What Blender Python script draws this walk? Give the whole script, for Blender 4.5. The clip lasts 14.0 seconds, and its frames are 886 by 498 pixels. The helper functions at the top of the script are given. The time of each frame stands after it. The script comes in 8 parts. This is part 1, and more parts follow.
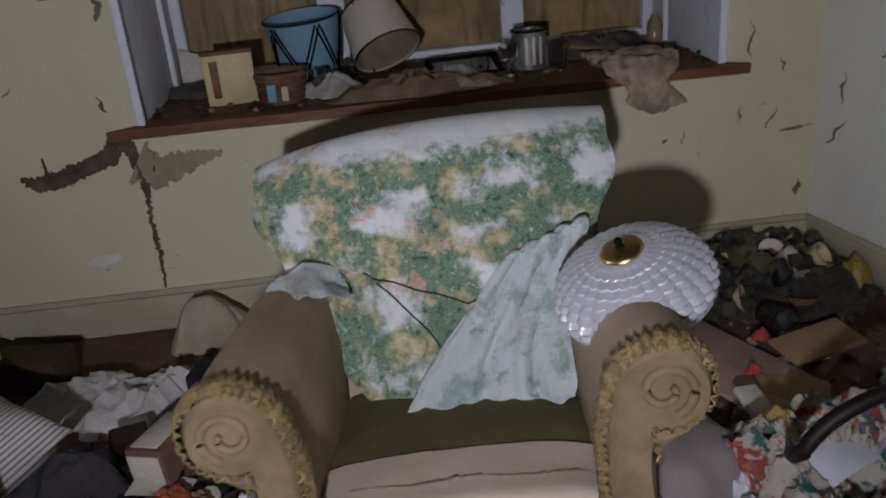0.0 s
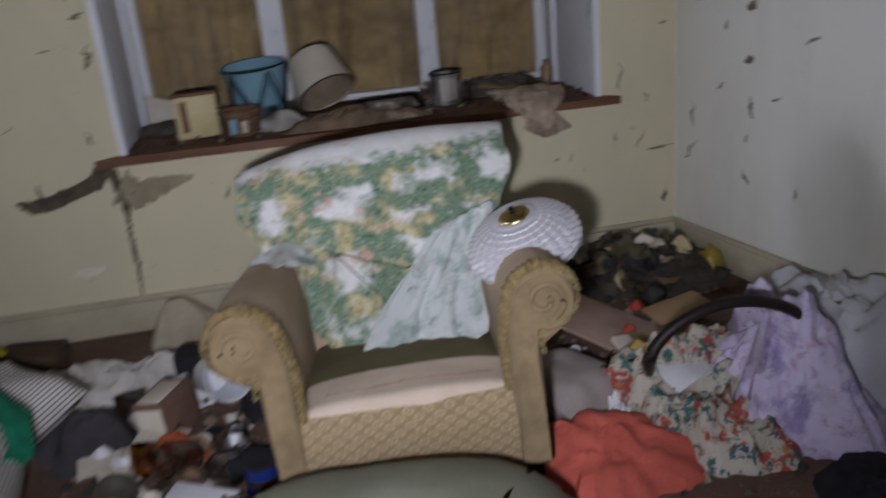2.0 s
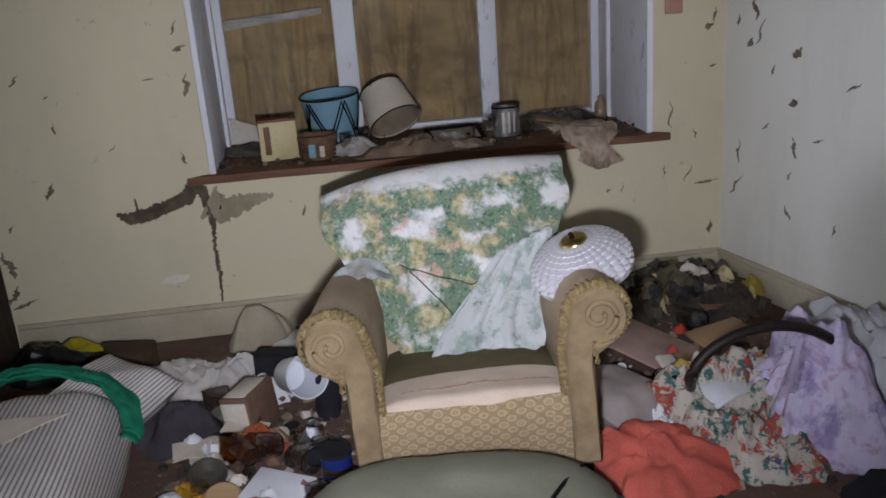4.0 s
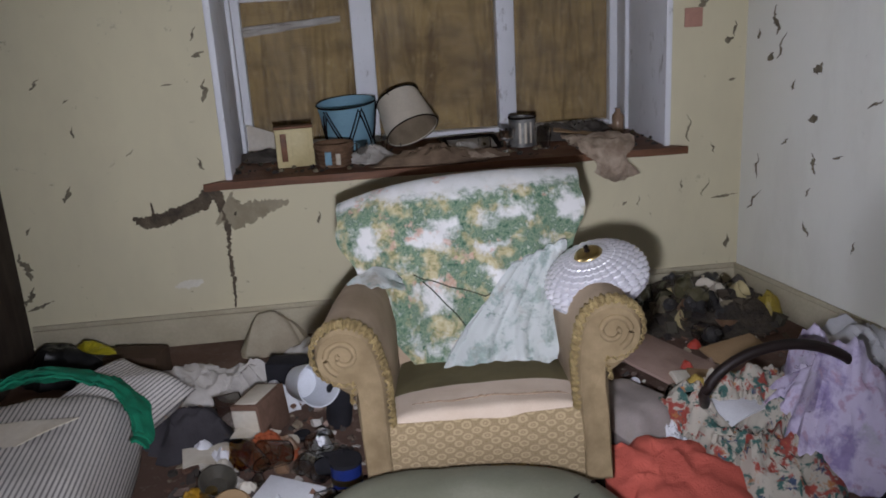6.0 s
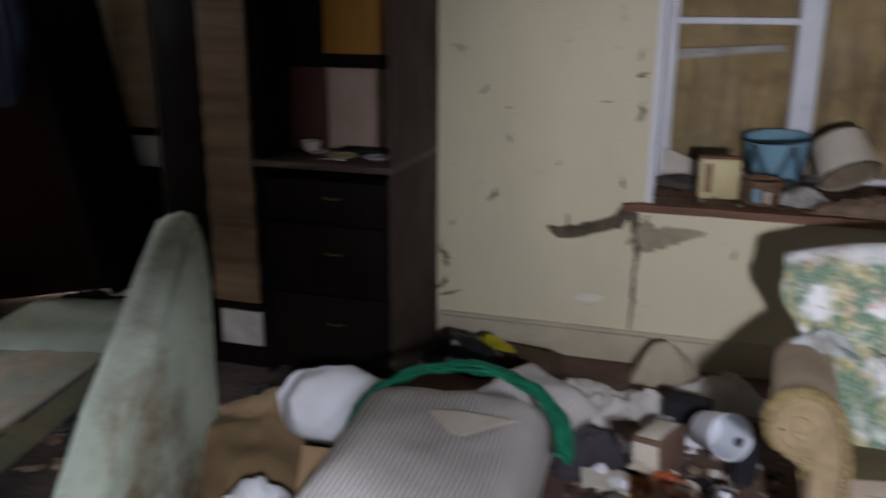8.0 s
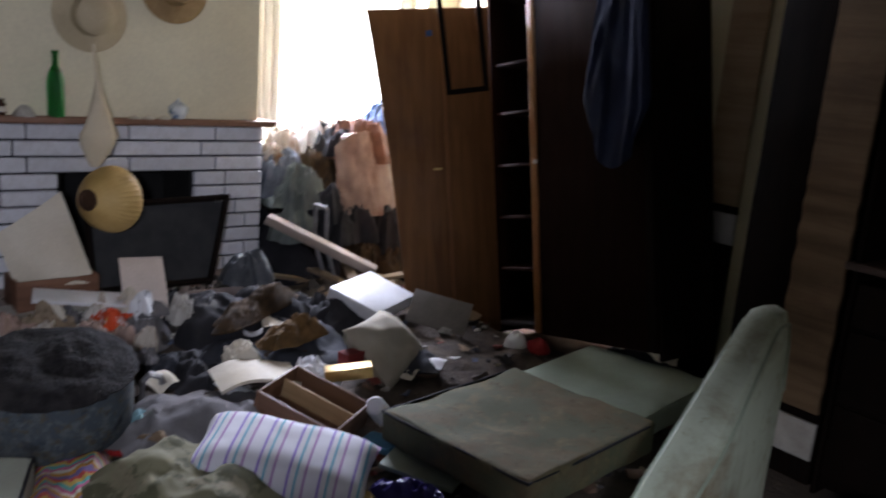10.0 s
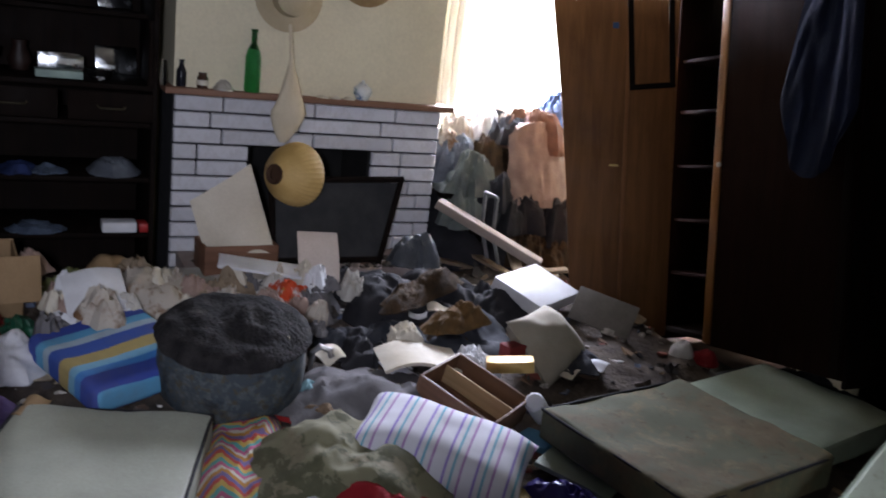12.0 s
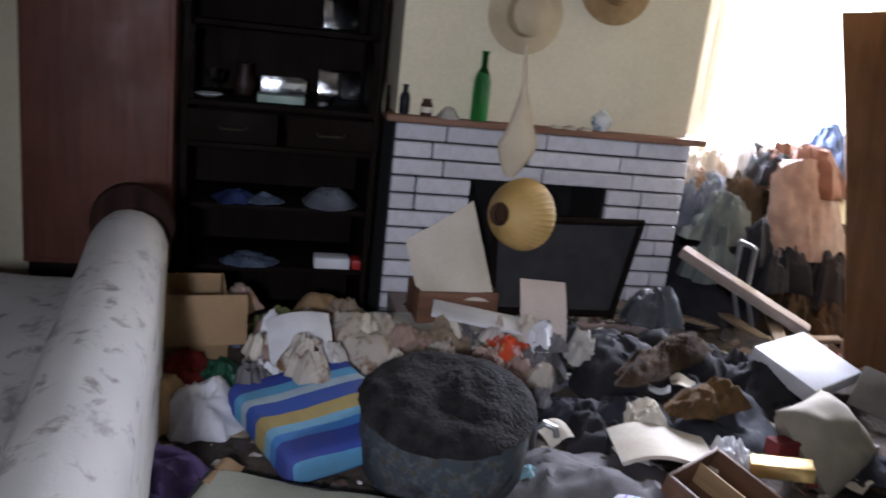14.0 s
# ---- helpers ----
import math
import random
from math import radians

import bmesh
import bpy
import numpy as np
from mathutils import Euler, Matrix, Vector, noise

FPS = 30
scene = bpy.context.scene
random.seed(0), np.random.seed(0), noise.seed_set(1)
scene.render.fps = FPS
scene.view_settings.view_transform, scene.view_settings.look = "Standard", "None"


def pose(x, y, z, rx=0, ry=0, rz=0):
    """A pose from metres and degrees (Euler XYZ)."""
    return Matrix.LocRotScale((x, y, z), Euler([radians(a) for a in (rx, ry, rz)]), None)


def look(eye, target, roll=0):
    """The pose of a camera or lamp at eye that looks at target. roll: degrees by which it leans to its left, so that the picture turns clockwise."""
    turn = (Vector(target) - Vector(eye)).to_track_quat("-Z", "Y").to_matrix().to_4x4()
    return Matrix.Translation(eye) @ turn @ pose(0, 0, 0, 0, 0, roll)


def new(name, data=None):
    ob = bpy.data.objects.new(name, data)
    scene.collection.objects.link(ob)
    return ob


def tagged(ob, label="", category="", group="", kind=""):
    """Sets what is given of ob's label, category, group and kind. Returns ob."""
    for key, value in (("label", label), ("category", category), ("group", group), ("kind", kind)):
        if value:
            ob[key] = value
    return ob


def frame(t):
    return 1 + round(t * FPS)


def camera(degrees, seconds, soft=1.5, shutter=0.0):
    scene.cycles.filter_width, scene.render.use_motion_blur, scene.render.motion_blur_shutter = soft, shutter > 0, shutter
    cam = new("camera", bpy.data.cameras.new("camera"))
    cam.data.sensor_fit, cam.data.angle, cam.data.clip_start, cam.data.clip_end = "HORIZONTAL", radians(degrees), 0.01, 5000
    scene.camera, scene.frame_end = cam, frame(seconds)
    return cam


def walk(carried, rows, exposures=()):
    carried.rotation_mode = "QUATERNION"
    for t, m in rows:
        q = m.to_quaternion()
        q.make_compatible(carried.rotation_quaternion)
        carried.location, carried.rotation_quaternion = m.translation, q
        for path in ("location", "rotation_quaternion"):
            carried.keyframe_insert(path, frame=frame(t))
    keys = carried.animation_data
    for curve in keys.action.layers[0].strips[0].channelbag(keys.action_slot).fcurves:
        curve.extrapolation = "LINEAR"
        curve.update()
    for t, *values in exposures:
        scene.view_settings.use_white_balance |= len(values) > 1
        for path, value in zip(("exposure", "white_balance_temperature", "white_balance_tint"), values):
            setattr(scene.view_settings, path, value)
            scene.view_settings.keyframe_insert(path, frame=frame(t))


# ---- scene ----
cam = camera(55.8, 14.0, 1.8, 0.7)
PATH = [
    (0, (-0.086, -0.391, 1.389), (0.026, 1.451, 0.617), -5.4),
    (0.5, (-0.214, -0.564, 1.399), (0.014, 1.288, 0.68), -4.5),
    (1, (-0.244, -0.688, 1.418), (0.132, 1.143, 0.707), -6.5),
    (1.5, (-0.219, -0.775, 1.427), (0.282, 1.051, 0.784), -9.7),
    (2, (-0.203, -1.039, 1.423), (0.103, 0.822, 0.758), -5.4),
    (2.5, (-0.233, -1.224, 1.5), (-0.079, 0.65, 0.819), -4.6),
    (3, (-0.32, -1.298, 1.501), (-0.096, 0.581, 0.855), -4.6),
    (5.5, (-0.325, -1.279, 1.511), (-0.129, 0.623, 0.922), -3.4),
    (6, (-0.321, -1.279, 1.51), (-0.134, 0.625, 0.926), -3.4),
    (6.5, (-0.355, -1.273, 1.51), (-0.197, 0.635, 0.933), -2.8),
    (7, (-0.428, -1.267, 1.522), (-0.386, 0.647, 0.944), -2.0),
    (7.5, (-0.574, -1.286, 1.589), (-0.816, 0.611, 1.006), -0.6),
    (8, (-0.722, -1.24, 1.587), (-1.275, 0.6, 1.034), 0.4),
    (8.5, (-0.873, -1.246, 1.553), (-1.707, 0.499, 1.044), 1.7),
    (9, (-0.886, -1.297, 1.593), (-2.078, 0.248, 1.155), 1.7),
    (9.2, (-0.911, -1.313, 1.612), (-2.226, 0.138, 1.208), 1.7),
    (11.5, (-1.052, -1.343, 1.619), (-2.704, -0.373, 1.043), 7.1),
    (12, (-1.07, -1.372, 1.628), (-2.777, -0.468, 1.109), 7.1),
    (12.5, (-1.075, -1.363, 1.621), (-2.815, -0.533, 1.085), 5.4),
    (13, (-1.351, -1.309, 1.609), (-3.104, -0.494, 1.094), 6.4),
    (13.5, (-1.565, -1.283, 1.57), (-3.415, -0.703, 1.081), 3.8),
    (14, (-1.621, -1.292, 1.591), (-3.499, -0.846, 1.069), 6.4),
]
walk(cam, [(t, look(eye, target, roll)) for t, eye, target, roll in PATH],
     [(0, -0.65), (0.5, -0.45), (1.5, -0.05), (2.0, -0.3), (2.5, -0.2), (3, 0.0), (7, 0.0), (8, 0.05), (8.5, -0.2), (9.2, -0.45), (11.5, -0.35), (12, -0.18), (12.5, -0.2), (13, -0.12), (14, 0.08)])
TORCH = look((-0.33, -1.06, 1.31), (0.0, 2.4, 0.70))


def lamp(name, kind, m, watts, colour, **more):
    data = bpy.data.lights.new(name, kind)
    data.energy, data.color = watts, colour
    if kind == "AREA":
        data.shape, data.size, data.size_y = "RECTANGLE", more["size"], more["size_y"]
    else:
        data.shadow_soft_size = more["radius"]
    if kind == "SPOT":
        data.spot_size, data.spot_blend = radians(more["cone"]), more["blend"]
    ob = new(name, data)
    ob.matrix_world = m
    return ob


# light: the visitor's torch towards the armchair, two added fill spots, daylight in the west window
lamp("torch", "SPOT", TORCH, 238, (0.93, 0.95, 1.12), radius=0.035, cone=92, blend=1.0)
# Fixed fill spots added to brighten the fireplace side and the mattress.
lamp("fill_spot_west", "SPOT", look((-0.85, -1.62, 1.72), (-5.3, -0.60, 0.95)), 270, (0.92, 0.96, 1.16), radius=0.09, cone=64, blend=1.0)
lamp("fill_spot_middle", "SPOT", look((-0.75, -1.30, 1.40), (-1.97, 0.55, 0.20)), 185, (0.93, 0.96, 1.12), radius=0.06, cone=35, blend=1.0)
lamp("window_daylight", "AREA", look((-5.985, 1.68, 1.62), (-2.0, 1.68, 1.5)), 430, (0.90, 0.95, 1.2), size=1.0, size_y=1.15)
world = bpy.data.worlds.new("sky")
scene.world = world
world.use_nodes = True
sky = world.node_tree.nodes.new("ShaderNodeTexSky")
sky.sky_type, sky.sun_disc, sky.sun_elevation, sky.sun_rotation = "NISHITA", False, radians(38), radians(200)
world.node_tree.links.new(sky.outputs[0], world.node_tree.nodes["Background"].inputs[0])
world.node_tree.nodes["Background"].inputs[1].default_value = 0.12
sun_data = bpy.data.lights.new("sun", "SUN")
sun_data.energy, sun_data.angle, sun_data.color = 1.0, radians(12), (1.0, 0.96, 0.9)
new("sun", sun_data).matrix_world = look((-6, -12, 12), (-6, 0, 0))

# ---- materials ----
MATS = {}


class Net:
    """A small helper round a node tree."""

    def __init__(self, name):
        self.mat = bpy.data.materials.new(name)
        self.mat.use_nodes = True
        self.tree = self.mat.node_tree
        self.bsdf = self.tree.nodes["Principled BSDF"]
        self.co = self.tree.nodes.new("ShaderNodeTexCoord").outputs["Object"]

    def link(self, a, b):
        self.tree.links.new(a, b)

    def node(self, kind, **values):
        n = self.tree.nodes.new(kind)
        for k, v in values.items():
            n.inputs[k].default_value = v
        return n

    def mapped(self, scale=(1, 1, 1), turn=(0, 0, 0)):
        n = self.tree.nodes.new("ShaderNodeMapping")
        n.inputs["Scale"].default_value = scale
        n.inputs["Rotation"].default_value = [radians(a) for a in turn]
        self.link(self.co, n.inputs["Vector"])
        return n.outputs[0]

    def noise(self, scale, detail=4, rough=0.55, co=None, warp=0.0):
        n = self.node("ShaderNodeTexNoise", Scale=scale, Detail=detail, Roughness=rough, Distortion=warp)
        self.link(co or self.co, n.inputs["Vector"])
        return n.outputs["Fac"]

    def ramp(self, fac, stops):
        n = self.tree.nodes.new("ShaderNodeValToRGB")
        while len(n.color_ramp.elements) < len(stops):
            n.color_ramp.elements.new(0.5)
        for e, (p, c) in zip(n.color_ramp.elements, stops):
            e.position = p
            e.color = (*c, 1) if not isinstance(c, (int, float)) else (c, c, c, 1)
        self.link(fac, n.inputs[0])
        return n.outputs[0]

    def mix(self, fac, a, b, how="MIX"):
        n = self.tree.nodes.new("ShaderNodeMix")
        n.data_type, n.blend_type = "RGBA", how
        for k, v in ((0, fac), (6, a), (7, b)):
            if isinstance(v, (int, float)):
                n.inputs[k].default_value = v
            elif isinstance(v, tuple):
                n.inputs[k].default_value = (*v, 1)
            else:
                self.link(v, n.inputs[k])
        return n.outputs[2]

    def bump(self, height, strength=0.3, distance=0.01):
        n = self.node("ShaderNodeBump", Strength=strength, Distance=distance)
        self.link(height, n.inputs["Height"])
        self.link(n.outputs[0], self.bsdf.inputs["Normal"])

    def done(self, colour, rough=0.8, metal=0.0, spec=0.3):
        if isinstance(colour, tuple):
            self.bsdf.inputs["Base Color"].default_value = (*colour, 1)
        else:
            self.link(colour, self.bsdf.inputs["Base Color"])
        if isinstance(rough, (int, float)):
            self.bsdf.inputs["Roughness"].default_value = rough
        else:
            self.link(rough, self.bsdf.inputs["Roughness"])
        self.bsdf.inputs["Metallic"].default_value = metal
        self.bsdf.inputs["Specular IOR Level"].default_value = spec
        return self.mat


def plain(name, a, b=None, scale=6.0, rough=0.85, bump=0.25, grain=60.0, metal=0.0, dirt=0.35, spec=0.25, depth=0.004):
    """A worn surface of two near colours, with grime patches and a fine relief."""
    if name in MATS:
        return MATS[name]
    n = Net(name)
    b = b or tuple(c * 0.7 for c in a)
    c = n.mix(n.ramp(n.noise(scale, 5), [(0.35, 0.0), (0.65, 1.0)]), a, b)
    c = n.mix(n.ramp(n.noise(scale * 0.37, 6, 0.7), [(0.55, 0.0), (0.75, dirt)]), c, tuple(x * 0.35 for x in a))
    c = n.mix(n.ramp(n.noise(grain * 1.7, 2), [(0.3, 0.0), (0.8, 0.25)]), c, tuple(x * 0.6 for x in b))
    n.bump(n.noise(grain, 4), bump, depth)
    MATS[name] = n.done(c, rough, metal, spec)
    return MATS[name]


def timber(name, a, b, along="Z", rough=0.5, scale=1.0, spec=0.3):
    if name in MATS:
        return MATS[name]
    n = Net(name)
    s = {"X": (1.2, 14, 14), "Y": (14, 1.2, 14), "Z": (14, 14, 1.2)}[along]
    co = n.mapped(tuple(v * scale for v in s))
    g = n.noise(1.6, 6, 0.6, co, 0.6)
    c = n.ramp(g, [(0.3, a), (0.5, tuple((x + y) / 2 for x, y in zip(a, b))), (0.7, b)])
    c = n.mix(n.ramp(n.noise(2.2, 6, 0.7), [(0.5, 0.0), (0.8, 0.5)]), c, tuple(x * 0.4 for x in a))
    n.bump(g, 0.15, 0.003)
    MATS[name] = n.done(c, n.ramp(n.noise(5, 4), [(0.3, rough), (0.7, min(1, rough + 0.25))]), 0, spec)
    return MATS[name]


def striped(name, colours, pitch, axis="X", bumpy=0.15, wobble=0.0, turn=(0, 0, 0), grime=0.35):
    """Cloth woven in bands of the given (share, colour)."""
    if name in MATS:
        return MATS[name]
    n = Net(name)
    sep = n.tree.nodes.new("ShaderNodeSeparateXYZ")
    n.link(n.mapped((1, 1, 1), turn), sep.inputs[0])
    v = sep.outputs["XYZ".index(axis)]
    if wobble:
        tri = n.tree.nodes.new("ShaderNodeMath")
        tri.operation = "PINGPONG"
        n.link(sep.outputs["XYZ".index("Y" if axis == "X" else "X")], tri.inputs[0])
        tri.inputs[1].default_value = wobble
        add = n.tree.nodes.new("ShaderNodeMath")
        add.operation = "ADD"
        n.link(v, add.inputs[0]), n.link(tri.outputs[0], add.inputs[1])
        v = add.outputs[0]
    div = n.tree.nodes.new("ShaderNodeMath")
    div.operation = "DIVIDE"
    n.link(v, div.inputs[0])
    div.inputs[1].default_value = pitch
    fr = n.tree.nodes.new("ShaderNodeMath")
    fr.operation = "FRACT"
    n.link(div.outputs[0], fr.inputs[0])
    ramp = n.tree.nodes.new("ShaderNodeValToRGB")
    ramp.color_ramp.interpolation = "CONSTANT"
    while len(ramp.color_ramp.elements) < len(colours):
        ramp.color_ramp.elements.new(0.5)
    at = 0.0
    for e, (share, c) in zip(ramp.color_ramp.elements, colours):
        e.position, e.color = at, (*c, 1)
        at += share
    n.link(fr.outputs[0], ramp.inputs[0])
    c = n.mix(n.ramp(n.noise(5, 6, 0.7), [(0.45, 0.0), (0.8, grime)]), ramp.outputs[0], (0.12, 0.10, 0.07))
    n.bump(n.noise(160, 3), bumpy, 0.003)
    MATS[name] = n.done(c, 0.9)
    return MATS[name]


def flowery(name, ground, layers, scale=1.0):
    """Printed cloth: patches of leaf and petal colours on a ground; layers of (scale, from, to, colour)."""
    if name in MATS:
        return MATS[name]
    n = Net(name)
    c = n.mix(n.noise(7 * scale, 4), ground, tuple(x * 0.8 for x in ground))
    for k, (s, lo, hi, col) in enumerate(layers):
        co = n.mapped((1, 1, 1), (17 * k, 31 * k, 53 * k))
        inner = n.mix(n.noise(s * 5 * scale, 3, 0.6, co), col, tuple(x * 0.45 for x in col))
        c = n.mix(n.ramp(n.noise(s * scale, 7, 0.68, co, 0.3), [(lo, 0.0), (hi, 1.0)]), c, inner)
    c = n.mix(n.ramp(n.noise(3, 5, 0.7), [(0.55, 0.0), (0.85, 0.3)]), c, (0.2, 0.17, 0.12))
    n.bump(n.noise(140, 3), 0.15, 0.003)
    MATS[name] = n.done(c, 0.9)
    return MATS[name]


def wall_paint():
    n = Net("cream_wall_paint")
    c = n.mix(n.noise(1.4, 5), (0.66, 0.60, 0.40), (0.58, 0.53, 0.37))
    c = n.mix(n.ramp(n.noise(0.9, 6, 0.65, n.mapped((1, 1, 0.5))), [(0.5, 0.0), (0.75, 0.45)]), c, (0.40, 0.36, 0.26))
    c = n.mix(n.ramp(n.noise(6.5, 8, 0.75, None, 0.5), [(0.64, 0.0), (0.72, 0.75)]), c, (0.12, 0.10, 0.07))
    c = n.mix(n.ramp(n.noise(22, 5, 0.7), [(0.68, 0.0), (0.74, 0.7)]), c, (0.10, 0.08, 0.06))
    n.bump(n.noise(30, 6, 0.6), 0.15, 0.004)
    return n.done(c, 0.75, 0, 0.3)


def pale_paint():
    n = Net("whitish_wall_paint")
    c = n.mix(n.noise(1.2, 5), (0.76, 0.75, 0.68), (0.68, 0.67, 0.60))
    c = n.mix(n.ramp(n.noise(1.6, 6, 0.65, n.mapped((1, 1, 0.35))), [(0.5, 0.0), (0.75, 0.4)]), c, (0.42, 0.39, 0.31))
    c = n.mix(n.ramp(n.noise(9, 8, 0.75, None, 0.5), [(0.66, 0.0), (0.74, 0.6)]), c, (0.12, 0.10, 0.07))
    n.bump(n.noise(30, 6, 0.6), 0.15, 0.004)
    return n.done(c, 0.75, 0, 0.3)


def old_white(name, a=(0.78, 0.79, 0.82)):
    n = Net(name)
    c = n.mix(n.noise(5, 5), a, tuple(x * 0.8 for x in a))
    c = n.mix(n.ramp(n.noise(14, 7, 0.75, n.mapped((1, 1, 0.4))), [(0.58, 0.0), (0.67, 0.75)]), c, (0.13, 0.11, 0.09))
    n.bump(n.noise(40, 5), 0.2, 0.003)
    return n.done(c, 0.55, 0, 0.4)


def sacking():
    n = Net("brown_boarding")
    c = n.mix(n.noise(3.2, 6, 0.6), (0.50, 0.36, 0.155), (0.30, 0.205, 0.085))
    c = n.mix(n.ramp(n.noise(2.0, 5, 0.65, n.mapped((1.2, 1, 3.0))), [(0.40, 0.0), (0.66, 0.85)]), c, (0.15, 0.10, 0.05))
    weave = n.noise(60, 3, 0.5, n.mapped((0.35, 1, 2.2)))
    c = n.mix(n.ramp(weave, [(0.35, 0.0), (0.7, 0.55)]), c, (0.30, 0.21, 0.09))
    run = n.noise(2.4, 7, 0.72, n.mapped((5.5, 1, 0.55)), 0.8)
    c = n.mix(n.ramp(run, [(0.46, 0.0), (0.62, 0.7)]), c, (0.11, 0.072, 0.034))
    c = n.mix(n.ramp(n.noise(7, 8, 0.8, n.mapped((2.5, 1, 1))), [(0.56, 0.0), (0.66, 0.6)]), c, (0.55, 0.43, 0.24))
    n.bump(n.mix(0.5, weave, run), 0.55, 0.012)
    return n.done(c, 0.85)


def carpet():
    n = Net("dirty_brown_floor")
    c = n.mix(n.noise(4, 6), (0.16, 0.095, 0.07), (0.10, 0.064, 0.05))
    c = n.mix(n.ramp(n.noise(1.7, 7, 0.7), [(0.5, 0.0), (0.7, 0.8)]), c, (0.21, 0.15, 0.115))
    c = n.mix(n.ramp(n.noise(30, 5, 0.7), [(0.58, 0.0), (0.68, 0.8)]), c, (0.23, 0.18, 0.14))
    n.bump(n.noise(55, 6, 0.7), 0.8, 0.01)
    return n.done(c, 0.95, 0, 0.15)


def damask(name, a, b, worn):
    """Patterned chair cover; worn is the colour where it has bleached."""
    n = Net(name)
    v = n.tree.nodes.new("ShaderNodeTexVoronoi")
    v.inputs["Scale"].default_value = 34
    v.inputs["Randomness"].default_value = 0.12
    n.link(n.mapped((0.8, 0.02, 1.15), (0, 45, 0)), v.inputs["Vector"])
    f = n.mix(0.22, v.outputs["Distance"], n.noise(150, 3, 0.65, n.mapped((1, 0.05, 1))))
    f = n.ramp(f, [(0.16, 0.9), (0.24, 0.1), (0.32, 1.0), (0.42, 0.75), (0.48, 0.0), (0.56, 0.35), (0.62, 0.0)])
    c = n.mix(f, b, a)
    c = n.mix(n.ramp(n.noise(4.5, 6, 0.7), [(0.55, 0.0), (0.78, 0.6)]), c, worn)
    c = n.mix(n.ramp(n.noise(2.3, 5, 0.7), [(0.55, 0.0), (0.8, 0.55)]), c, (0.10, 0.075, 0.04))
    n.bump(f, 0.3, 0.003)
    return n.done(c, 0.9, 0, 0.2)


def clear(name, tint=(1, 1, 1), rough=0.05):
    n = Net(name)
    n.bsdf.inputs["Transmission Weight"].default_value = 1.0
    n.bsdf.inputs["IOR"].default_value = 1.45
    return n.done(tint, rough, 0, 0.5)


def film(name):
    """A pane so coated with dust that it neither mirrors nor refracts."""
    n = Net(name)
    see = n.tree.nodes.new("ShaderNodeBsdfTransparent")
    dust = n.tree.nodes.new("ShaderNodeBsdfDiffuse")
    dust.inputs[0].default_value = (0.42, 0.38, 0.32, 1)
    both = n.tree.nodes.new("ShaderNodeMixShader")
    n.link(n.ramp(n.noise(4, 6, 0.7), [(0.4, 0.01), (0.8, 0.14)]), both.inputs[0])
    n.link(see.outputs[0], both.inputs[1]), n.link(dust.outputs[0], both.inputs[2])
    n.link(both.outputs[0], n.tree.nodes["Material Output"].inputs[0])
    return n.mat


def silvered(name):
    n = Net(name)
    return n.done((0.75, 0.78, 0.8), n.ramp(n.noise(12, 5), [(0.4, 0.03), (0.75, 0.4)]), 1.0)


PALE_WALL = pale_paint()
WALL, WHITE, SACK, FLOOR = wall_paint(), old_white("grimy_white_gloss"), sacking(), carpet()
GOLD = damask("gold_damask", (0.345, 0.265, 0.155), (0.205, 0.150, 0.082), (0.28, 0.215, 0.13))
TAN = plain("worn_tan_moquette", (0.40, 0.305, 0.21), (0.29, 0.215, 0.14), 5, 0.9, 0.3, 150, dirt=0.5)
GLASS, GREEN_GLASS = clear("clear_glass"), clear("green_glass", (0.02, 0.28, 0.07))
DUSTY = film("dust_coated_glass")
MIRROR = silvered("tarnished_silver")
CREAM_PLASTER = plain("pale_yellow_plaster", (0.72, 0.66, 0.48), (0.64, 0.58, 0.42), 2, 0.8, 0.15, 40, dirt=0.2)
# Unseen south wall and ceiling are coloured dark to cut bounced light.
BOUNCE_DARK = plain("bounce_cutting_brown", (0.15, 0.125, 0.09), (0.11, 0.09, 0.065), 2, 0.9, 0.2, 30)
SILL = timber("stained_sill_wood", (0.10, 0.045, 0.022), (0.20, 0.09, 0.045), "X", 0.45)
# Set blacker than real wood, so furniture out of the light stays black.
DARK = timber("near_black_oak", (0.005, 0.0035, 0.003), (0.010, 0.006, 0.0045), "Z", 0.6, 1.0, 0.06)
BROWN = timber("brown_veneer", (0.16, 0.065, 0.02), (0.27, 0.12, 0.04), "Z", 0.38)
RED_BROWN = timber("mahogany_veneer", (0.075, 0.027, 0.019), (0.115, 0.043, 0.029), "Z", 0.45)
PINE = timber("raw_deal", (0.34, 0.22, 0.11), (0.45, 0.31, 0.17), "X", 0.7)
BLACK = plain("black_cloth", (0.012, 0.012, 0.015), (0.022, 0.021, 0.025), 9, 0.85, 0.4, 90, dirt=0.2)
PAPER = plain("yellowed_paper", (0.62, 0.58, 0.50), (0.52, 0.46, 0.36), 5, 0.85, 0.1, 30, dirt=0.25)
BRIGHT = plain("white_linen", (0.72, 0.73, 0.76), (0.60, 0.60, 0.62), 6, 0.85, 0.2, 120, dirt=0.2)
GREY_CLOTH = plain("dirty_grey_cloth", (0.50, 0.48, 0.44), (0.36, 0.33, 0.29), 7, 0.9, 0.3, 120, dirt=0.5)
CARD = plain("brown_cardboard", (0.33, 0.22, 0.12), (0.26, 0.17, 0.09), 4, 0.85, 0.12, 60, dirt=0.4)
SAGE = plain("sage_vinyl", (0.36, 0.38, 0.29), (0.29, 0.30, 0.22), 4, 0.6, 0.2, 70, dirt=0.55)
BRASS = plain("dull_brass", (0.62, 0.47, 0.20), (0.45, 0.32, 0.12), 10, 0.3, 0.1, 60, metal=1.0)
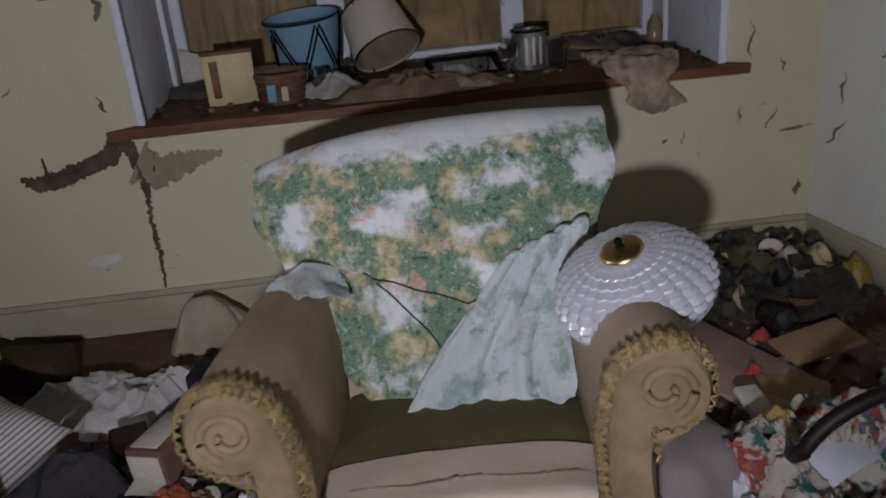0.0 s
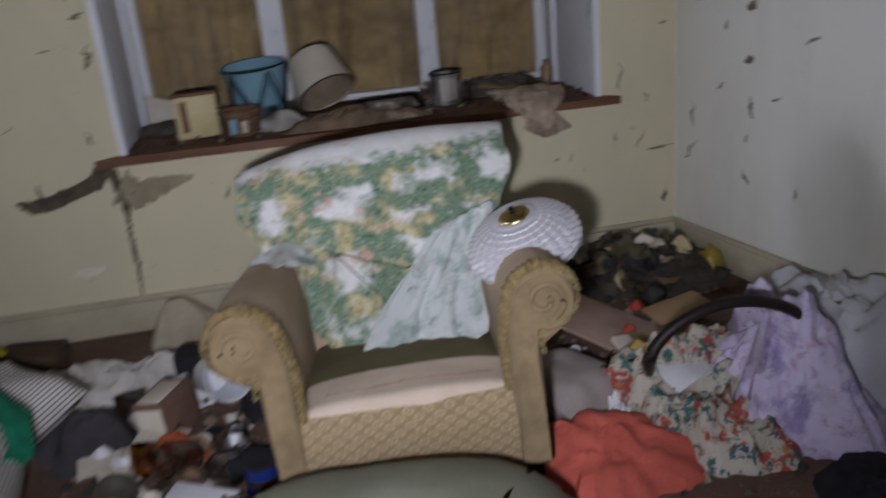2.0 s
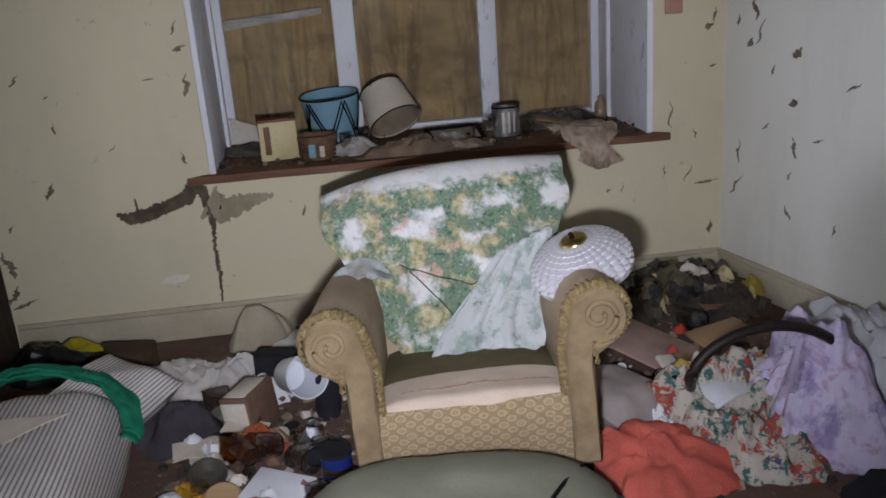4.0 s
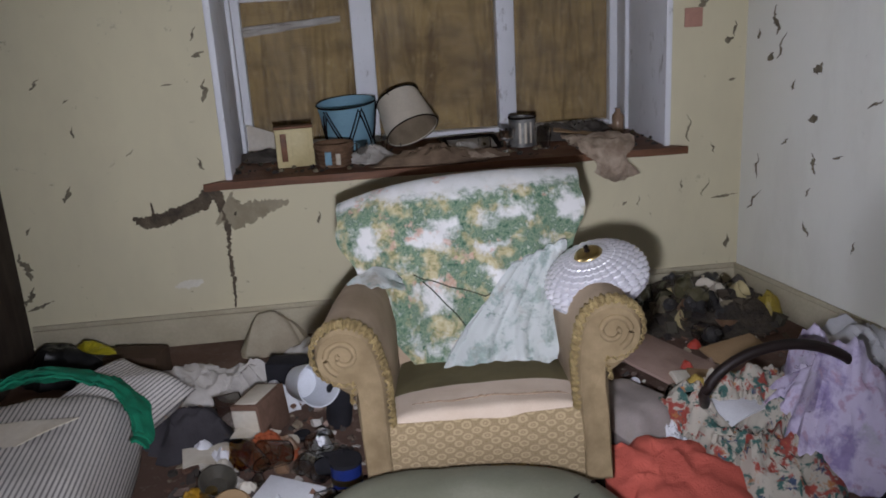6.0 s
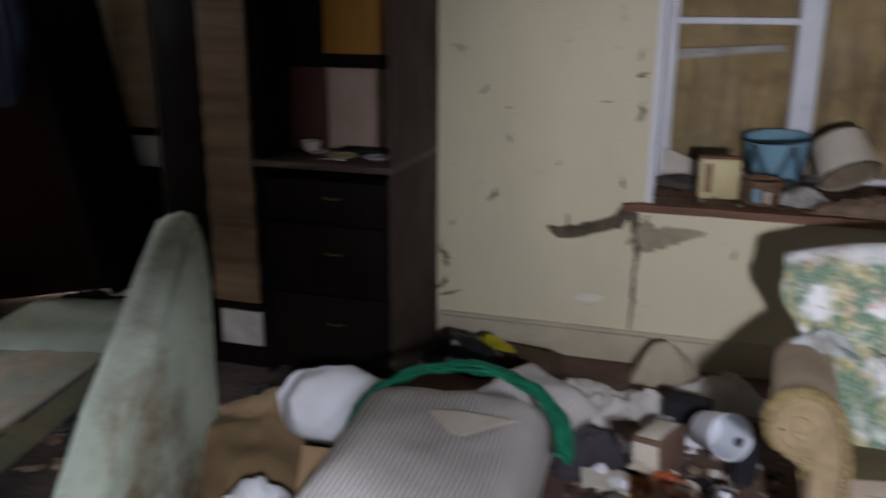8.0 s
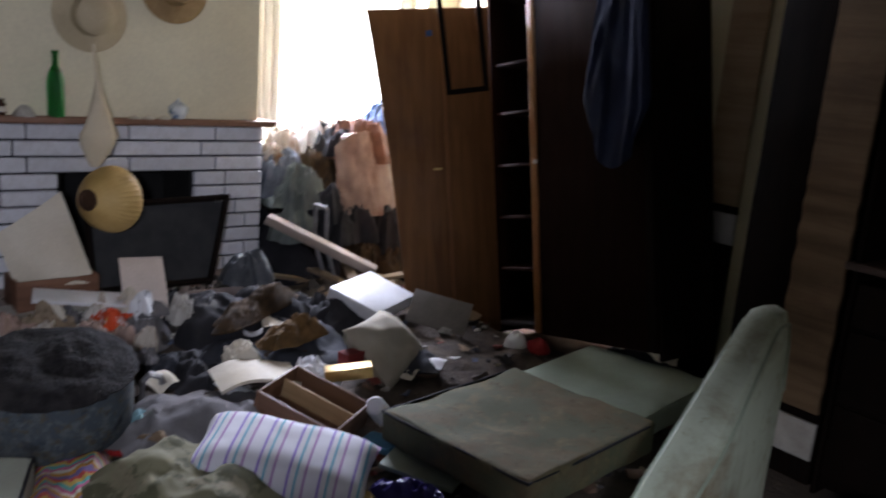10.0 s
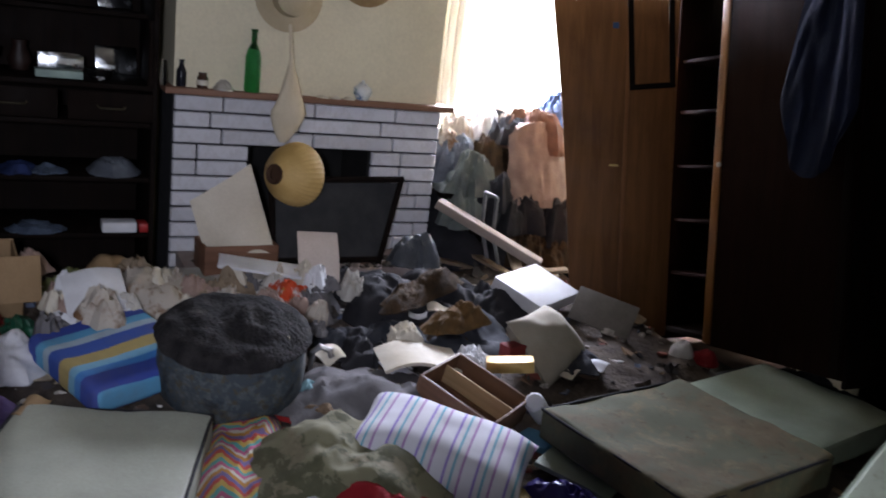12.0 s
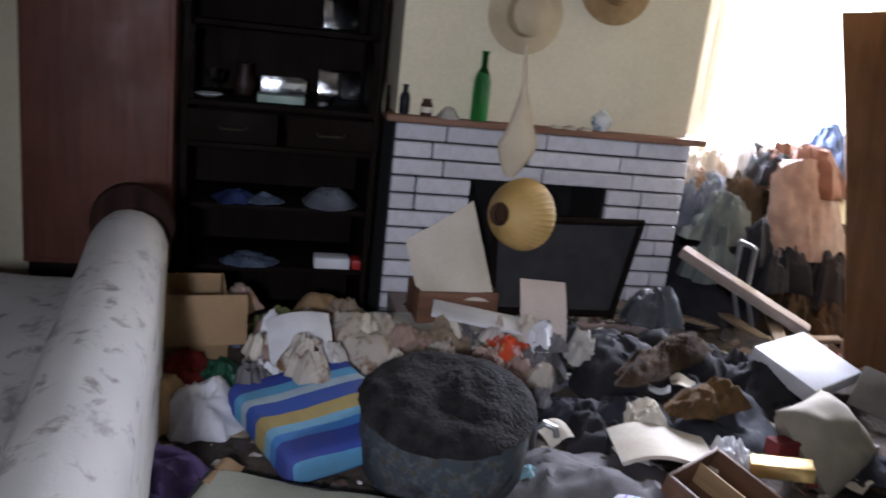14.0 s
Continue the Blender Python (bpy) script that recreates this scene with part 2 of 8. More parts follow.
STEEL = plain("old_chrome", (0.55, 0.55, 0.56), (0.35, 0.34, 0.33), 12, 0.3, 0.1, 60, metal=1.0)


# ---- mesh helpers ----
def mesh_of(name, bm, material, smooth=True):
    me = bpy.data.meshes.new(name)
    bm.normal_update()
    bm.to_mesh(me)
    bm.free()
    me.materials.append(material)
    if smooth:
        me.shade_smooth()
        me.set_sharp_from_angle(angle=radians(42))
    return me


def part(name, bm, material, parent=None, label="", smooth=True):
    ob = new(name, mesh_of(name, bm, material, smooth))
    ob.parent = parent
    return tagged(ob, label)


def thing(name, m, label, category, group="", kind=""):
    ob = new(name)
    ob.empty_display_size = 0.05
    ob.matrix_world = m
    return tagged(ob, label, category, group, kind)


def solid(name, bm, material, m, label, category, group="", kind="", smooth=True):
    """A thing of one mesh."""
    ob = part(name, bm, material, None, "", smooth)
    ob.matrix_world = m
    return tagged(ob, label, category, group, kind)


def block(sx, sy, sz, x=0.0, y=0.0, z=0.0, bevel=0.004, turn=None, bm=None, seg=2):
    """A bevelled box whose base is centred at x, y, z."""
    b = bmesh.new()
    bmesh.ops.create_cube(b, size=1.0)
    bmesh.ops.scale(b, vec=(sx, sy, sz), verts=b.verts)
    if bevel:
        bmesh.ops.bevel(b, geom=b.edges[:], offset=min(bevel, sx * 0.45, sy * 0.45, sz * 0.45), segments=seg, profile=0.5, affect="EDGES")
    bmesh.ops.translate(b, vec=(0, 0, sz / 2), verts=b.verts)
    if turn is not None:
        bmesh.ops.transform(b, matrix=turn, verts=b.verts)
    bmesh.ops.translate(b, vec=(x, y, z), verts=b.verts)
    if bm is None:
        return b
    me = bpy.data.meshes.new("join")
    b.to_mesh(me)
    b.free()
    bm.from_mesh(me)
    bpy.data.meshes.remove(me)
    return bm


def lathe(profile, seg=32, m=None):
    bm = bmesh.new()
    rings = []
    for r, z in profile:
        if r < 1e-5:
            rings.append([bm.verts.new((0, 0, z))])
        else:
            rings.append([bm.verts.new((r * math.cos(2 * math.pi * k / seg), r * math.sin(2 * math.pi * k / seg), z)) for k in range(seg)])
    for a, b in zip(rings, rings[1:]):
        for k in range(seg):
            j = (k + 1) % seg
            if len(a) == 1 and len(b) == 1:
                continue
            if len(a) == 1:
                bm.faces.new((a[0], b[j], b[k]))
            elif len(b) == 1:
                bm.faces.new((a[k], a[j], b[0]))
            else:
                bm.faces.new((a[k], a[j], b[j], b[k]))
    bmesh.ops.recalc_face_normals(bm, faces=bm.faces)
    if m is not None:
        bmesh.ops.transform(bm, matrix=m, verts=bm.verts)
    return bm


def tube(points, radius, seg=8, taper=1.0):
    bm = bmesh.new()
    pts = [Vector(p) for p in points]
    rings = []
    for i, p in enumerate(pts):
        way = (pts[min(i + 1, len(pts) - 1)] - pts[max(i - 1, 0)]).normalized()
        side = way.cross(Vector((0, 0, 1)))
        if side.length < 0.05:
            side = way.cross(Vector((0, 1, 0)))
        side.normalize()
        up = side.cross(way)
        r = radius * (1 + (taper - 1) * i / max(1, len(pts) - 1))
        rings.append([bm.verts.new(p + r * (math.cos(a) * side + math.sin(a) * up)) for a in [2 * math.pi * k / seg for k in range(seg)]])
    for a, b in zip(rings, rings[1:]):
        for k in range(seg):
            bm.faces.new((a[k], a[(k + 1) % seg], b[(k + 1) % seg], b[k]))
    bm.faces.new(rings[0][::-1]), bm.faces.new(rings[-1])
    bmesh.ops.recalc_face_normals(bm, faces=bm.faces)
    return bm


def sheet(nu, nv, fn, thick=0.006):
    """A cloth or card: fn(u, v) gives its upper face for u, v in 0..1; it has a real thickness."""
    top = [[Vector(fn(i / nu, j / nv)) for j in range(nv + 1)] for i in range(nu + 1)]
    bm = bmesh.new()
    up, down = [], []
    for i in range(nu + 1):
        ru, rd = [], []
        for j in range(nv + 1):
            a = top[min(i + 1, nu)][j] - top[max(i - 1, 0)][j]
            b = top[i][min(j + 1, nv)] - top[i][max(j - 1, 0)]
            n = a.cross(b)
            n = n.normalized() if n.length > 1e-9 else Vector((0, 0, 1))
            ru.append(bm.verts.new(top[i][j]))
            rd.append(bm.verts.new(top[i][j] - n * thick))
        up.append(ru), down.append(rd)
    for i in range(nu):
        for j in range(nv):
            bm.faces.new((up[i][j], up[i + 1][j], up[i + 1][j + 1], up[i][j + 1]))
            bm.faces.new((down[i][j], down[i][j + 1], down[i + 1][j + 1], down[i + 1][j]))
    for i in range(nu):
        bm.faces.new((up[i][0], down[i][0], down[i + 1][0], up[i + 1][0]))
        bm.faces.new((up[i][nv], up[i + 1][nv], down[i + 1][nv], down[i][nv]))
    for j in range(nv):
        bm.faces.new((up[0][j], up[0][j + 1], down[0][j + 1], down[0][j]))
        bm.faces.new((up[nu][j], down[nu][j], down[nu][j + 1], up[nu][j + 1]))
    return bm


def rough(x, y, seed, scale=1.0, octaves=3):
    return noise.fractal(Vector((x * scale, y * scale, seed * 7.31)), 1.0, 2.0, octaves)


def folds(x, y, seed, scale=1.0):
    """Ridged waves, as in thrown-down cloth."""
    wx = x * scale + 0.7 * rough(x, y, seed + 3, scale * 0.8, 2)
    wy = y * scale + 0.7 * rough(x, y, seed + 9, scale * 0.8, 2)
    return 1.06 - 2 * math.sqrt(noise.noise(Vector((wx, wy, seed * 3.7))) ** 2 + 0.004)


def heap(rx, ry, h, seed, crease=0.5, scale=7.0, edge=0.22, rings=16, seg=44, power=2.6):
    """A heap of thrown-down cloth: closed below, uneven outline, folded above."""
    bm = bmesh.new()
    rows = []
    for k in range(rings + 1):
        r = k / rings
        row = []
        for s in range(seg):
            a = 2 * math.pi * s / seg
            out = 1 + edge * (1.2 * rough(math.cos(a) * 1.3, math.sin(a) * 1.3, seed) + 0.5 * rough(math.cos(a) * 4, math.sin(a) * 4, seed + 2))
            x, y = r * rx * out * math.cos(a), r * ry * out * math.sin(a)
            body = h * max(0.0, 1 - r ** (power * 1.05)) ** 0.95 * (0.8 + 0.7 * rough(x + 0.3 * rx, y, seed + 1, scale * 0.4, 2))
            fold = crease * min(h, 0.085) * (0.55 * folds(x, y, seed, scale) + 0.35 * folds(x, y, seed + 5, scale * 2.3)) * (1 - r ** 6)
            z = max(0.006 + 0.012 * (1 - r), body * 0.85 + fold * (0.35 + 0.65 * min(1, body / h + 0.3)))
            pull = 1 + 0.05 * folds(x, y, seed + 2, scale) * r
            row.append(Vector((x * pull, y * pull, z)))
        rows.append(row)
    centre = bm.verts.new((0, 0, sum(v.z for v in rows[1]) / seg))
    vs = [[bm.verts.new(v) for v in row] for row in rows[1:]]
    base = [bm.verts.new((v.x * 0.99, v.y * 0.99, 0.0)) for v in rows[-1]]
    for s in range(seg):
        j = (s + 1) % seg
        bm.faces.new((centre, vs[0][s], vs[0][j]))
        for a, b in zip(vs, vs[1:]):
            bm.faces.new((a[s], b[s], b[j], a[j]))
        bm.faces.new((vs[-1][s], base[s], base[j], vs[-1][j]))
    bm.faces.new(base[::-1])
    return bm


def cushion(sx, sy, sz, seed=1, dent=0.15, n=16, pinch=0.55):
    """A pillow: two bulging faces that meet in a seam, dented and uneven; lies on its base."""
    bm = bmesh.new()
    grid = {}
    for side in (1, -1):
        for i in range(n + 1):
            for j in range(n + 1):
                u, v = 2 * i / n - 1, 2 * j / n - 1
                rim = i in (0, n) or j in (0, n)
                if rim and side < 0:
                    grid[side, i, j] = grid[1, i, j]
                    continue
                puff = ((1 - u ** 4) * (1 - v ** 4)) ** pinch
                ear = 1 - 0.07 * (1 - abs(u) ** 2) * abs(v) - 0.0
                ear2 = 1 - 0.07 * (1 - abs(v) ** 2) * abs(u)
                x, y = u * sx / 2 * ear2, v * sy / 2 * ear
                z = side * puff * sz / 2
                if side > 0:
                    z += dent * sz * puff * rough(x, y, seed, 5) + 0.25 * dent * sz * puff * folds(x, y, seed, 9)
                grid[side, i, j] = bm.verts.new((x, y, z + sz / 2))
    for side in (1, -1):
        for i in range(n):
            for j in range(n):
                q = [grid[side, i, j], grid[side, i + 1, j], grid[side, i + 1, j + 1], grid[side, i, j + 1]]
                bm.faces.new(q if side > 0 else q[::-1])
    return bm


def slab(sx, sy, sz, seed=1, sag=0.02, n=18, bevel=0.03):
    """A mattress or seat pad: a soft-edged box with an uneven top."""
    bm = bmesh.new()
    bmesh.ops.create_cube(bm, size=1.0)
    bmesh.ops.scale(bm, vec=(sx, sy, sz), verts=bm.verts)
    bmesh.ops.bevel(bm, geom=bm.edges[:], offset=bevel, segments=4, profile=0.5, affect="EDGES")
    bmesh.ops.translate(bm, vec=(0, 0, sz / 2), verts=bm.verts)
    for axis, size in ((0, sx), (1, sy)):
        for k in range(1, n):
            no = Vector((1, 0, 0)) if axis == 0 else Vector((0, 1, 0))
            bmesh.ops.bisect_plane(bm, geom=bm.verts[:] + bm.edges[:] + bm.faces[:], plane_co=no * (size * (k / n - 0.5) * 0.94), plane_no=no)
    for v in bm.verts:
        if v.co.z > sz * 0.4:
            v.co.z += sag * rough(v.co.x, v.co.y, seed, 3.5) - sag * 0.4 * math.cos(v.co.x / sx * 3) * math.cos(v.co.y / sy * 3)
        v.co.x += sag * 0.5 * rough(v.co.y * 1.3, v.co.z * 3, seed + 4, 3)
        v.co.y += sag * 0.5 * rough(v.co.x * 1.3, v.co.z * 3, seed + 8, 3)
    return bm


def ring_box(w, d, h, wall=0.008, bevel=0.002):
    """An open box of four sides and a floor."""
    bm = bmesh.new()
    block(w, d, wall, 0, 0, 0, bevel, None, bm)
    for s in (-1, 1):
        block(wall, d, h - wall, s * (w - wall) / 2, 0, wall, bevel, None, bm)
        block(w - 2 * wall, wall, h - wall, 0, s * (d - wall) / 2, wall, bevel, None, bm)
    return bm


# ---- the room ----
def structure(name, bm, material, label, smooth=False):
    return solid(name, bm, material, Matrix(), label, "", "", "structure", smooth)


WY, WX, WIN_L, WIN_R, SILL_Z, WIN_Y, WIN_T = 2.49, -5.86, -0.90, 1.14, 0.765, 3.22, 2.08
TOP = 2.5
bm = bmesh.new()
for x0, x1, z0, z1 in ((-6.4, WIN_L, 0, TOP), (WIN_R, 2.2, 0, TOP), (WIN_L, WIN_R, 0, SILL_Z - 0.035), (WIN_L, WIN_R, WIN_T, TOP)):
    block(x1 - x0, 0.85, z1 - z0, (x0 + x1) / 2, WY + 0.425, z0, 0, None, bm)
structure("wall_north", bm, WALL, "cream painted wall, cracked and spotted with mould")
SKEW = math.atan2(0.26, 1.3)
bm = block(0.2, 7.2, TOP, 0.1, -3.6, 0, 0)
east = structure("wall_east", bm, PALE_WALL, "pale cream wall with mould streaks")
east.matrix_world = Matrix.Translation((1.505, 2.49, 0)) @ Matrix.Rotation(SKEW, 4, "Z")
bm = bmesh.new()
block(9.6, 0.2, TOP, -1.6, -3.3, 0, 0, None, bm)
structure("wall_south", bm, BOUNCE_DARK, "plain unseen wall behind the walker, dark to cut bounced light")
bm = bmesh.new()
WW = (0.98, 2.22, 0.98, 2.25)
for y0, y1, z0, z1 in ((-3.4, WW[0], 0, TOP), (WW[1], 3.34, 0, TOP), (WW[0], WW[1], 0, WW[2]), (WW[0], WW[1], WW[3], TOP)):
    block(0.3, y1 - y0, z1 - z0, WX - 0.15, (y0 + y1) / 2, z0, 0, None, bm)
structure("wall_west", bm, CREAM_PLASTER, "pale yellow wall beside the chimney breast")
structure("floor", block(10, 7, 0.1, -1.6, 0, -0.1, 0), FLOOR, "brown carpet buried under dirt and rubbish")
structure("ceiling", block(10, 7, 0.1, -1.6, 0, TOP, 0), BOUNCE_DARK, "plain unseen ceiling, dark to cut bounced light")
structure("chimney_breast", block(0.5, 1.43, TOP - 1.15, -5.61, 0.025, 1.15, 0), CREAM_PLASTER, "pale yellow plastered chimney breast")

# skirting with a moulded top
def skirting(length, m, label):
    bm = block(length, 0.022, 0.135, 0, 0, 0, 0.003)
    block(length, 0.014, 0.022, 0, 0.004, 0.135, 0.005, None, bm)
    return solid("baseboard", bm, WALL_SKIRT, m, label, "", "", "structure", True)


WALL_SKIRT = plain("grubby_cream_gloss", (0.52, 0.47, 0.34), (0.42, 0.37, 0.26), 3, 0.6, 0.15, 40, dirt=0.5)
skirting(3.36, pose(-0.18, WY - 0.012, 0), "cream painted skirting under the window wall")
skirting(5.4, Matrix.Translation((1.505, 2.49, 0)) @ Matrix.Rotation(SKEW, 4, "Z") @ pose(-0.012, -2.7, 0, 0, 0, 90), "grubby skirting along the pale wall")

# ---- the boarded window ----
win = thing("window_1", pose(0, 0, 0), "boarded-up three-light window with peeling white frame", "window", "", "structure")
part("boarding", block(WIN_R - WIN_L, 0.02, WIN_T - SILL_Z, (WIN_L + WIN_R) / 2, WIN_Y + 0.075, SILL_Z, 0.002), SACK, win, "brown weathered boarding behind the glass")


def bar(name, x0, x1, z0, z1, y0=WIN_Y, depth=0.06):
    b = block(x1 - x0, depth, z1 - z0, (x0 + x1) / 2, y0 + depth / 2, z0, 0.008)
    return part(name, b, WHITE, win)


bar("frame_stile", WIN_L, -0.845, SILL_Z, WIN_T)
bar("frame_stile", 1.085, WIN_R, SILL_Z, WIN_T)
bar("mullion", -0.29, -0.178, SILL_Z, WIN_T, WIN_Y - 0.02, 0.08)
bar("mullion", 0.468, 0.565, SILL_Z, WIN_T, WIN_Y - 0.02, 0.08)
bar("frame_rail", -0.845, -0.285, SILL_Z, SILL_Z + 0.03)
bar("frame_rail", -0.17, 0.468, SILL_Z, SILL_Z + 0.03)
bar("frame_rail", 0.565, 1.085, SILL_Z, SILL_Z + 0.03)
bar("transom", -0.845, -0.285, 1.52, 1.555)
bar("frame_head", -0.845, 1.085, WIN_T - 0.06, WIN_T)
for x0, x1 in ((-0.845, -0.285), (-0.17, 0.468), (0.565, 1.085)):
    pane = part("pane", block(x1 - x0, 0.004, WIN_T - SILL_Z - 0.09, (x0 + x1) / 2, WIN_Y + 0.045, SILL_Z + 0.03, 0), DUSTY, win, "dusty glass pane")
    pane.visible_shadow = False
for x, s in ((WIN_L, 1), (WIN_R, -1)):
    part("reveal_lining", block(0.012, WIN_Y - WY + 0.02, WIN_T - SILL_Z, x + s * 0.007, (WIN_Y + WY) / 2, SILL_Z, 0.002), WHITE, win, "white painted reveal with black mould")
    part("reveal_bead", block(0.024, 0.05, WIN_T - SILL_Z, x + s * 0.02, WIN_Y - 0.17, SILL_Z, 0.006), WHITE, win)
    part("reveal_edge", block(0.03, 0.02, WIN_T - SILL_Z, x + s * 0.008, WY - 0.006, SILL_Z, 0.006), WHITE, win)


def sill_plank():
    def edge(u, v):
        x = -1.0 + u * 2.22
        y = 2.435 + v * (WIN_Y - 2.435) + (0.012 * rough(x * 4, 0, 3) if v < 0.05 else 0)
        return (x, y, SILL_Z + 0.003 * rough(x, y, 2, 6))
    b = sheet(60, 10, edge, 0.034)
    for vert in b.verts:
        if vert.co.y > WY - 0.01:
            vert.co.x = max(WIN_L + 0.002, min(WIN_R - 0.002, vert.co.x))
    return b


solid("window_sill", sill_plank(), SILL, Matrix(), "dark stained wooden window sill, split and dusty", "", "", "structure")

# ---- torn plaster and cracks by the sill ----
def ribbon(points, seed, name, material, label, parent=None):
    """A ragged strip on the window wall; points are (x, z, half width)."""
    rnd = random.Random(seed)
    bm = bmesh.new()
    rows = []
    fine = []
    for (x0, z0, w0), (x1, z1, w1) in zip(points, points[1:]):
        n = max(2, int(math.hypot(x1 - x0, z1 - z0) / 0.007))
        fine += [(x0 + (x1 - x0) * k / n, z0 + (z1 - z0) * k / n, w0 + (w1 - w0) * k / n) for k in range(n)]
    fine.append(points[-1])
    for k, (x, z, w) in enumerate(fine):
        xa, za, _ = fine[max(0, k - 1)]
        xb, zb, _ = fine[min(len(fine) - 1, k + 1)]
        d = math.hypot(xb - xa, zb - za) or 1
        nx, nz = -(zb - za) / d, (xb - xa) / d
        j = 0.6 if w < 0.016 else 0.22
        a, b = w * rnd.uniform(1 - j, 1 + j), w * rnd.uniform(1 - j, 1 + j)
        jx = rnd.uniform(-0.7, 0.7) * j * w
        rows.append([bm.verts.new((x + nx * a + jx, WY - 0.003, z + nz * a)), bm.verts.new((x + jx, WY - 0.004, z)), bm.verts.new((x - nx * b + jx, WY - 0.003, z - nz * b))])
    for p, q in zip(rows, rows[1:]):
        bm.faces.new((p[0], q[0], q[1], p[1])), bm.faces.new((p[1], q[1], q[2], p[2]))
    bmesh.ops.recalc_face_normals(bm, faces=bm.faces)
    ob = part(name, bm, material, parent)
    return tagged(ob, label, "", "", "structure")


PIT = plain("bare_dark_rubble", (0.15, 0.12, 0.08), (0.07, 0.055, 0.04), 20, 0.95, 0.9, 40, depth=0.02)
STAIN = plain("damp_bare_plaster", (0.38, 0.33, 0.23), (0.28, 0.24, 0.16), 9, 0.9, 0.4, 50)
PALE = plain("fresh_plaster_chip", (0.72, 0.69, 0.6), (0.66, 0.62, 0.52), 9, 0.9, 0.3, 50)
MOULD = plain("black_mould", (0.12, 0.10, 0.07), (0.22, 0.19, 0.13), 30, 0.95, 0.6, 60)
ribbon([(-0.97, 0.735, 0.035), (-1.02, 0.67, 0.03), (-1.12, 0.635, 0.028), (-1.20, 0.61, 0.035), (-1.29, 0.60, 0.028), (-1.335, 0.625, 0.006)], 2, "plaster_hole", PIT, "ragged hole where plaster fell beside the sill")
ribbon([(-1.245, 0.63, 0.006), (-1.25, 0.69, 0.004)], 3, "plaster_crack", PIT, "short crack in the plaster")
ribbon([(-0.97, 0.74, 0.03), (-0.945, 0.66, 0.02), (-0.925, 0.55, 0.013), (-0.935, 0.42, 0.007), (-0.93, 0.30, 0.008), (-0.94, 0.16, 0.004)], 4, "plaster_crack", PIT, "dark crack running down from the sill to the skirting")
ribbon([(-0.945, 0.64, 0.075), (-0.88, 0.60, 0.06), (-0.80, 0.615, 0.045), (-0.72, 0.635, 0.028), (-0.64, 0.645, 0.006)], 5, "bare_plaster", STAIN, "grey patch of bare plaster under the sill")
ribbon([(-1.20, 0.285, 0.006), (-1.14, 0.293, 0.022), (-1.07, 0.30, 0.012)], 6, "plaster_chip", PALE, "pale chip in the wall paint")
rnd = random.Random(11)


def blot(x, z, w, l, lean, label, m=None):
    """A ragged mould mark: w its half width, l its height; lean tips it over in degrees."""
    a = radians(lean)
    pts = [(x + math.sin(a) * l * t + 0.10 * l * math.sin(9 * t + 17 * x + 5 * z), z + math.cos(a) * l * t, w * h) for t, h in ((-0.5, 0.15), (-0.3, 0.7), (0.0, 1.0), (0.22, 0.45), (0.5, 0.12))]
    ob = ribbon(pts, rnd.random(), "mould_spot", MOULD, label)
    if m is not None:
        ob.matrix_world = m


for x, z, w, l, lean in [(1.293, 1.402, 0.016, 0.05, 60), (1.419, 1.234, 0.016, 0.05, 70), (1.444, 1.282, 0.007, 0.07, 10), (1.441, 1.054, 0.006, 0.04, 80), (1.237, 0.84, 0.005, 0.13, 4), (1.144, 0.996, 0.006, 0.03, 20),
                         (1.449, 0.27, 0.010, 0.07, 10), (1.43, 0.50, 0.006, 0.13, 84), (1.001, 0.51, 0.004, 0.05, 10), (0.932, 0.502, 0.005, 0.03, 50), (1.21, 0.576, 0.004, 0.05, 0), (1.33, 0.55, 0.004, 0.1, 30), (1.36, 0.74, 0.004, 0.06, -20)]:
    blot(x, z, w, l, lean, "black mould spot on the wall")
for x, z, w, l, lean in [(-1.647, 1.238, 0.007, 0.06, 40), (-1.534, 1.159, 0.004, 0.03, 60), (-1.596, 0.755, 0.013, 0.08, 25), (-1.103, 1.20, 0.004, 0.06, 85), (-0.965, 1.405, 0.006, 0.06, 20), (-0.955, 1.321, 0.012, 0.05, 70),
                         (-0.95, 1.164, 0.011, 0.10, 5), (-1.008, 0.848, 0.007, 0.06, -15), (-1.793, 0.604, 0.006, 0.04, 30), (-1.528, 1.025, 0.005, 0.05, 0), (-1.835, 0.44, 0.016, 0.14, -20), (-1.84, 0.30, 0.014, 0.10, 30), (-1.80, 0.25, 0.009, 0.12, 70), (-0.513, 0.558, 0.006, 0.06, 15), (-1.30, 0.92, 0.003, 0.05, 50), (-0.99, 0.72, 0.006, 0.07, -10)]:
    blot(x, z, w, l, lean, "black mould spot on the wall")
ew = Matrix.Translation((1.505, 2.49, 0)) @ Matrix.Rotation(SKEW, 4, "Z") @ Matrix.Rotation(radians(-90), 4, "Z") @ Matrix.Translation((0, -WY, 0))
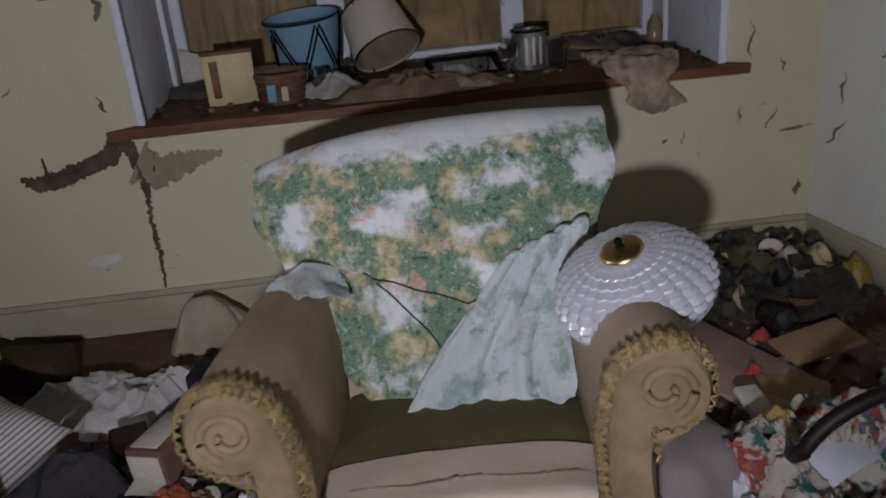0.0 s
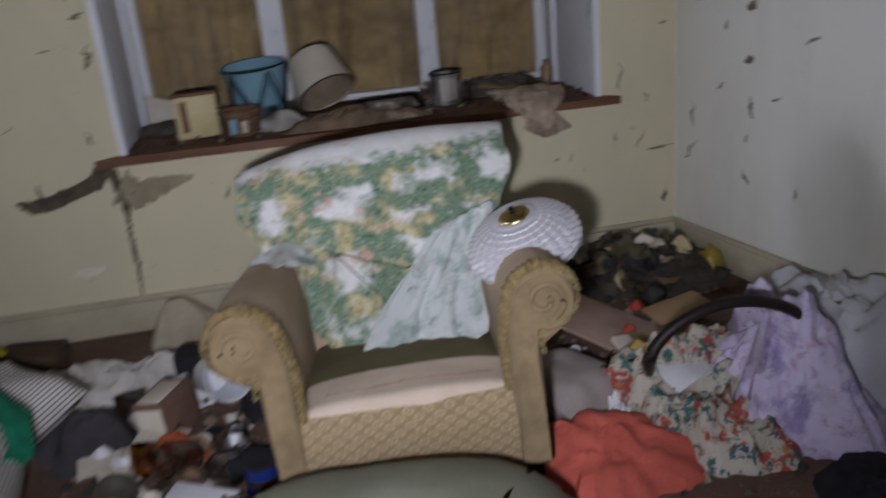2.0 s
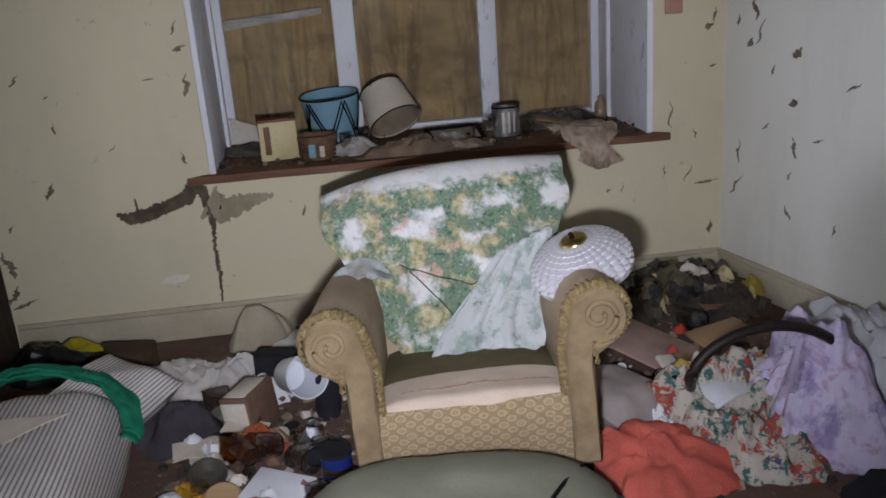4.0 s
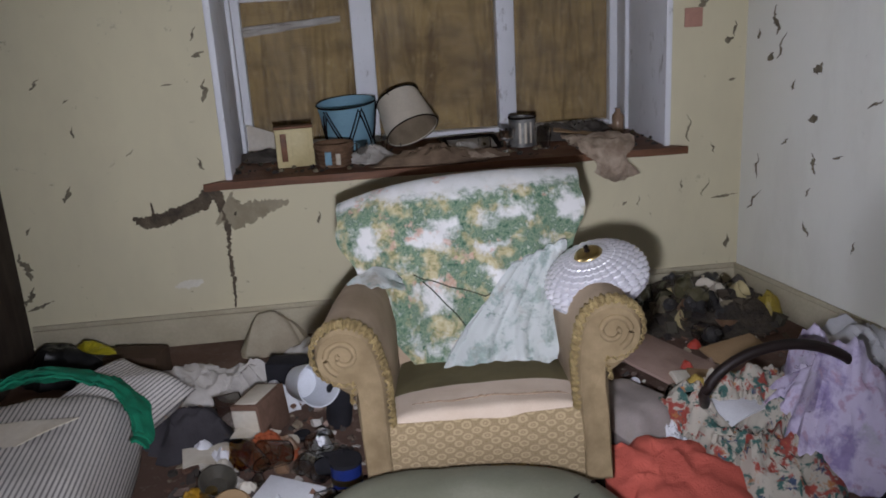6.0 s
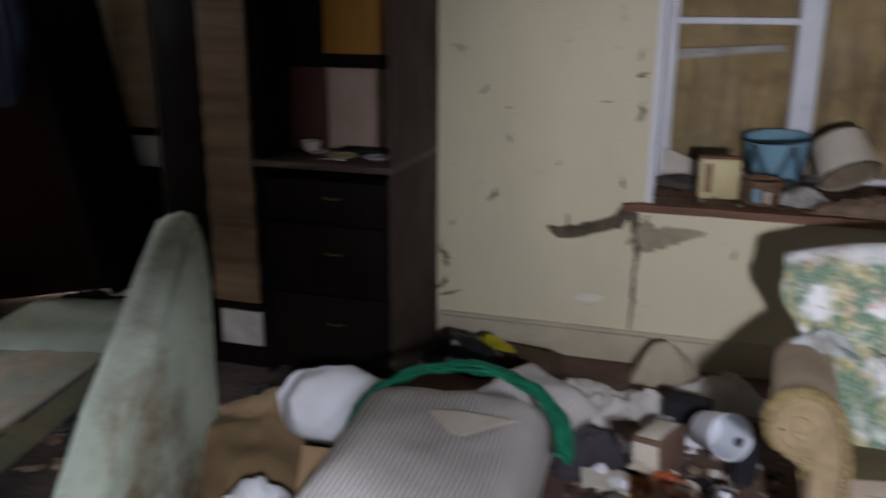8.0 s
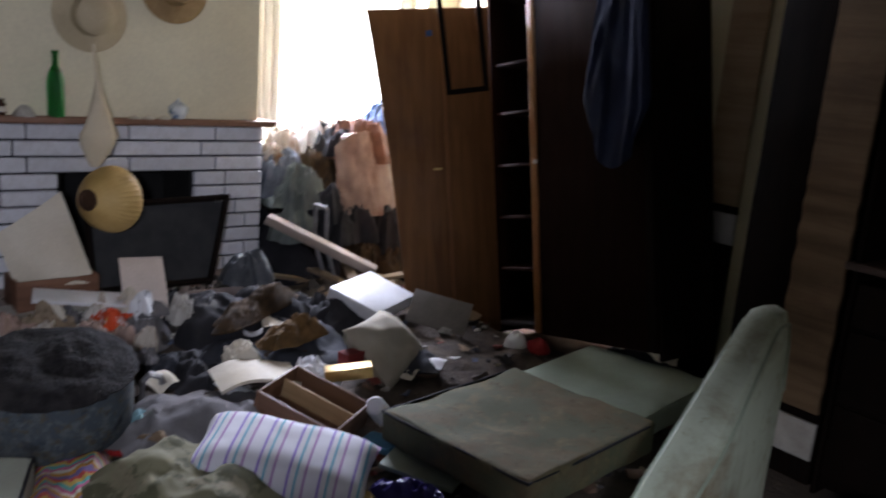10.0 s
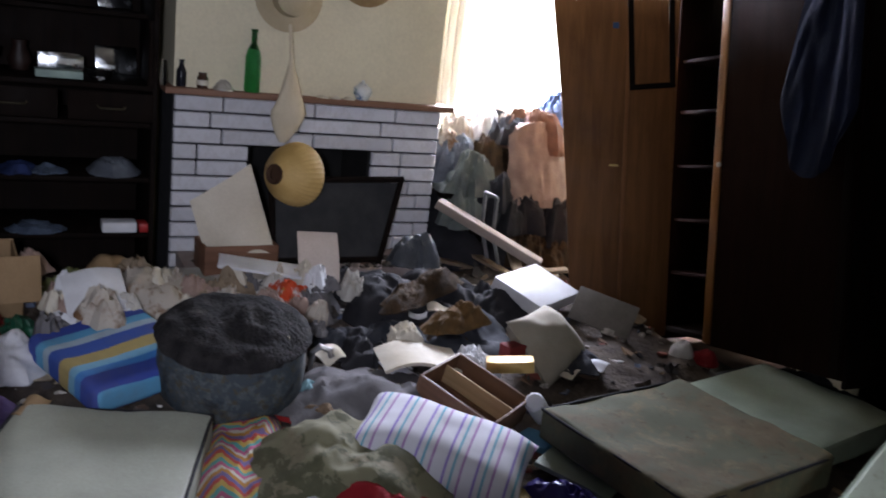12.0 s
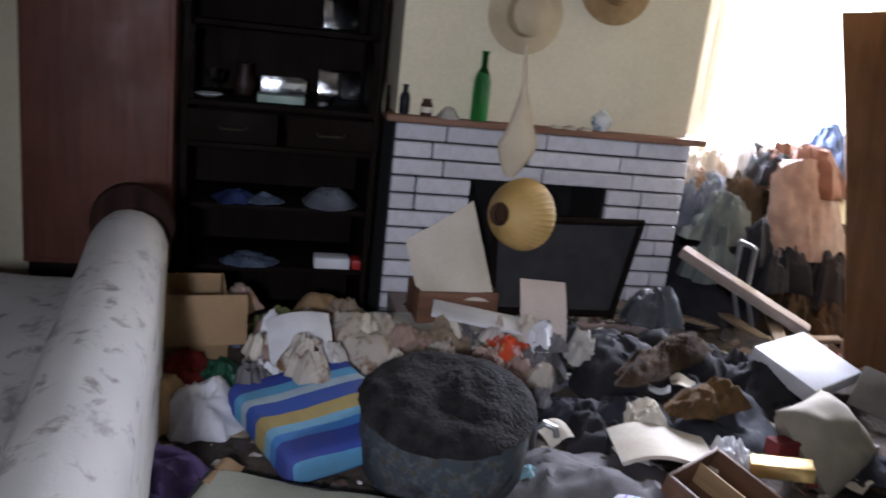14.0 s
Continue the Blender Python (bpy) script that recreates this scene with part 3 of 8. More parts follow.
for s, z, w, l, lean in [(0.198, 1.318, 0.014, 0.13, -15), (0.175, 1.161, 0.014, 0.05, 40), (0.24, 1.21, 0.008, 0.12, 20), (0.474, 1.13, 0.020, 0.07, 50), (0.785, 1.012, 0.006, 0.10, 65), (0.463, 0.92, 0.016, 0.06, 60), (0.482, 0.731, 0.013, 0.09, -10), (0.46, 0.439, 0.009, 0.08, -35),
                         (0.739, 0.425, 0.005, 0.06, 10), (0.461, 0.604, 0.006, 0.05, 30), (0.091, 1.256, 0.010, 0.05, 10), (0.12, 0.66, 0.007, 0.12, 5), (0.11, 0.50, 0.006, 0.14, 40), (0.30, 0.80, 0.006, 0.05, 50), (0.33, 1.05, 0.008, 0.05, 20), (0.62, 0.78, 0.005, 0.06, 70)]:
    blot(s, z, w, l, lean, "black mould spot on the pale wall", ew)
solid("light_switch", block(0.085, 0.012, 0.085, 0, 0, 0, 0.006), plain("pink_plastic", (0.5, 0.27, 0.2), None, 5, 0.5), pose(1.245, WY - 0.008, 1.30), "small square pinkish plate on the wall by the window", "wall plate")

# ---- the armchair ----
# Seat plush in two tones: olive brown behind, paler along the front.
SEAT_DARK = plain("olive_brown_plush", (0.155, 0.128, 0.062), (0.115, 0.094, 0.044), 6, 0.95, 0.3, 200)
SEAT_PALE = plain("pale_plush", (0.58, 0.48, 0.38), (0.49, 0.39, 0.30), 6, 0.95, 0.3, 200, dirt=0.3)
GOLD_PLUSH = plain("rubbed_gold_plush", (0.27, 0.20, 0.112), (0.19, 0.138, 0.074), 14, 0.9, 0.3, 160, dirt=0.5)
FRINGE = plain("gold_fringe", (0.36, 0.27, 0.12), (0.20, 0.14, 0.06), 40, 0.95, 0.9, 120, depth=0.012)
chair = thing("armchair", pose(-0.012, 0.79, 0, 0, -2.6, -6), "worn gold damask armchair with scrolled arms and fringe", "armchair")


def arm_profile(grow=0.0):
    """The arm's outline seen from the front, as x (outwards from the seat) and z."""
    pts = [(0.268, 0.148), (0.262, 0.38), (0.258, 0.52)]
    cx, cz, r = 0.366, 0.604, 0.090
    for k in range(15):
        a = radians(170 - k * 20)
        rr = r - 0.0012 * k
        pts.append((cx + rr * math.cos(a), cz + rr * math.sin(a) * 1.02))
    pts += [(0.350, 0.46), (0.345, 0.30), (0.345, 0.148)]
    if grow:
        c = Vector((0.33, 0.45))
        pts = [tuple(Vector(p) + (Vector(p) - c).normalized() * grow) for p in pts]
    return pts


def arm_body(side):
    bm = bmesh.new()
    rows = []
    for k in range(13):
        y = 0.02 + 0.60 * k / 12
        drop = -0.075 * (k / 12) ** 1.4
        rows.append([bm.verts.new((side * (x + 0.004 * rough(y * 3, z * 4, 2)), y, z + drop * max(0, (z - 0.2) / 0.5) + 0.004 * rough(y * 4, x * 9, 5))) for x, z in arm_profile()])
    n = len(rows[0])
    for a, b in zip(rows, rows[1:]):
        for j in range(n):
            bm.faces.new((a[j], a[(j + 1) % n], b[(j + 1) % n], b[j]))
    bm.faces.new(rows[0][::-1]), bm.faces.new(rows[-1])
    bmesh.ops.recalc_face_normals(bm, faces=bm.faces)
    return bm


def arm_front(side):
    bm = bmesh.new()
    rows = []
    for y, g in ((0.025, -0.004), (-0.012, -0.004), (-0.022, -0.016), (-0.012, -0.045)):
        rows.append([bm.verts.new((side * x, y, z)) for x, z in arm_profile(g)])
    n = len(rows[0])
    for a, b in zip(rows, rows[1:]):
        for j in range(n):
            bm.faces.new((a[j], a[(j + 1) % n], b[(j + 1) % n], b[j]))
    bm.faces.new(rows[-1])
    bmesh.ops.recalc_face_normals(bm, faces=bm.faces)
    return bm


def wavy_tube(points, radius, seed, wave=0.35, seg=7, step=0.007):
    fine = []
    for a, b in zip(points, points[1:]):
        a, b = Vector(a), Vector(b)
        n = max(1, int((b - a).length / step))
        fine += [a + (b - a) * k / n for k in range(n)]
    fine.append(Vector(points[-1]))
    r = random.Random(seed)
    bm = tube([p + Vector((r.uniform(-1, 1), r.uniform(-1, 1), r.uniform(-1, 1))) * radius * wave for p in fine], radius, seg)
    for v in bm.verts:
        v.co += Vector((r.uniform(-1, 1), r.uniform(-1, 1), r.uniform(-1, 1))) * radius * 0.3
    return bm


def ruche(side):
    """A pleated ribbon laid round the edge of the scroll."""
    line = [Vector(p) for p in arm_profile(0.0)[1:19]]
    fine = []
    for a, b in zip(line, line[1:]):
        n = max(1, int((b - a).length / 0.0022))
        fine += [a + (b - a) * k / n for k in range(n)]
    c = Vector((0.33, 0.47))
    last = len(fine) - 1
    def at(u, v):
        k = min(last, int(u * last))
        p = fine[k]
        q = (fine[min(last, k + 4)] - fine[max(0, k - 4)]).normalized()
        out = Vector((-q.y, q.x))
        pleat = 0.0045 * math.sin(k * 0.82 + 1.5 * math.sin(k * 0.13)) * (0.35 + 0.65 * abs(2 * v - 1))
        s = 0.007 + pleat + 0.006 * math.sin(math.pi * v) - 0.014 * max(0.0, 0.45 - v)
        if (p + out - c).length < (p - c).length:
            out = -out
        p = p + out * s
        return (side * p.x, -0.024 + 0.052 * v + 0.003 * math.sin(k * 0.5), p.y)
    return sheet(last, 6, at, 0.003)


for side in (-1, 1):
    arm = part("arm", arm_body(side), TAN, chair, "tan moquette rolled arm, rubbed and stained")
    part("arm_front", arm_front(side), GOLD_PLUSH, arm, "gold damask scroll front")
    part("fringe", ruche(side), FRINGE, arm, "pleated gold fringe ribbon")
    curl = []
    for k in range(40):
        a, r = radians(-70 + k * 12), 0.058 - 0.00115 * k
        curl.append((side * (0.366 + r * 0.92 * math.cos(a)), -0.0125 - 0.0001 * k, 0.604 + r * 0.92 * math.sin(a)))
    part("scroll_welt", tube(curl, 0.0095, 10, 0.7), GOLD_PLUSH, arm)
    for y in (0.06, 0.60):
        part("foot", lathe([(0, 0), (0.022, 0), (0.03, 0.03), (0.024, 0.10), (0.035, 0.19), (0, 0.19)], 14, pose(side * 0.31, y, 0.0)), DARK, chair)


def front_rail():
    bm = bmesh.new()
    rows = []
    for i in range(25):
        u = i / 24
        x = -0.27 + 0.54 * u
        low = 0.145 + 0.085 * max(0, 1 - (2 * u - 1) ** 2) ** 0.8
        rows.append([bm.verts.new((x, y, z)) for y, z in ((0.06, low), (-0.004, low), (-0.012, low + 0.02), (-0.016, 0.30), (-0.013, 0.362), (0.0, 0.380), (0.06, 0.375))])
    for a, b in zip(rows, rows[1:]):
        for j in range(7):
            bm.faces.new((a[j], b[j], b[(j + 1) % 7], a[(j + 1) % 7]))
    bm.faces.new(rows[0]), bm.faces.new(rows[-1][::-1])
    bmesh.ops.recalc_face_normals(bm, faces=bm.faces)
    return bm


part("front_rail", front_rail(), GOLD, chair, "gold damask front with arched lower edge")
part("rail_fringe", wavy_tube([(-0.27 + 0.54 * k / 20, -0.014, 0.14 + 0.085 * max(0, 1 - (2 * k / 20 - 1) ** 2) ** 0.8) for k in range(21)], 0.008, 4), FRINGE, chair)


def seat_pad(y0, y1, z0, z1, seed):
    def top(u, v):
        x, y = -0.262 + 0.524 * u, y0 + (y1 - y0) * v
        crown = 0.022 * (1 - (2 * u - 1) ** 4)
        return (x, y, z0 + (z1 - z0) * v + crown + 0.005 * rough(x, y, seed, 6) - (0.035 * (1 - v / 0.15) ** 2 if v < 0.15 and y0 < 0.05 else 0))
    return sheet(24, 12, top, 0.10)


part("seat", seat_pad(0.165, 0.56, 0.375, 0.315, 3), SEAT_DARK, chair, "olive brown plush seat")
part("seat_border", seat_pad(-0.006, 0.168, 0.382, 0.379, 4), SEAT_PALE, chair, "pale front of the seat")
SEAM = plain("dark_thread", (0.22, 0.15, 0.10), (0.3, 0.21, 0.14), 60, 0.95)
part("seat_seam", wavy_tube([(-0.25 + 0.5 * k / 16, 0.07 + 0.006 * math.sin(k * 0.9), 0.3835 + 0.022 * (1 - (2 * k / 16 - 1) ** 4)) for k in range(17)], 0.0022, 8, 0.8), SEAM, chair, "dark stitched line across the seat")


def back_form(inset=0.0, shift=0.0):
    """The padded back: a soft board, wide at the top, waisted above the arms."""
    def half(v):
        low = 0.275 + 0.08 * min(1, v / 0.45)
        k = max(0.0, min(1.0, (v - 0.66) / 0.24))
        return low + 0.062 * k * k * (3 - 2 * k) - 0.012 * max(0.0, (v - 0.9) / 0.1) ** 2 - inset
    def front(u, v):
        w = half(v)
        s = 2 * u - 1
        x = w * s - 0.014 * v
        y = 0.52 + 0.17 * v + 0.06 * abs(s) ** 3 * v + shift - 0.03 * math.sin(math.pi * min(1, v * 1.1)) * (1 - s * s)
        z = 0.30 + 0.530 * v + (0.045 * (1 - abs(s) ** 2.2) + 0.012 * s - 0.02 * max(0.0, -s) ** 3) * v
        return (x, y, z)
    return front


def back_body():
    f = back_form()
    bm = sheet(24, 20, f, 0.13)
    return bm


bk = back_body()
bmesh.ops.bevel(bk, geom=[e for e in bk.edges if e.is_manifold and e.calc_face_angle(0) > 1.0], offset=0.03, segments=3, profile=0.5, affect="EDGES")
part("backrest", bk, TAN, chair, "tan padded backrest")
part("rear_apron", block(0.6, 0.05, 0.3, 0, 0.60, 0.17, 0.01), TAN, chair)

# loose floral cover thrown over the back
def toile():
    """White cotton with pale blossoms ringed by garlands of green and ochre leaves and a few pink roses."""
    n = Net("green_rose_print")
    warp = n.tree.nodes.new("ShaderNodeVectorMath")
    warp.operation = "MULTIPLY_ADD"
    wob = n.node("ShaderNodeTexNoise", Scale=9.0, Detail=3.0)
    n.link(n.mapped((1, 0.35, 1.25), (0, 24, 0)), wob.inputs["Vector"])
    n.link(wob.outputs["Color"], warp.inputs[0])
    warp.inputs[1].default_value = (0.16, 0.05, 0.16)
    n.link(n.mapped((0.85, 0.3, 1.35), (0, 24, 0)), warp.inputs[2])
    v = n.tree.nodes.new("ShaderNodeTexVoronoi")
    v.feature = "DISTANCE_TO_EDGE"
    v.inputs["Scale"].default_value = 5.6
    v.inputs["Randomness"].default_value = 0.9
    n.link(warp.outputs[0], v.inputs["Vector"])
    ragged = n.mix(0.36, v.outputs["Distance"], n.noise(26, 4, 0.7))
    garland = n.ramp(ragged, [(0.27, 1.0), (0.375, 0.0)])
    leaf = n.ramp(n.noise(48, 4, 0.65, None, 0.5), [(0.32, (0.035, 0.085, 0.055)), (0.42, (0.10, 0.17, 0.11)), (0.50, (0.20, 0.26, 0.17)), (0.56, (0.07, 0.13, 0.09)), (0.64, (0.30, 0.35, 0.27)), (0.74, (0.50, 0.50, 0.42))])
    ochre = n.ramp(n.noise(40, 4, 0.65, None, 0.5), [(0.36, (0.20, 0.20, 0.09)), (0.50, (0.46, 0.38, 0.20)), (0.66, (0.56, 0.50, 0.33))])
    leaf = n.mix(n.ramp(n.noise(11, 3, 0.6, n.mapped((1, 1, 1), (10, 50, 20))), [(0.50, 0.0), (0.60, 0.85)]), leaf, ochre)
    rose = n.ramp(n.noise(60, 3), [(0.35, (0.46, 0.24, 0.18)), (0.65, (0.60, 0.44, 0.36))])
    c = n.mix(n.noise(6, 4), (0.68, 0.67, 0.65), (0.60, 0.60, 0.58))
    petal = n.mix(n.noise(34, 4, 0.7), (0.44, 0.50, 0.45), (0.60, 0.54, 0.50))
    c = n.mix(n.ramp(n.noise(19, 4, 0.7, None, 0.6), [(0.53, 0.0), (0.66, 0.55)]), c, petal)
    height = n.tree.nodes.new("ShaderNodeSeparateXYZ")
    n.link(n.co, height.inputs[0])
    # Print fades to the white ground near the top, for bright light there.
    print_fade = n.ramp(n.mix(0.10, height.outputs["Z"], n.noise(22, 4, 0.7)), [(0.822, 1.0), (0.842, 0.12)])
    garland = n.mix(1.0, garland, print_fade, "MULTIPLY")
    c = n.mix(garland, c, leaf)
    spot = n.mix(0.35, n.noise(12, 2, 0.5, n.mapped((1, 1, 1), (40, 20, 70))), n.noise(44, 3, 0.7))
    c = n.mix(n.ramp(spot, [(0.585, 0.0), (0.63, 0.75)]), c, rose)
    c = n.mix(n.ramp(n.noise(3, 5, 0.7), [(0.55, 0.0), (0.85, 0.25)]), c, (0.25, 0.22, 0.17))
    n.bump(n.noise(140, 3), 0.15, 0.003)
    return n.done(c, 0.9)


FLORAL = toile()
PALE_BLUE = flowery("pale_lining", (0.52, 0.55, 0.53), [(12, 0.50, 0.60, (0.38, 0.46, 0.42)), (6, 0.54, 0.66, (0.44, 0.42, 0.36)), (20, 0.58, 0.66, (0.28, 0.36, 0.32))])
CH = pose(-0.012, 0.79, 0, 0, -2.6, -6)


def cover(u, v):
    f = back_form(-0.012, -0.022)
    if v < 0.14:
        k = v / 0.14
        x, y, z = f(u, 1.0)
        return (x * 1.01, y + 0.15 * (1 - k) - 0.012 * k, z + 0.006 + 0.045 * math.sin(math.pi * (0.12 + 0.88 * k)) ** 0.8 - 0.06 * (1 - k) ** 2)
    k = (v - 0.14) / 0.86
    s = 2 * u - 1
    vv = 1 - 1.02 * k
    narrow = 1.0 if k < 0.5 else 1.0 - 0.62 * ((k - 0.5) / 0.5) ** 1.1
    x, y, z = f(0.5 + 0.5 * s * 0.999, max(0.0, vv))
    x = x * narrow + (0.0 if k < 0.5 else -0.055 * (k - 0.5) / 0.5)
    pucker = 0.026 * folds(x * 0.8 + 0.9 * z, z * 0.5 - x * 0.8, 5, 7) * (0.2 + k) + 0.012 * math.sin(26 * (x * 0.6 + z)) * max(0, k - 0.3)
    return (x, y - 0.012 - 0.014 * (1 - abs(s)) - max(0, pucker + 0.008) - 0.10 * max(0, k - 0.75) ** 1.5, z - 0.01)


cc = thing("chair_cover", CH, "white cloth printed with green leaves and roses over the armchair back", "chair cover")
part("cloth", sheet(64, 64, cover, 0.006), FLORAL, cc)


def top_roll(u, v):
    """The cover's rounded upper edge."""
    s = 2 * u - 1
    x, y, z = back_form(-0.024, -0.03)(u, 1.0)
    a = radians(205 - 190 * v)
    r = (1 - abs(s) ** 7) ** 0.5 * 0.85 + 0.15
    w = 1 + 0.02 * folds(x, v * 0.2, 3, 9)
    return (x * (1 - 0.02 * (1 - r)), y + 0.035 - 0.060 * w * r * math.cos(a), z - 0.024 + 0.040 * w * r * math.sin(a))


part("top_roll", sheet(60, 16, top_roll, 0.005), FLORAL, cc, "plump upper edge, white ground with print faded for bright light")
# Thin dark tubes put the shade of two creases into the shape.
CREASE_GREEN = plain("dark_green_crease", (0.045, 0.05, 0.03), (0.03, 0.032, 0.02), 20, 0.9, 0.3, 90)
for stops in (((0.26, 0.47), (0.42, 0.55), (0.58, 0.60), (0.74, 0.55), (0.97, 0.45)), ((0.30, 0.50), (0.40, 0.64), (0.52, 0.76), (0.60, 0.84))):
    pts = []
    for (u0, v0), (u1, v1) in zip(stops, stops[1:]):
        for k in range(10):
            x, y, z = cover(u0 + (u1 - u0) * k / 10, v0 + (v1 - v0) * k / 10)
            pts.append((x, y - 0.008, z))
    part("crease_line", tube(pts, 0.0022, 6), CREASE_GREEN, cc, "dark line drawn for the shade of a crease")


def lining(u, v):
    """The cover's turned-up corner: gathered at the top, fanning out to the seat in soft folds."""
    s = 2 * u - 1
    w = 0.085 + 0.090 * v ** 0.6
    cx = 0.232 - 0.165 * v ** 0.9
    x = cx + w * s + 0.012 * math.sin(6 * v + 2 * u)
    z = 0.665 - 0.335 * v + 0.035 * s * (1 - v) + 0.03 * v * abs(s) ** 3 + 0.008 * math.sin(9 * u) * v
    base = 0.52 + 0.17 * (z - 0.30) / 0.555 - 0.06
    fan = 0.011 * math.sin(17 * u + 5 * v + 1.4 * rough(u * 2, v * 2, 4)) + 0.007 * math.sin(37 * u - 6 * v + 2.0 * rough(u * 2, v * 3, 7))
    return (x, base - 0.030 - fan * (0.35 + 0.65 * v) - 0.010 * folds(x + 0.6 * z, z * 0.7, 8, 11) - 0.08 * v * v, z)


lc = thing("cover_lining", CH, "pale blue-grey cloth hanging in folds to the seat", "cloth")
part("cloth", sheet(90, 70, lining, 0.006), PALE_BLUE, lc)
part("hem", tube([Vector(lining(k / 60, 1.0)) + Vector((0, 0.003, 0)) for k in range(61)], 0.0045, 6), PALE_BLUE, lc)
part("gathered_top", tube([Vector(lining(k / 30, 0.0)) + Vector((0, 0.004, 0.004 * math.sin(k))) for k in range(31)], 0.011, 7, 0.6), PALE_BLUE, lc)


def corner_flap(u, v):
    x = -0.40 + 0.17 * u + 0.02 * v
    y = 0.52 - 0.10 * v + 0.05 * u
    return (x, y, 0.655 - 0.03 * v - 0.07 * abs(u - 0.5) + 0.018 * folds(x, y, 4, 16))


solid("cover_corner", sheet(16, 12, corner_flap, 0.006), PALE_BLUE, CH, "crumpled pale corner of cloth on the chair arm", "cloth")

# ---- glass lamp shade on the arm ----
def ribbed_dome():
    bm = bmesh.new()
    seg, rows = 168, 40
    shells = []
    for inner in (0, 1):
        rings = []
        for k in range(rows + 1):
            a = k / rows * math.pi / 2
            r0 = 0.134 * math.sin(a) ** 0.9 + 0.02
            z = 0.112 * math.cos(a) ** 0.9 - 0.02 * max(0, k / rows - 0.85)
            ring = []
            for s in range(seg):
                t = 2 * math.pi * s / seg
                rib = 0.011 * abs(math.sin(t * 14)) * (k / rows) ** 0.7 * (1 - (k / rows) ** 10) + 0.004 * math.sin(k * 1.57) * (1 - (k / rows) ** 10)
                r = r0 + (rib if not inner else -0.004)
                ring.append(bm.verts.new((r * math.cos(t), r * math.sin(t), z - inner * 0.003)))
            rings.append(ring)
        shells.append(rings)
        for a, b in zip(rings, rings[1:]):
            for s in range(seg):
                q = (a[s], a[(s + 1) % seg], b[(s + 1) % seg], b[s])
                bm.faces.new(q[::-1] if not inner else q)
    for e in (0, -1):
        a, b = shells[0][e], shells[1][e]
        for s in range(seg):
            q = (a[s], a[(s + 1) % seg], b[(s + 1) % seg], b[s])
            bm.faces.new(q)
    bmesh.ops.recalc_face_normals(bm, faces=bm.faces)
    return bm


def ribbed_glass():
    n = Net("pressed_frosted_glass")
    n.bsdf.inputs["Transmission Weight"].default_value = 0.25
    n.bsdf.inputs["Coat Weight"].default_value = 0.6
    n.bump(n.noise(70, 2), 0.35, 0.004)
    return n.done(n.mix(n.noise(8, 4), (0.82, 0.81, 0.84), (0.66, 0.65, 0.68)), 0.2, 0.25, 0.7)


RIBBED = ribbed_glass()
shade = thing("glass_lampshade", pose(0.372, 1.045, 0.643, 8, -19, 0), "ribbed pressed-glass lamp shade with brass cap on the armchair", "lampshade")
part("bowl", ribbed_dome(), RIBBED, shade)
part("cap", lathe([(0, 0.122), (0.03, 0.121), (0.040, 0.117), (0.043, 0.112), (0.044, 0.106), (0.036, 0.104), (0, 0.104)], 28), plain("dull_brass", (0.52, 0.45, 0.30), (0.42, 0.35, 0.22), 12, 0.45, 0.2, 40, metal=0.4), shade, "brass cap")
part("finial", lathe([(0, 0.142), (0.006, 0.140), (0.008, 0.134), (0.005, 0.128), (0.009, 0.122), (0, 0.120)], 14), DARK, shade, "small dark finial")

# ---- pouffe and striped mattress in front ----
pf = thing("pouffe", pose(-0.15, 0.31, 0.0, 0, 0, -8), "grey-green vinyl pouffe with a burst seam", "pouffe")
SAGE_DARK = plain("dull_green_vinyl", (0.19, 0.19, 0.14), (0.14, 0.145, 0.10), 5, 0.55, 0.2, 80, dirt=0.4)
def pouffe_top():
    return sheet(30, 30, lambda u, v: ((u - 0.5) * 0.78, (v - 0.5) * 0.74, 0.385 - 0.11 * abs(2 * u - 1) ** 3.5 - 0.10 * abs(2 * v - 1) ** 4 + 0.008 * rough(u, v, 6, 4)), 0.03)
part("top", pouffe_top(), SAGE_DARK, pf)
part("side", slab(0.76, 0.72, 0.25, 5, 0.015, 8, 0.05), SAGE_DARK, pf)
part("seam", tube([(0.16 + 0.02 * k, -0.1 + 0.045 * k, 0.385 - 0.0012 * k * k) for k in range(9)], 0.006, 6), DARK, pf)

TICKING = striped("grey_ticking", [(0.62, (0.56, 0.53, 0.49)), (0.38, (0.19, 0.18, 0.175))], 0.0125, "X", turn=(0, -35, 0), grime=0.3)
solid("ticking_pillow", cushion(0.66, 0.86, 0.44, 3, 0.03, 30, 0.36), TICKING, pose(-1.37, 0.80, 0.0, 0, 0, 4), "plump grey striped ticking pillow", "pillow", "ticking pillows")
solid("ticking_pillow", cushion(0.36, 0.42, 0.16, 8, 0.2, 16), TICKING, pose(-1.22, 1.44, 0.14, 12, 10, -35), "small grey striped pillow behind the larger one", "pillow", "ticking pillows")
GREEN = plain("emerald_knit", (0.01, 0.20, 0.105), (0.006, 0.13, 0.07), 20, 0.95, 0.7, 190)


def scarf(u, v):
    a = radians(178 - 175 * u)
    cx = -1.35 + 0.335 * math.cos(a)
    cy = 0.98 + 0.30 * math.sin(a)
    lift = 0.315 + 0.115 * max(0, math.sin(math.pi * min(1, u * 1.05))) ** 0.7
    w = 0.045 + 0.035 * math.sin(math.pi * u) + 0.008 * math.sin(23 * u)
    k = (v - 0.5) * 2
    return (cx - math.cos(a) * w * k * 0.8, cy - math.sin(a) * w * k * 0.8, lift + 0.03 * k - 0.035 * k * k + 0.01 * folds(cx + k * 0.05, cy, 3, 18))


sf = thing("knitted_scarf", Matrix(), "emerald green netted scarf over a striped pillow", "scarf")
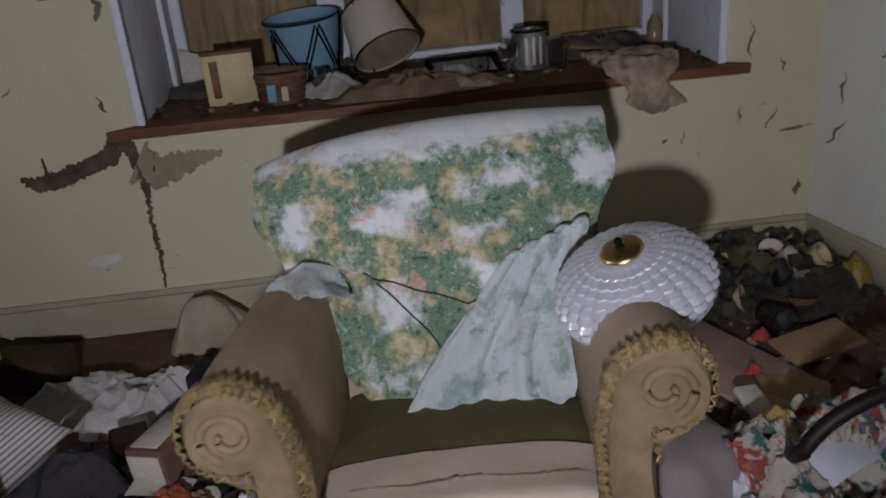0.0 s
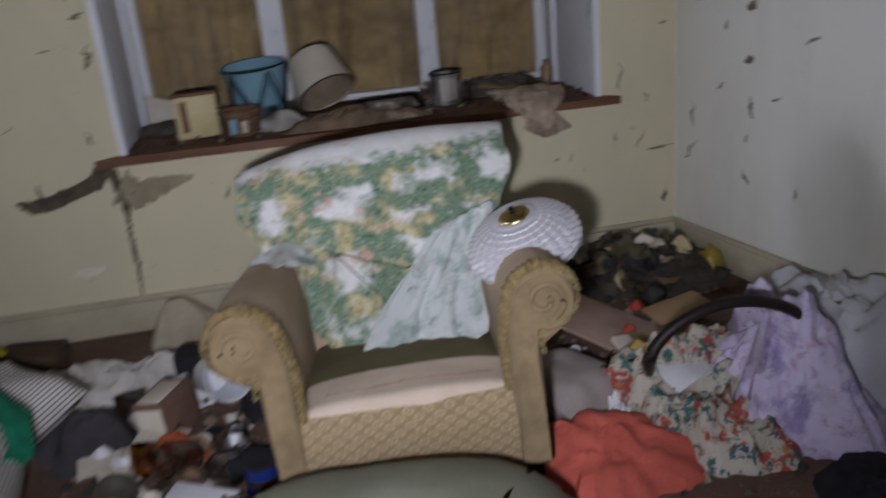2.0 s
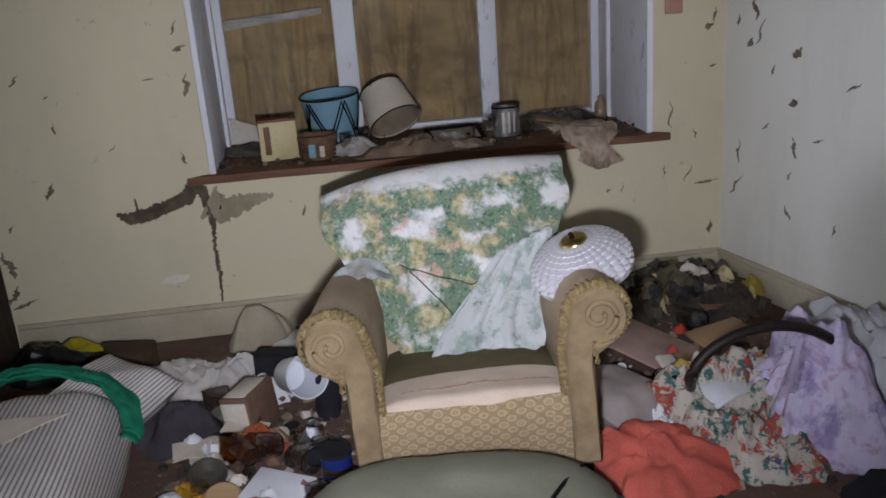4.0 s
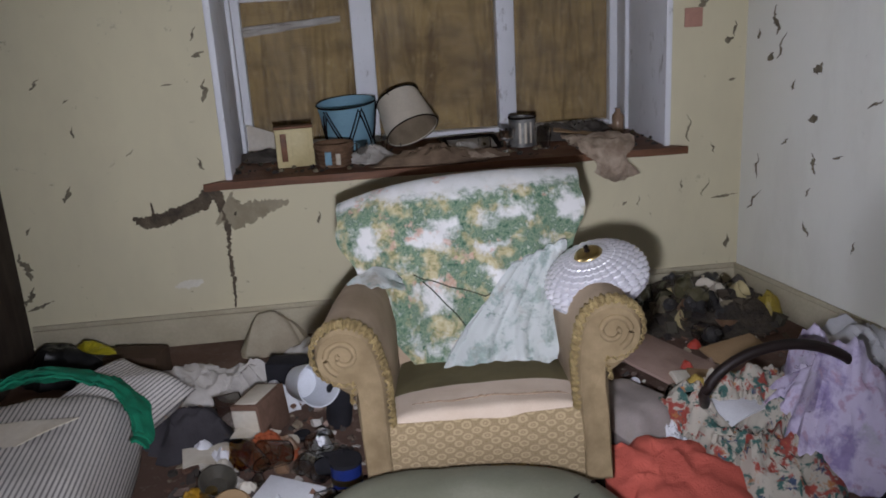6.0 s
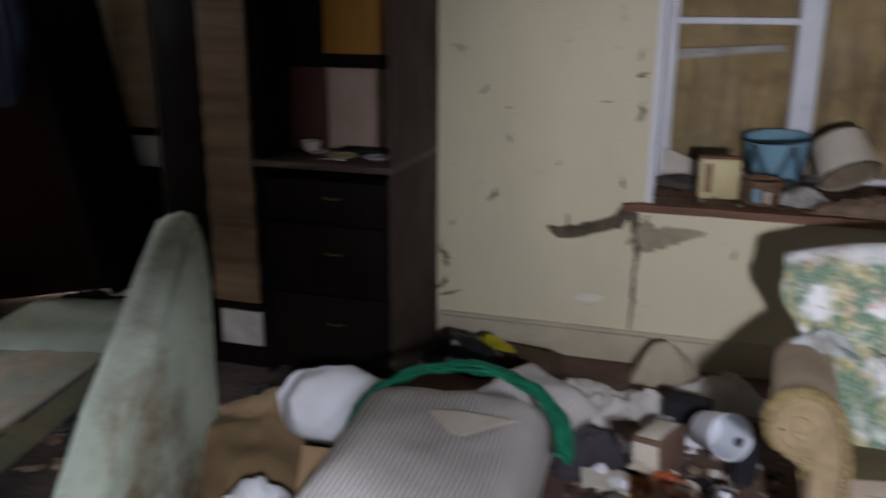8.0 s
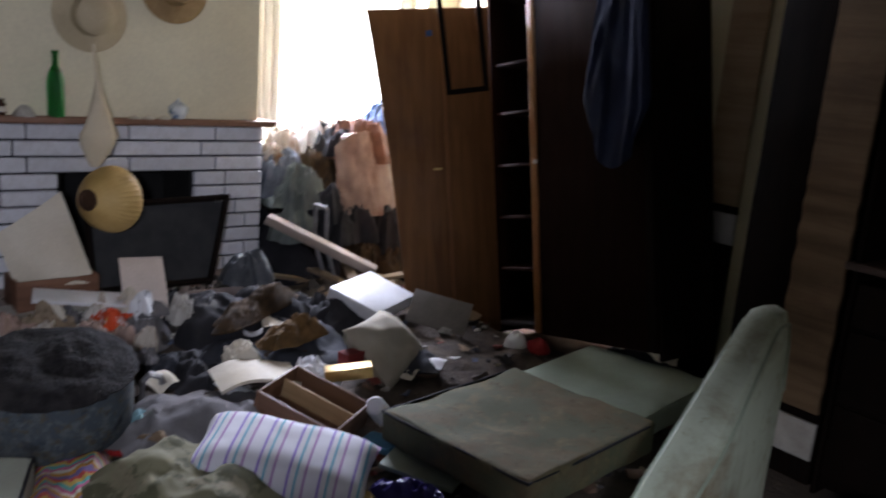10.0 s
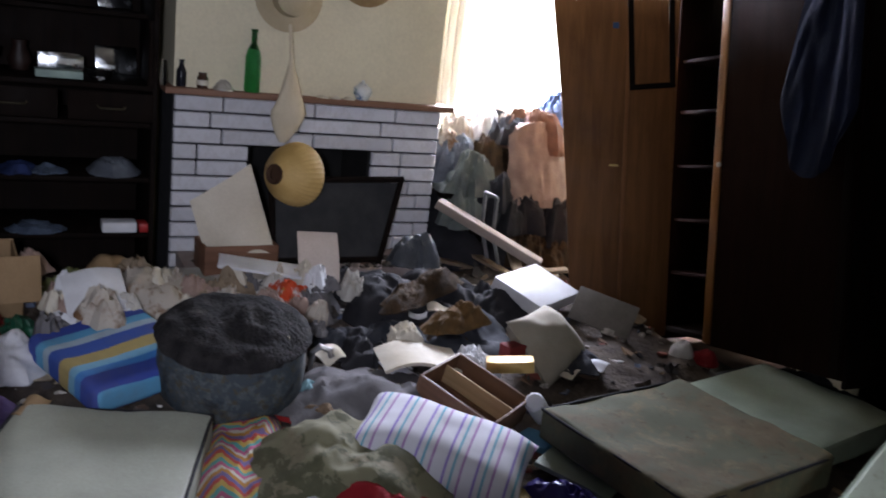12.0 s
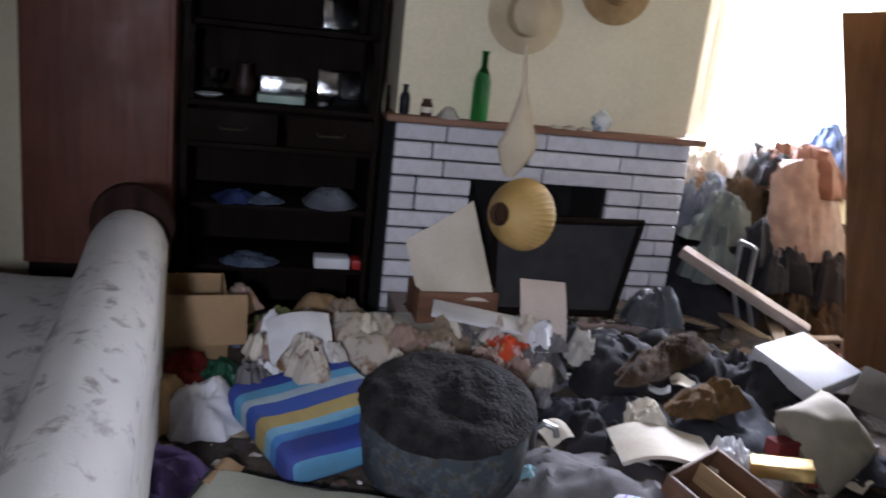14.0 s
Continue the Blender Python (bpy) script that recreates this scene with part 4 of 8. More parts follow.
for k, (shift, drop) in enumerate(((0.0, 0.0), (0.035, -0.012), (-0.04, -0.006))):
    def strand(u, v, shift=shift, drop=drop, k=k):
        x, y, z = scarf(u, 0.5 + (v - 0.5) * (0.62 - 0.08 * k) + 2.2 * shift * math.sin(math.pi * u))
        return (x + 0.010 * rough(u * 9, v, k + 3), y + shift * 0.9 + 0.010 * rough(u * 11, v * 2, k), z + drop + 0.007 * rough(u * 14, v * 3, k + 7))
    part("band", sheet(90, 8, strand, 0.008), GREEN, sf)


def triangle_paper(u, v):
    x, y = (u - 0.5) * 0.19, (v - 0.5) * 0.17
    return (x - 0.05 * v, y * (1 - u * 0.85), 0.006 * math.sin(u * 3))


solid("torn_paper", sheet(8, 6, triangle_paper, 0.003), PAPER, pose(-1.235, 0.88, 0.446, 3, 0, 25), "torn white card on the striped pillow", "paper")

# ---- things on the window sill ----
def shade_drum(r0, r1, h, wall=0.004):
    return lathe([(r0, 0), (r1, h), (r1 - wall, h), (r0 - wall, 0), (r0, 0)], 40)


BLUE = plain("powder_blue_card", (0.21, 0.37, 0.45), (0.17, 0.31, 0.39), 6, 0.8, 0.15, 60, dirt=0.3)
IVORY = plain("ivory_card", (0.63, 0.57, 0.47), (0.54, 0.48, 0.38), 5, 0.8, 0.15, 60, dirt=0.35)
DUST = plain("grey_dust", (0.12, 0.105, 0.09), (0.07, 0.06, 0.05), 12, 0.95, 0.6, 70)
SZ = SILL_Z + 0.004
m = pose(-0.335, 3.03, SZ + 0.012, 4, -5, 20)
s = thing("lampshade", m, "powder-blue card lampshade with dark zigzag braid", "lampshade", "lampshades on the sill")
part("drum", shade_drum(0.112, 0.148, 0.235), BLUE, s)
for z, r in ((0.006, 0.114), (0.232, 0.149)):
    part("braid", tube([(r * math.cos(k * math.pi / 24), r * math.sin(k * math.pi / 24), z) for k in range(49)], 0.004, 6), DARK, s)
zig = []
for k in range(11):
    a0, z = radians(-160 + k * 36), (0.02 if k % 2 else 0.22)
    r = 0.113 + 0.036 * z / 0.235 + 0.002
    zig.append((r * math.cos(a0), r * math.sin(a0), z))
fine = []
for p, q in zip(zig, zig[1:]):
    for k in range(8):
        v = Vector(p).lerp(Vector(q), k / 8)
        r = 0.113 + 0.036 * v.z / 0.235 + 0.003
        n2 = math.hypot(v.x, v.y)
        fine.append((v.x / n2 * r, v.y / n2 * r, v.z))
for turn in (0, 0.13):
    part("braid", tube([Matrix.Rotation(turn, 3, "Z") @ Vector(p) for p in fine], 0.0042, 6), DARK, s)
s = thing("lampshade", Matrix.Translation((-0.055, 2.97, SZ + 0.160)) @ Vector((0.30, -0.58, -0.76)).to_track_quat("Z", "Y").to_matrix().to_4x4(), "ivory card lampshade tipped over, open end forward", "lampshade", "lampshades on the sill")
part("drum", lathe([(0.112, -0.105), (0.138, 0.095), (0.134, 0.095), (0.108, -0.105), (0.112, -0.105)], 40), IVORY, s)
part("braid", tube([(0.113 * math.cos(k * math.pi / 24), 0.113 * math.sin(k * math.pi / 24), -0.104) for k in range(49)], 0.004, 6), DARK, s)
part("braid", tube([(0.138 * math.cos(k * math.pi / 24), 0.138 * math.sin(k * math.pi / 24), 0.094) for k in range(49)], 0.0035, 6), DARK, s)
# Inner wall gets a darker colour that paints in the drum's inside shade.
part("lining", lathe([(0.1065, -0.10), (0.1325, 0.09), (0.1310, 0.09), (0.1050, -0.10), (0.1065, -0.10)], 40), plain("shaded_lining", (0.30, 0.24, 0.17), (0.20, 0.155, 0.10), 8, 0.85, 0.15, 60), s, "inside of the drum, coloured darker for its shade")
part("wire_ring", tube([(0.03 * math.cos(k * math.pi / 8), 0.03 * math.sin(k * math.pi / 8), -0.08) for k in range(17)], 0.002, 6), STEEL, s)
for k in range(3):
    a = radians(20 + 120 * k)
    part("wire", tube([(0.03 * math.cos(a), 0.03 * math.sin(a), -0.08), (0.132 * math.cos(a), 0.132 * math.sin(a), -0.09)], 0.0025, 6), DARK, s)
YELLOW = plain("cream_plastic", (0.62, 0.53, 0.29), (0.52, 0.43, 0.22), 6, 0.5, 0.1, 40, dirt=0.3)
c = thing("cream_casket", pose(-0.605, 2.70, SZ, 0, 0, 6), "cream plastic box with a dark slot in its front", "box")
part("body", block(0.175, 0.06, 0.18, 0, -0.025, 0, 0.006), YELLOW, c)
part("slot", block(0.028, 0.006, 0.13, -0.05, -0.056, 0.03, 0.002), SILL, c)
part("lid", block(0.18, 0.066, 0.012, 0, -0.025, 0.18, 0.004), SILL, c, "dark lid")
part("panel", block(0.08, 0.004, 0.15, 0.025, -0.056, 0.018, 0.002), YELLOW, c)
b = thing("wicker_basket", pose(-0.42, 2.62, SZ, 0, 0, -4), "small brown basket of oddments on the sill", "basket")
WICKER = plain("brown_wicker", (0.20, 0.12, 0.07), (0.12, 0.07, 0.04), 25, 0.9, 0.8, 90)
part("tray", lathe([(0, 0), (0.07, 0), (0.088, 0.1), (0.094, 0.1), (0.09, 0.11), (0.082, 0.104), (0.065, 0.01), (0, 0.01)], 20), WICKER, b)
for k in range(5):
    part("weave", tube([((0.073 + 0.0042 * k) * math.cos(j * math.pi / 12), (0.073 + 0.0042 * k) * math.sin(j * math.pi / 12), 0.012 + 0.02 * k + 0.003 * (j % 2)) for j in range(25)], 0.006, 6), WICKER, b)
part("packet", block(0.03, 0.01, 0.06, -0.02, -0.096, 0.02, 0.002), BLUE, b)
part("packet", block(0.022, 0.01, 0.05, 0.025, -0.096, 0.02, 0.002), PAPER, b)
def tumbler(r, h, wall=0.003):
    return lathe([(0, 0), (r * 0.8, 0), (r, h), (r - wall, h), (r * 0.8 - wall, wall * 2), (0, wall * 2)], 24)
def goblet():
    return lathe([(0, 0), (0.03, 0), (0.03, 0.004), (0.006, 0.012), (0.006, 0.05), (0.03, 0.065), (0.04, 0.11), (0.037, 0.11), (0.027, 0.068), (0, 0.058)], 24)
solid("drinking_glass", tumbler(0.035, 0.09), GLASS, pose(-0.36, 2.78, SZ), "clear glass tumbler on the sill", "glass")
solid("goblet", goblet(), GLASS, pose(0.40, 2.62, SZ), "stemmed glass goblet on the sill", "glass")
TIN = plain("printed_tin", (0.30, 0.29, 0.27), (0.10, 0.10, 0.10), 14, 0.4, 0.2, 40, metal=0.4)
t = thing("tin_mug", pose(0.50, 2.76, SZ), "grey tin mug with worn pale stripes", "mug")
part("body", lathe([(0, 0), (0.062, 0), (0.066, 0.14), (0.062, 0.14), (0.058, 0.006), (0, 0.006)], 28), TIN, t)
part("rim", tube([(0.066 * math.cos(k * math.pi / 14), 0.066 * math.sin(k * math.pi / 14), 0.14) for k in range(29)], 0.004, 6), DARK, t)
for a in (-110, -85, -60):
    part("stripe", block(0.012, 0.003, 0.10, 0.0645 * math.cos(radians(a)), 0.0645 * math.sin(radians(a)), 0.02, 0.001, Matrix.Rotation(radians(a + 90), 4, "Z")), PAPER, t)
t = thing("picture_frame", pose(0.26, 2.85, SZ, 12, 0, 4), "black frame lying flat in the dust", "picture frame")
for x, y, w, d in ((0, -0.09, 0.28, 0.025), (0, 0.09, 0.28, 0.025), (-0.13, 0, 0.025, 0.17), (0.13, 0, 0.025, 0.17)):
    part("rail", block(w, d, 0.02, x, y, 0.0, 0.004), DARK, t)
part("mount", block(0.25, 0.17, 0.008, 0, 0, 0.002, 0.001), GREY_CLOTH, t)
solid("medicine_bottle", lathe([(0, 0), (0.028, 0), (0.03, 0.01), (0.03, 0.09), (0.014, 0.11), (0.014, 0.13), (0, 0.13)], 20), plain("amber_glass", (0.30, 0.2, 0.13), None, 6, 0.2, 0.05, 30), pose(1.03, 2.90, SZ), "small brown bottle in the corner of the sill", "bottle")
RAG = plain("brown_rag", (0.23, 0.16, 0.105), (0.13, 0.09, 0.06), 12, 0.95, 0.5, 110, dirt=0.6)
solid("rag", heap(0.30, 0.085, 0.06, 21, 0.7, 16), RAG, pose(0.05, 2.53, SZ, 0, 0, 2), "brown crumpled rag along the sill's edge", "rag", "rags")
solid("rag", heap(0.13, 0.10, 0.05, 27, 0.6, 18), GREY_CLOTH, pose(-0.24, 2.68, SZ), "grey crumpled rag on the sill", "rag", "rags")
solid("rag", heap(0.2, 0.14, 0.03, 28, 0.8, 18), DUST, pose(-0.72, 2.95, SZ), "dusty dark rag in the window corner", "rag", "rags")


def crumpled(w, d, h, seed):
    """A flat, folded rag."""
    def at(u, v):
        x, y = (u - 0.5) * w, (v - 0.5) * d * (0.7 + 0.5 * math.sin(u * 5 + seed))
        return (x, y + 0.015 * math.sin(u * 9 + seed), 0.006 + h * (0.3 + 0.7 * abs(folds(x * 2.2 + y, y * 1.2, seed, 7))) * (1 - abs(2 * u - 1) ** 4) * (1 - abs(2 * v - 1) ** 3))
    return sheet(44, 20, at, 0.004)


NET_RAG = plain("net_rag", (0.46, 0.37, 0.28), (0.24, 0.175, 0.125), 16, 0.95, 0.5, 120, dirt=0.4)
solid("rag", crumpled(0.52, 0.13, 0.05, 4), NET_RAG, pose(0.08, 2.55, SZ, 0, 0, 3), "tan net rag trailing along the sill's edge", "rag", "rags")
solid("rag", crumpled(0.3, 0.2, 0.05, 9), GREY_CLOTH, pose(0.16, 2.70, SZ), "dusty grey rag on the sill", "rag", "rags")
solid("rag", crumpled(0.5, 0.3, 0.07, 12), DUST, pose(0.80, 2.95, SZ, 0, 0, 20), "dark grimy cloth in the window corner", "rag", "rags")
for k, (x, y) in enumerate(((-0.29, 2.66), (0.30, 2.68), (-0.2, 2.80), (0.58, 2.66))):
    solid("drinking_glass", tumbler(0.03 + 0.004 * k, 0.06 + 0.01 * k), GLASS, pose(x, y, SZ + 0.03 * (k == 0), 0, 0, 30 * k), "small clear glass among the sill's clutter", "glass", "glasses on the sill")


def hung_rag(u, v):
    s = 2 * u - 1
    w = 0.14 - 0.05 * v + 0.02 * math.sin(7 * v)
    x = s * w + 0.05 * v + 0.014 * math.sin(9 * v + 5 * u)
    if v < 0.4:
        return (x, 0.16 - v * 0.5, 0.03 + 0.03 * folds(x, v, 3, 7))
    k = (v - 0.4) / 0.6
    return (x, -0.045 - 0.045 * folds(x * 2.5, k * 0.2, 6, 7) * (0.3 + 0.7 * k) - 0.012, 0.03 - 0.17 * k * (1 - 0.3 * abs(s - 0.2)))


solid("hanging_rag", sheet(28, 28, hung_rag, 0.005), NET_RAG, pose(0.80, 2.47, SZ), "brown net rag hanging over the sill's edge", "rag", "rags")
solid("torn_net", sheet(16, 10, lambda u, v: (u * 0.5, -0.012 - 0.01 * folds(u, v, 3, 6), -0.05 * v * (1 - u) + 0.03 * u * (1 - v)), 0.003), GREY_CLOTH, pose(-0.84, WIN_Y - 0.004, 1.40), "torn grey net across the window's corner", "net")
solid("card", block(0.3, 0.07, 0.006, 0, 0, 0, 0.002), CARD, pose(0.82, 2.80, SZ + 0.03, 4, 8, -14), "strip of brown card on the sill", "card")
solid("paper_sheet", sheet(8, 8, lambda u, v: ((u - 0.5) * 0.2, 0.02 * math.sin(u * 3), v * 0.15 * (1 - 0.5 * u)), 0.003), PAPER, pose(-0.77, 3.12, SZ, -10, 0, 0), "torn paper standing against the glass", "paper")


def bits(n, area, size, seed, zfn, flat=0.5):
    """Many small broken scraps, as one mesh."""
    r = random.Random(seed)
    verts, faces = [], []
    for _ in range(n):
        x, y = area(r)
        s = r.uniform(*size)
        m3 = Euler((r.uniform(-0.6, 0.6), r.uniform(-0.6, 0.6), r.uniform(0, 6.3))).to_matrix()
        k = r.choice((4, 5, 6))
        base = len(verts)
        th = s * r.uniform(0.08, flat)
        pts = [(math.cos(6.283 * j / k + r.uniform(-0.3, 0.3)) * s * r.uniform(0.5, 1), math.sin(6.283 * j / k) * s * r.uniform(0.4, 1)) for j in range(k)]
        z0 = zfn(x, y)
        for h in (th, -th):
            for px, py in pts:
                v = m3 @ Vector((px, py, h + s * 0.15 * r.uniform(-1, 1)))
                verts.append((x + v.x, y + v.y, z0 + max(0.001, th * 0.9 + v.z)))
        faces.append(tuple(base + j for j in range(k)))
        faces.append(tuple(base + k + j for j in reversed(range(k))))
        for j in range(k):
            faces.append((base + j, base + k + j, base + k + (j + 1) % k, base + (j + 1) % k))
    me = bpy.data.meshes.new("scraps")
    me.from_pydata(verts, [], faces)
    return me


def scraps_material(name, stops):
    n = Net(name)
    g = n.tree.nodes.new("ShaderNodeNewGeometry").outputs["Random Per Island"]
    ramp = n.tree.nodes.new("ShaderNodeValToRGB")
    ramp.color_ramp.interpolation = "CONSTANT"
    while len(ramp.color_ramp.elements) < len(stops):
        ramp.color_ramp.elements.new(0.5)
    for k, (e, c) in enumerate(zip(ramp.color_ramp.elements, stops)):
        e.position, e.color = k / len(stops), (*c, 1)
    n.link(g, ramp.inputs[0])
    c = n.mix(n.ramp(n.noise(30, 5), [(0.4, 0.0), (0.7, 0.6)]), ramp.outputs[0], (0.06, 0.045, 0.035))
    n.bump(n.noise(80, 4), 0.5, 0.004)
    return n.done(c, 0.8)


MIXED = scraps_material("mixed_scraps", [(0.10, 0.07, 0.05), (0.30, 0.24, 0.17), (0.05, 0.04, 0.035), (0.5, 0.47, 0.42), (0.17, 0.09, 0.06), (0.08, 0.07, 0.06), (0.28, 0.2, 0.16), (0.04, 0.035, 0.03)])
MURK = scraps_material("dark_scraps", [(0.03, 0.026, 0.02), (0.07, 0.055, 0.035), (0.025, 0.02, 0.018), (0.11, 0.085, 0.05), (0.05, 0.045, 0.03), (0.2, 0.17, 0.11), (0.035, 0.03, 0.025), (0.06, 0.045, 0.03)])


def scatter(n, area, size, seed, zfn, material, label, flat=0.5):
    me = bits(n, area, size, seed, zfn, flat)
    me.materials.append(material)
    return tagged(new("litter", me), label, "litter", "", "stuff")


scatter(420, lambda r: (r.uniform(-0.88, 1.12), r.uniform(2.5, 3.2)), (0.004, 0.02), 3, lambda x, y: SILL_Z + 0.002, MURK, "dust and dead flies along the sill")

# ---- rubbish to the east of the chair ----
def mound(cx, cy, rx, ry, h, seed):
    return lambda x, y: max(0.0, h * (1 - ((x - cx) / rx) ** 2 - ((y - cy) / ry) ** 2)) + 0.004


def place(name, bm, mat, x, y, z, rz, label, cat, group="", rx=0.0, ry=0.0):
    return solid(name, bm, mat, pose(x, y, z, rx, ry, rz), label, cat, group)


MURKY = plain("sooty_glaze", (0.03, 0.03, 0.032), (0.05, 0.045, 0.04), 12, 0.35, 0.2, 50)
place("rubble", heap(0.33, 0.24, 0.12, 41, 0.9, 13, 0.3), plain("black_rubble", (0.035, 0.03, 0.024), (0.07, 0.055, 0.04), 18, 0.9, 0.9, 50, depth=0.02), 1.20, 2.20, 0, -12, "dark heap of broken rubbish in the room's corner", "rubble")
scatter(300, lambda r: (1.2 + r.gauss(0, 0.16), min(2.45, 2.19 + r.gauss(0, 0.12))), (0.008, 0.045), 5, mound(1.2, 2.2, 0.36, 0.27, 0.11, 1), MURK, "dark broken scraps heaped in the corner", 0.8)
scatter(260, lambda r: (r.uniform(0.55, 1.55), r.uniform(0.55, 2.1)), (0.006, 0.03), 6, lambda x, y: 0.002, MIXED, "small scraps of paper and plastic on the floor")
for x, y, s, mt in ((1.22, 2.14, 0.05, IVORY), (1.34, 2.16, 0.045, YELLOW), (1.10, 2.24, 0.04, GREY_CLOTH), (1.38, 2.26, 0.04, DUST)):
    place("broken_cup", lathe([(0, 0), (s * 0.7, 0), (s, s * 1.3), (s * 0.9, s * 1.3), (s * 0.62, s * 0.15), (0, s * 0.15)], 18), mt, x, y, 0.115, 30, "broken cup tipped on the dark rubble", "cup", "broken cups", 50, 20)
for k, (x, y, r) in enumerate(((1.06, 2.32, 0.045), (1.15, 2.36, 0.05), (1.27, 2.36, 0.055), (1.02, 2.20, 0.05), (1.18, 2.26, 0.04), (1.31, 2.28, 0.04), (1.12, 2.12, 0.045), (1.40, 2.18, 0.04), (1.25, 2.05, 0.035))):
    place("sooty_jar", lathe([(0, 0), (r * 0.8, 0), (r, r * 0.6), (r * 0.95, r * 1.2), (r * 0.6, r * 1.5), (r * 0.6, r * 1.8), (0, r * 1.8)], 20), MURKY if k % 3 else plain("olive_glaze", (0.09, 0.085, 0.05), None, 9, 0.4), x, y, 0.085, 40 * k, "sooty dark jar tipped on the rubble heap", "jar", "sooty jars", 40 + 11 * k, 9 * k)
rnd = random.Random(404)
OLIVE = plain("olive_bottle_glaze", (0.10, 0.09, 0.05), None, 9, 0.3)
TERRA = plain("brown_stoneware", (0.22, 0.13, 0.08), (0.15, 0.09, 0.05), 9, 0.4)
for k in range(30):
    x, y = 1.2 + rnd.gauss(0, 0.15), min(2.42, 2.17 + rnd.gauss(0, 0.12))
    s = rnd.uniform(0.022, 0.045)
    z = 0.03 + max(0.0, 0.11 * (1 - ((x - 1.2) / 0.36) ** 2 - ((y - 2.2) / 0.27) ** 2))
    shape = (tumbler(s, s * 2.2), lathe([(0, 0), (s * 0.8, 0), (s, s * 0.5), (s, s * 1.6), (s * 0.4, s * 2.2), (s * 0.4, s * 2.7), (0, s * 2.7)], 16), lathe([(0, 0), (s * 0.5, 0), (s * 1.2, s * 0.7), (s * 1.1, s * 0.7), (s * 0.4, s * 0.15), (0, s * 0.15)], 18))[k % 3]
    mt = (GLASS, MURKY, IVORY, GLASS, OLIVE, TERRA, MURKY, GLASS, YELLOW)[k % 9]
    place("discarded_jar", shape, mt, x, y, z, rnd.uniform(0, 360), "small jar or bowl thrown on the rubble", "jar", "crockery in the corner", rnd.uniform(10, 95), rnd.uniform(-30, 30))
place("yellow_bag", heap(0.075, 0.06, 0.13, 44, 0.5, 22), plain("yellow_polythene", (0.32, 0.24, 0.04), (0.2, 0.15, 0.03), 14, 0.4, 0.3, 60), 1.47, 2.10, 0.0, 0, "crumpled yellow plastic bag by the skirting", "plastic bag")
PINKB = plain("pinkish_hardboard", (0.40, 0.28, 0.23), (0.31, 0.21, 0.17), 7, 0.9, 0.3, 80, dirt=0.5)
place("hardboard", block(0.30, 0.58, 0.012, 0, 0, 0, 0.003), PINKB, 0.83, 1.72, 0.04, 28, "pinkish brown sheet of hardboard on the floor", "board", "", 3, 5)
place("hardboard", block(0.25, 0.14, 0.012, 0, 0, 0, 0.003), CARD, 1.16, 1.75, 0.035, 12, "small piece of tan board on the litter", "board", "", 6, -5)
place("hardboard", block(0.2, 0.16, 0.012, 0, 0, 0, 0.003), CARD, 0.96, 1.50, 0.03, -20, "small torn piece of tan board", "board", "", 4, 3)
place("glass_jar", tumbler(0.05, 0.12), GLASS, 1.09, 1.94, 0.05, 0, "clear jar lying in the rubbish", "jar", "", 80, 10)
place("glass_jar", tumbler(0.045, 0.1), GLASS, 0.76, 1.42, 0.05, 30, "clear jar lying in the rubbish", "jar", "", 84, 30)
place("cassette_box", block(0.075, 0.11, 0.018, 0, 0, 0, 0.003), PAPER, 0.80, 1.40, 0.09, 20, "small pale printed box in the rubbish", "box", "", 25, 12)
place("plastic_stopper", lathe([(0, 0.03), (0.02, 0.03), (0.025, 0), (0, 0)], 16), BRIGHT, 0.66, 1.55, 0.03, 0, "small white plastic stopper in the litter", "stopper", "", 40, 0)
for x, y in ((1.02, 1.83), (0.9, 1.62)):
    place("red_scrap", heap(0.03, 0.025, 0.03, int(x * 90), 0.6, 40, 0.2, 6, 14), plain("red_plastic", (0.42, 0.05, 0.03), None, 9, 0.5), x, y, 0.03, 0, "small scrap of red plastic", "scrap", "red scraps")
place("grey_cushion", cushion(0.34, 0.36, 0.15, 4, 0.15), plain("grey_pink_cotton", (0.36, 0.31, 0.29), (0.28, 0.24, 0.22), 8, 0.9, 0.3, 120), 0.53, 1.25, 0.0, 30, "grey-pink cushion beside the armchair", "cushion", "", 4, 10)
CORAL = plain("coral_towelling", (0.55, 0.12, 0.085), (0.44, 0.09, 0.065), 10, 0.95, 0.7, 150, dirt=0.25)
place("coral_cloth", heap(0.30, 0.21, 0.12, 51, 0.38, 8, 0.35, 26, 70), CORAL, 0.50, 0.90, 0, -12, "coral red cloth thrown by the chair's foot", "cloth")
ROSES = flowery("rose_print_curtain", (0.46, 0.42, 0.35), [(14, 0.52, 0.56, (0.06, 0.15, 0.13)), (12, 0.55, 0.58, (0.40, 0.08, 0.06)), (20, 0.62, 0.64, (0.07, 0.10, 0.17)), (16, 0.60, 0.64, (0.50, 0.21, 0.08))], 1.15)
place("floral_curtain", heap(0.30, 0.32, 0.14, 53, 1.5, 12, 0.3, 34, 90), ROSES, 0.86, 1.06, 0, 10, "crumpled curtain printed with red and blue flowers", "curtain")
place("floral_curtain", heap(0.16, 0.13, 0.19, 55, 0.7, 12, 0.3, 16, 44), ROSES, 1.00, 1.20, 0, 40, "bunched end of the flower-printed curtain", "curtain")
LILAC = flowery("lilac_print", (0.58, 0.52, 0.68), [(9, 0.5, 0.62, (0.38, 0.31, 0.54)), (14, 0.54, 0.62, (0.56, 0.40, 0.54)), (7, 0.6, 0.7, (0.55, 0.53, 0.62))])
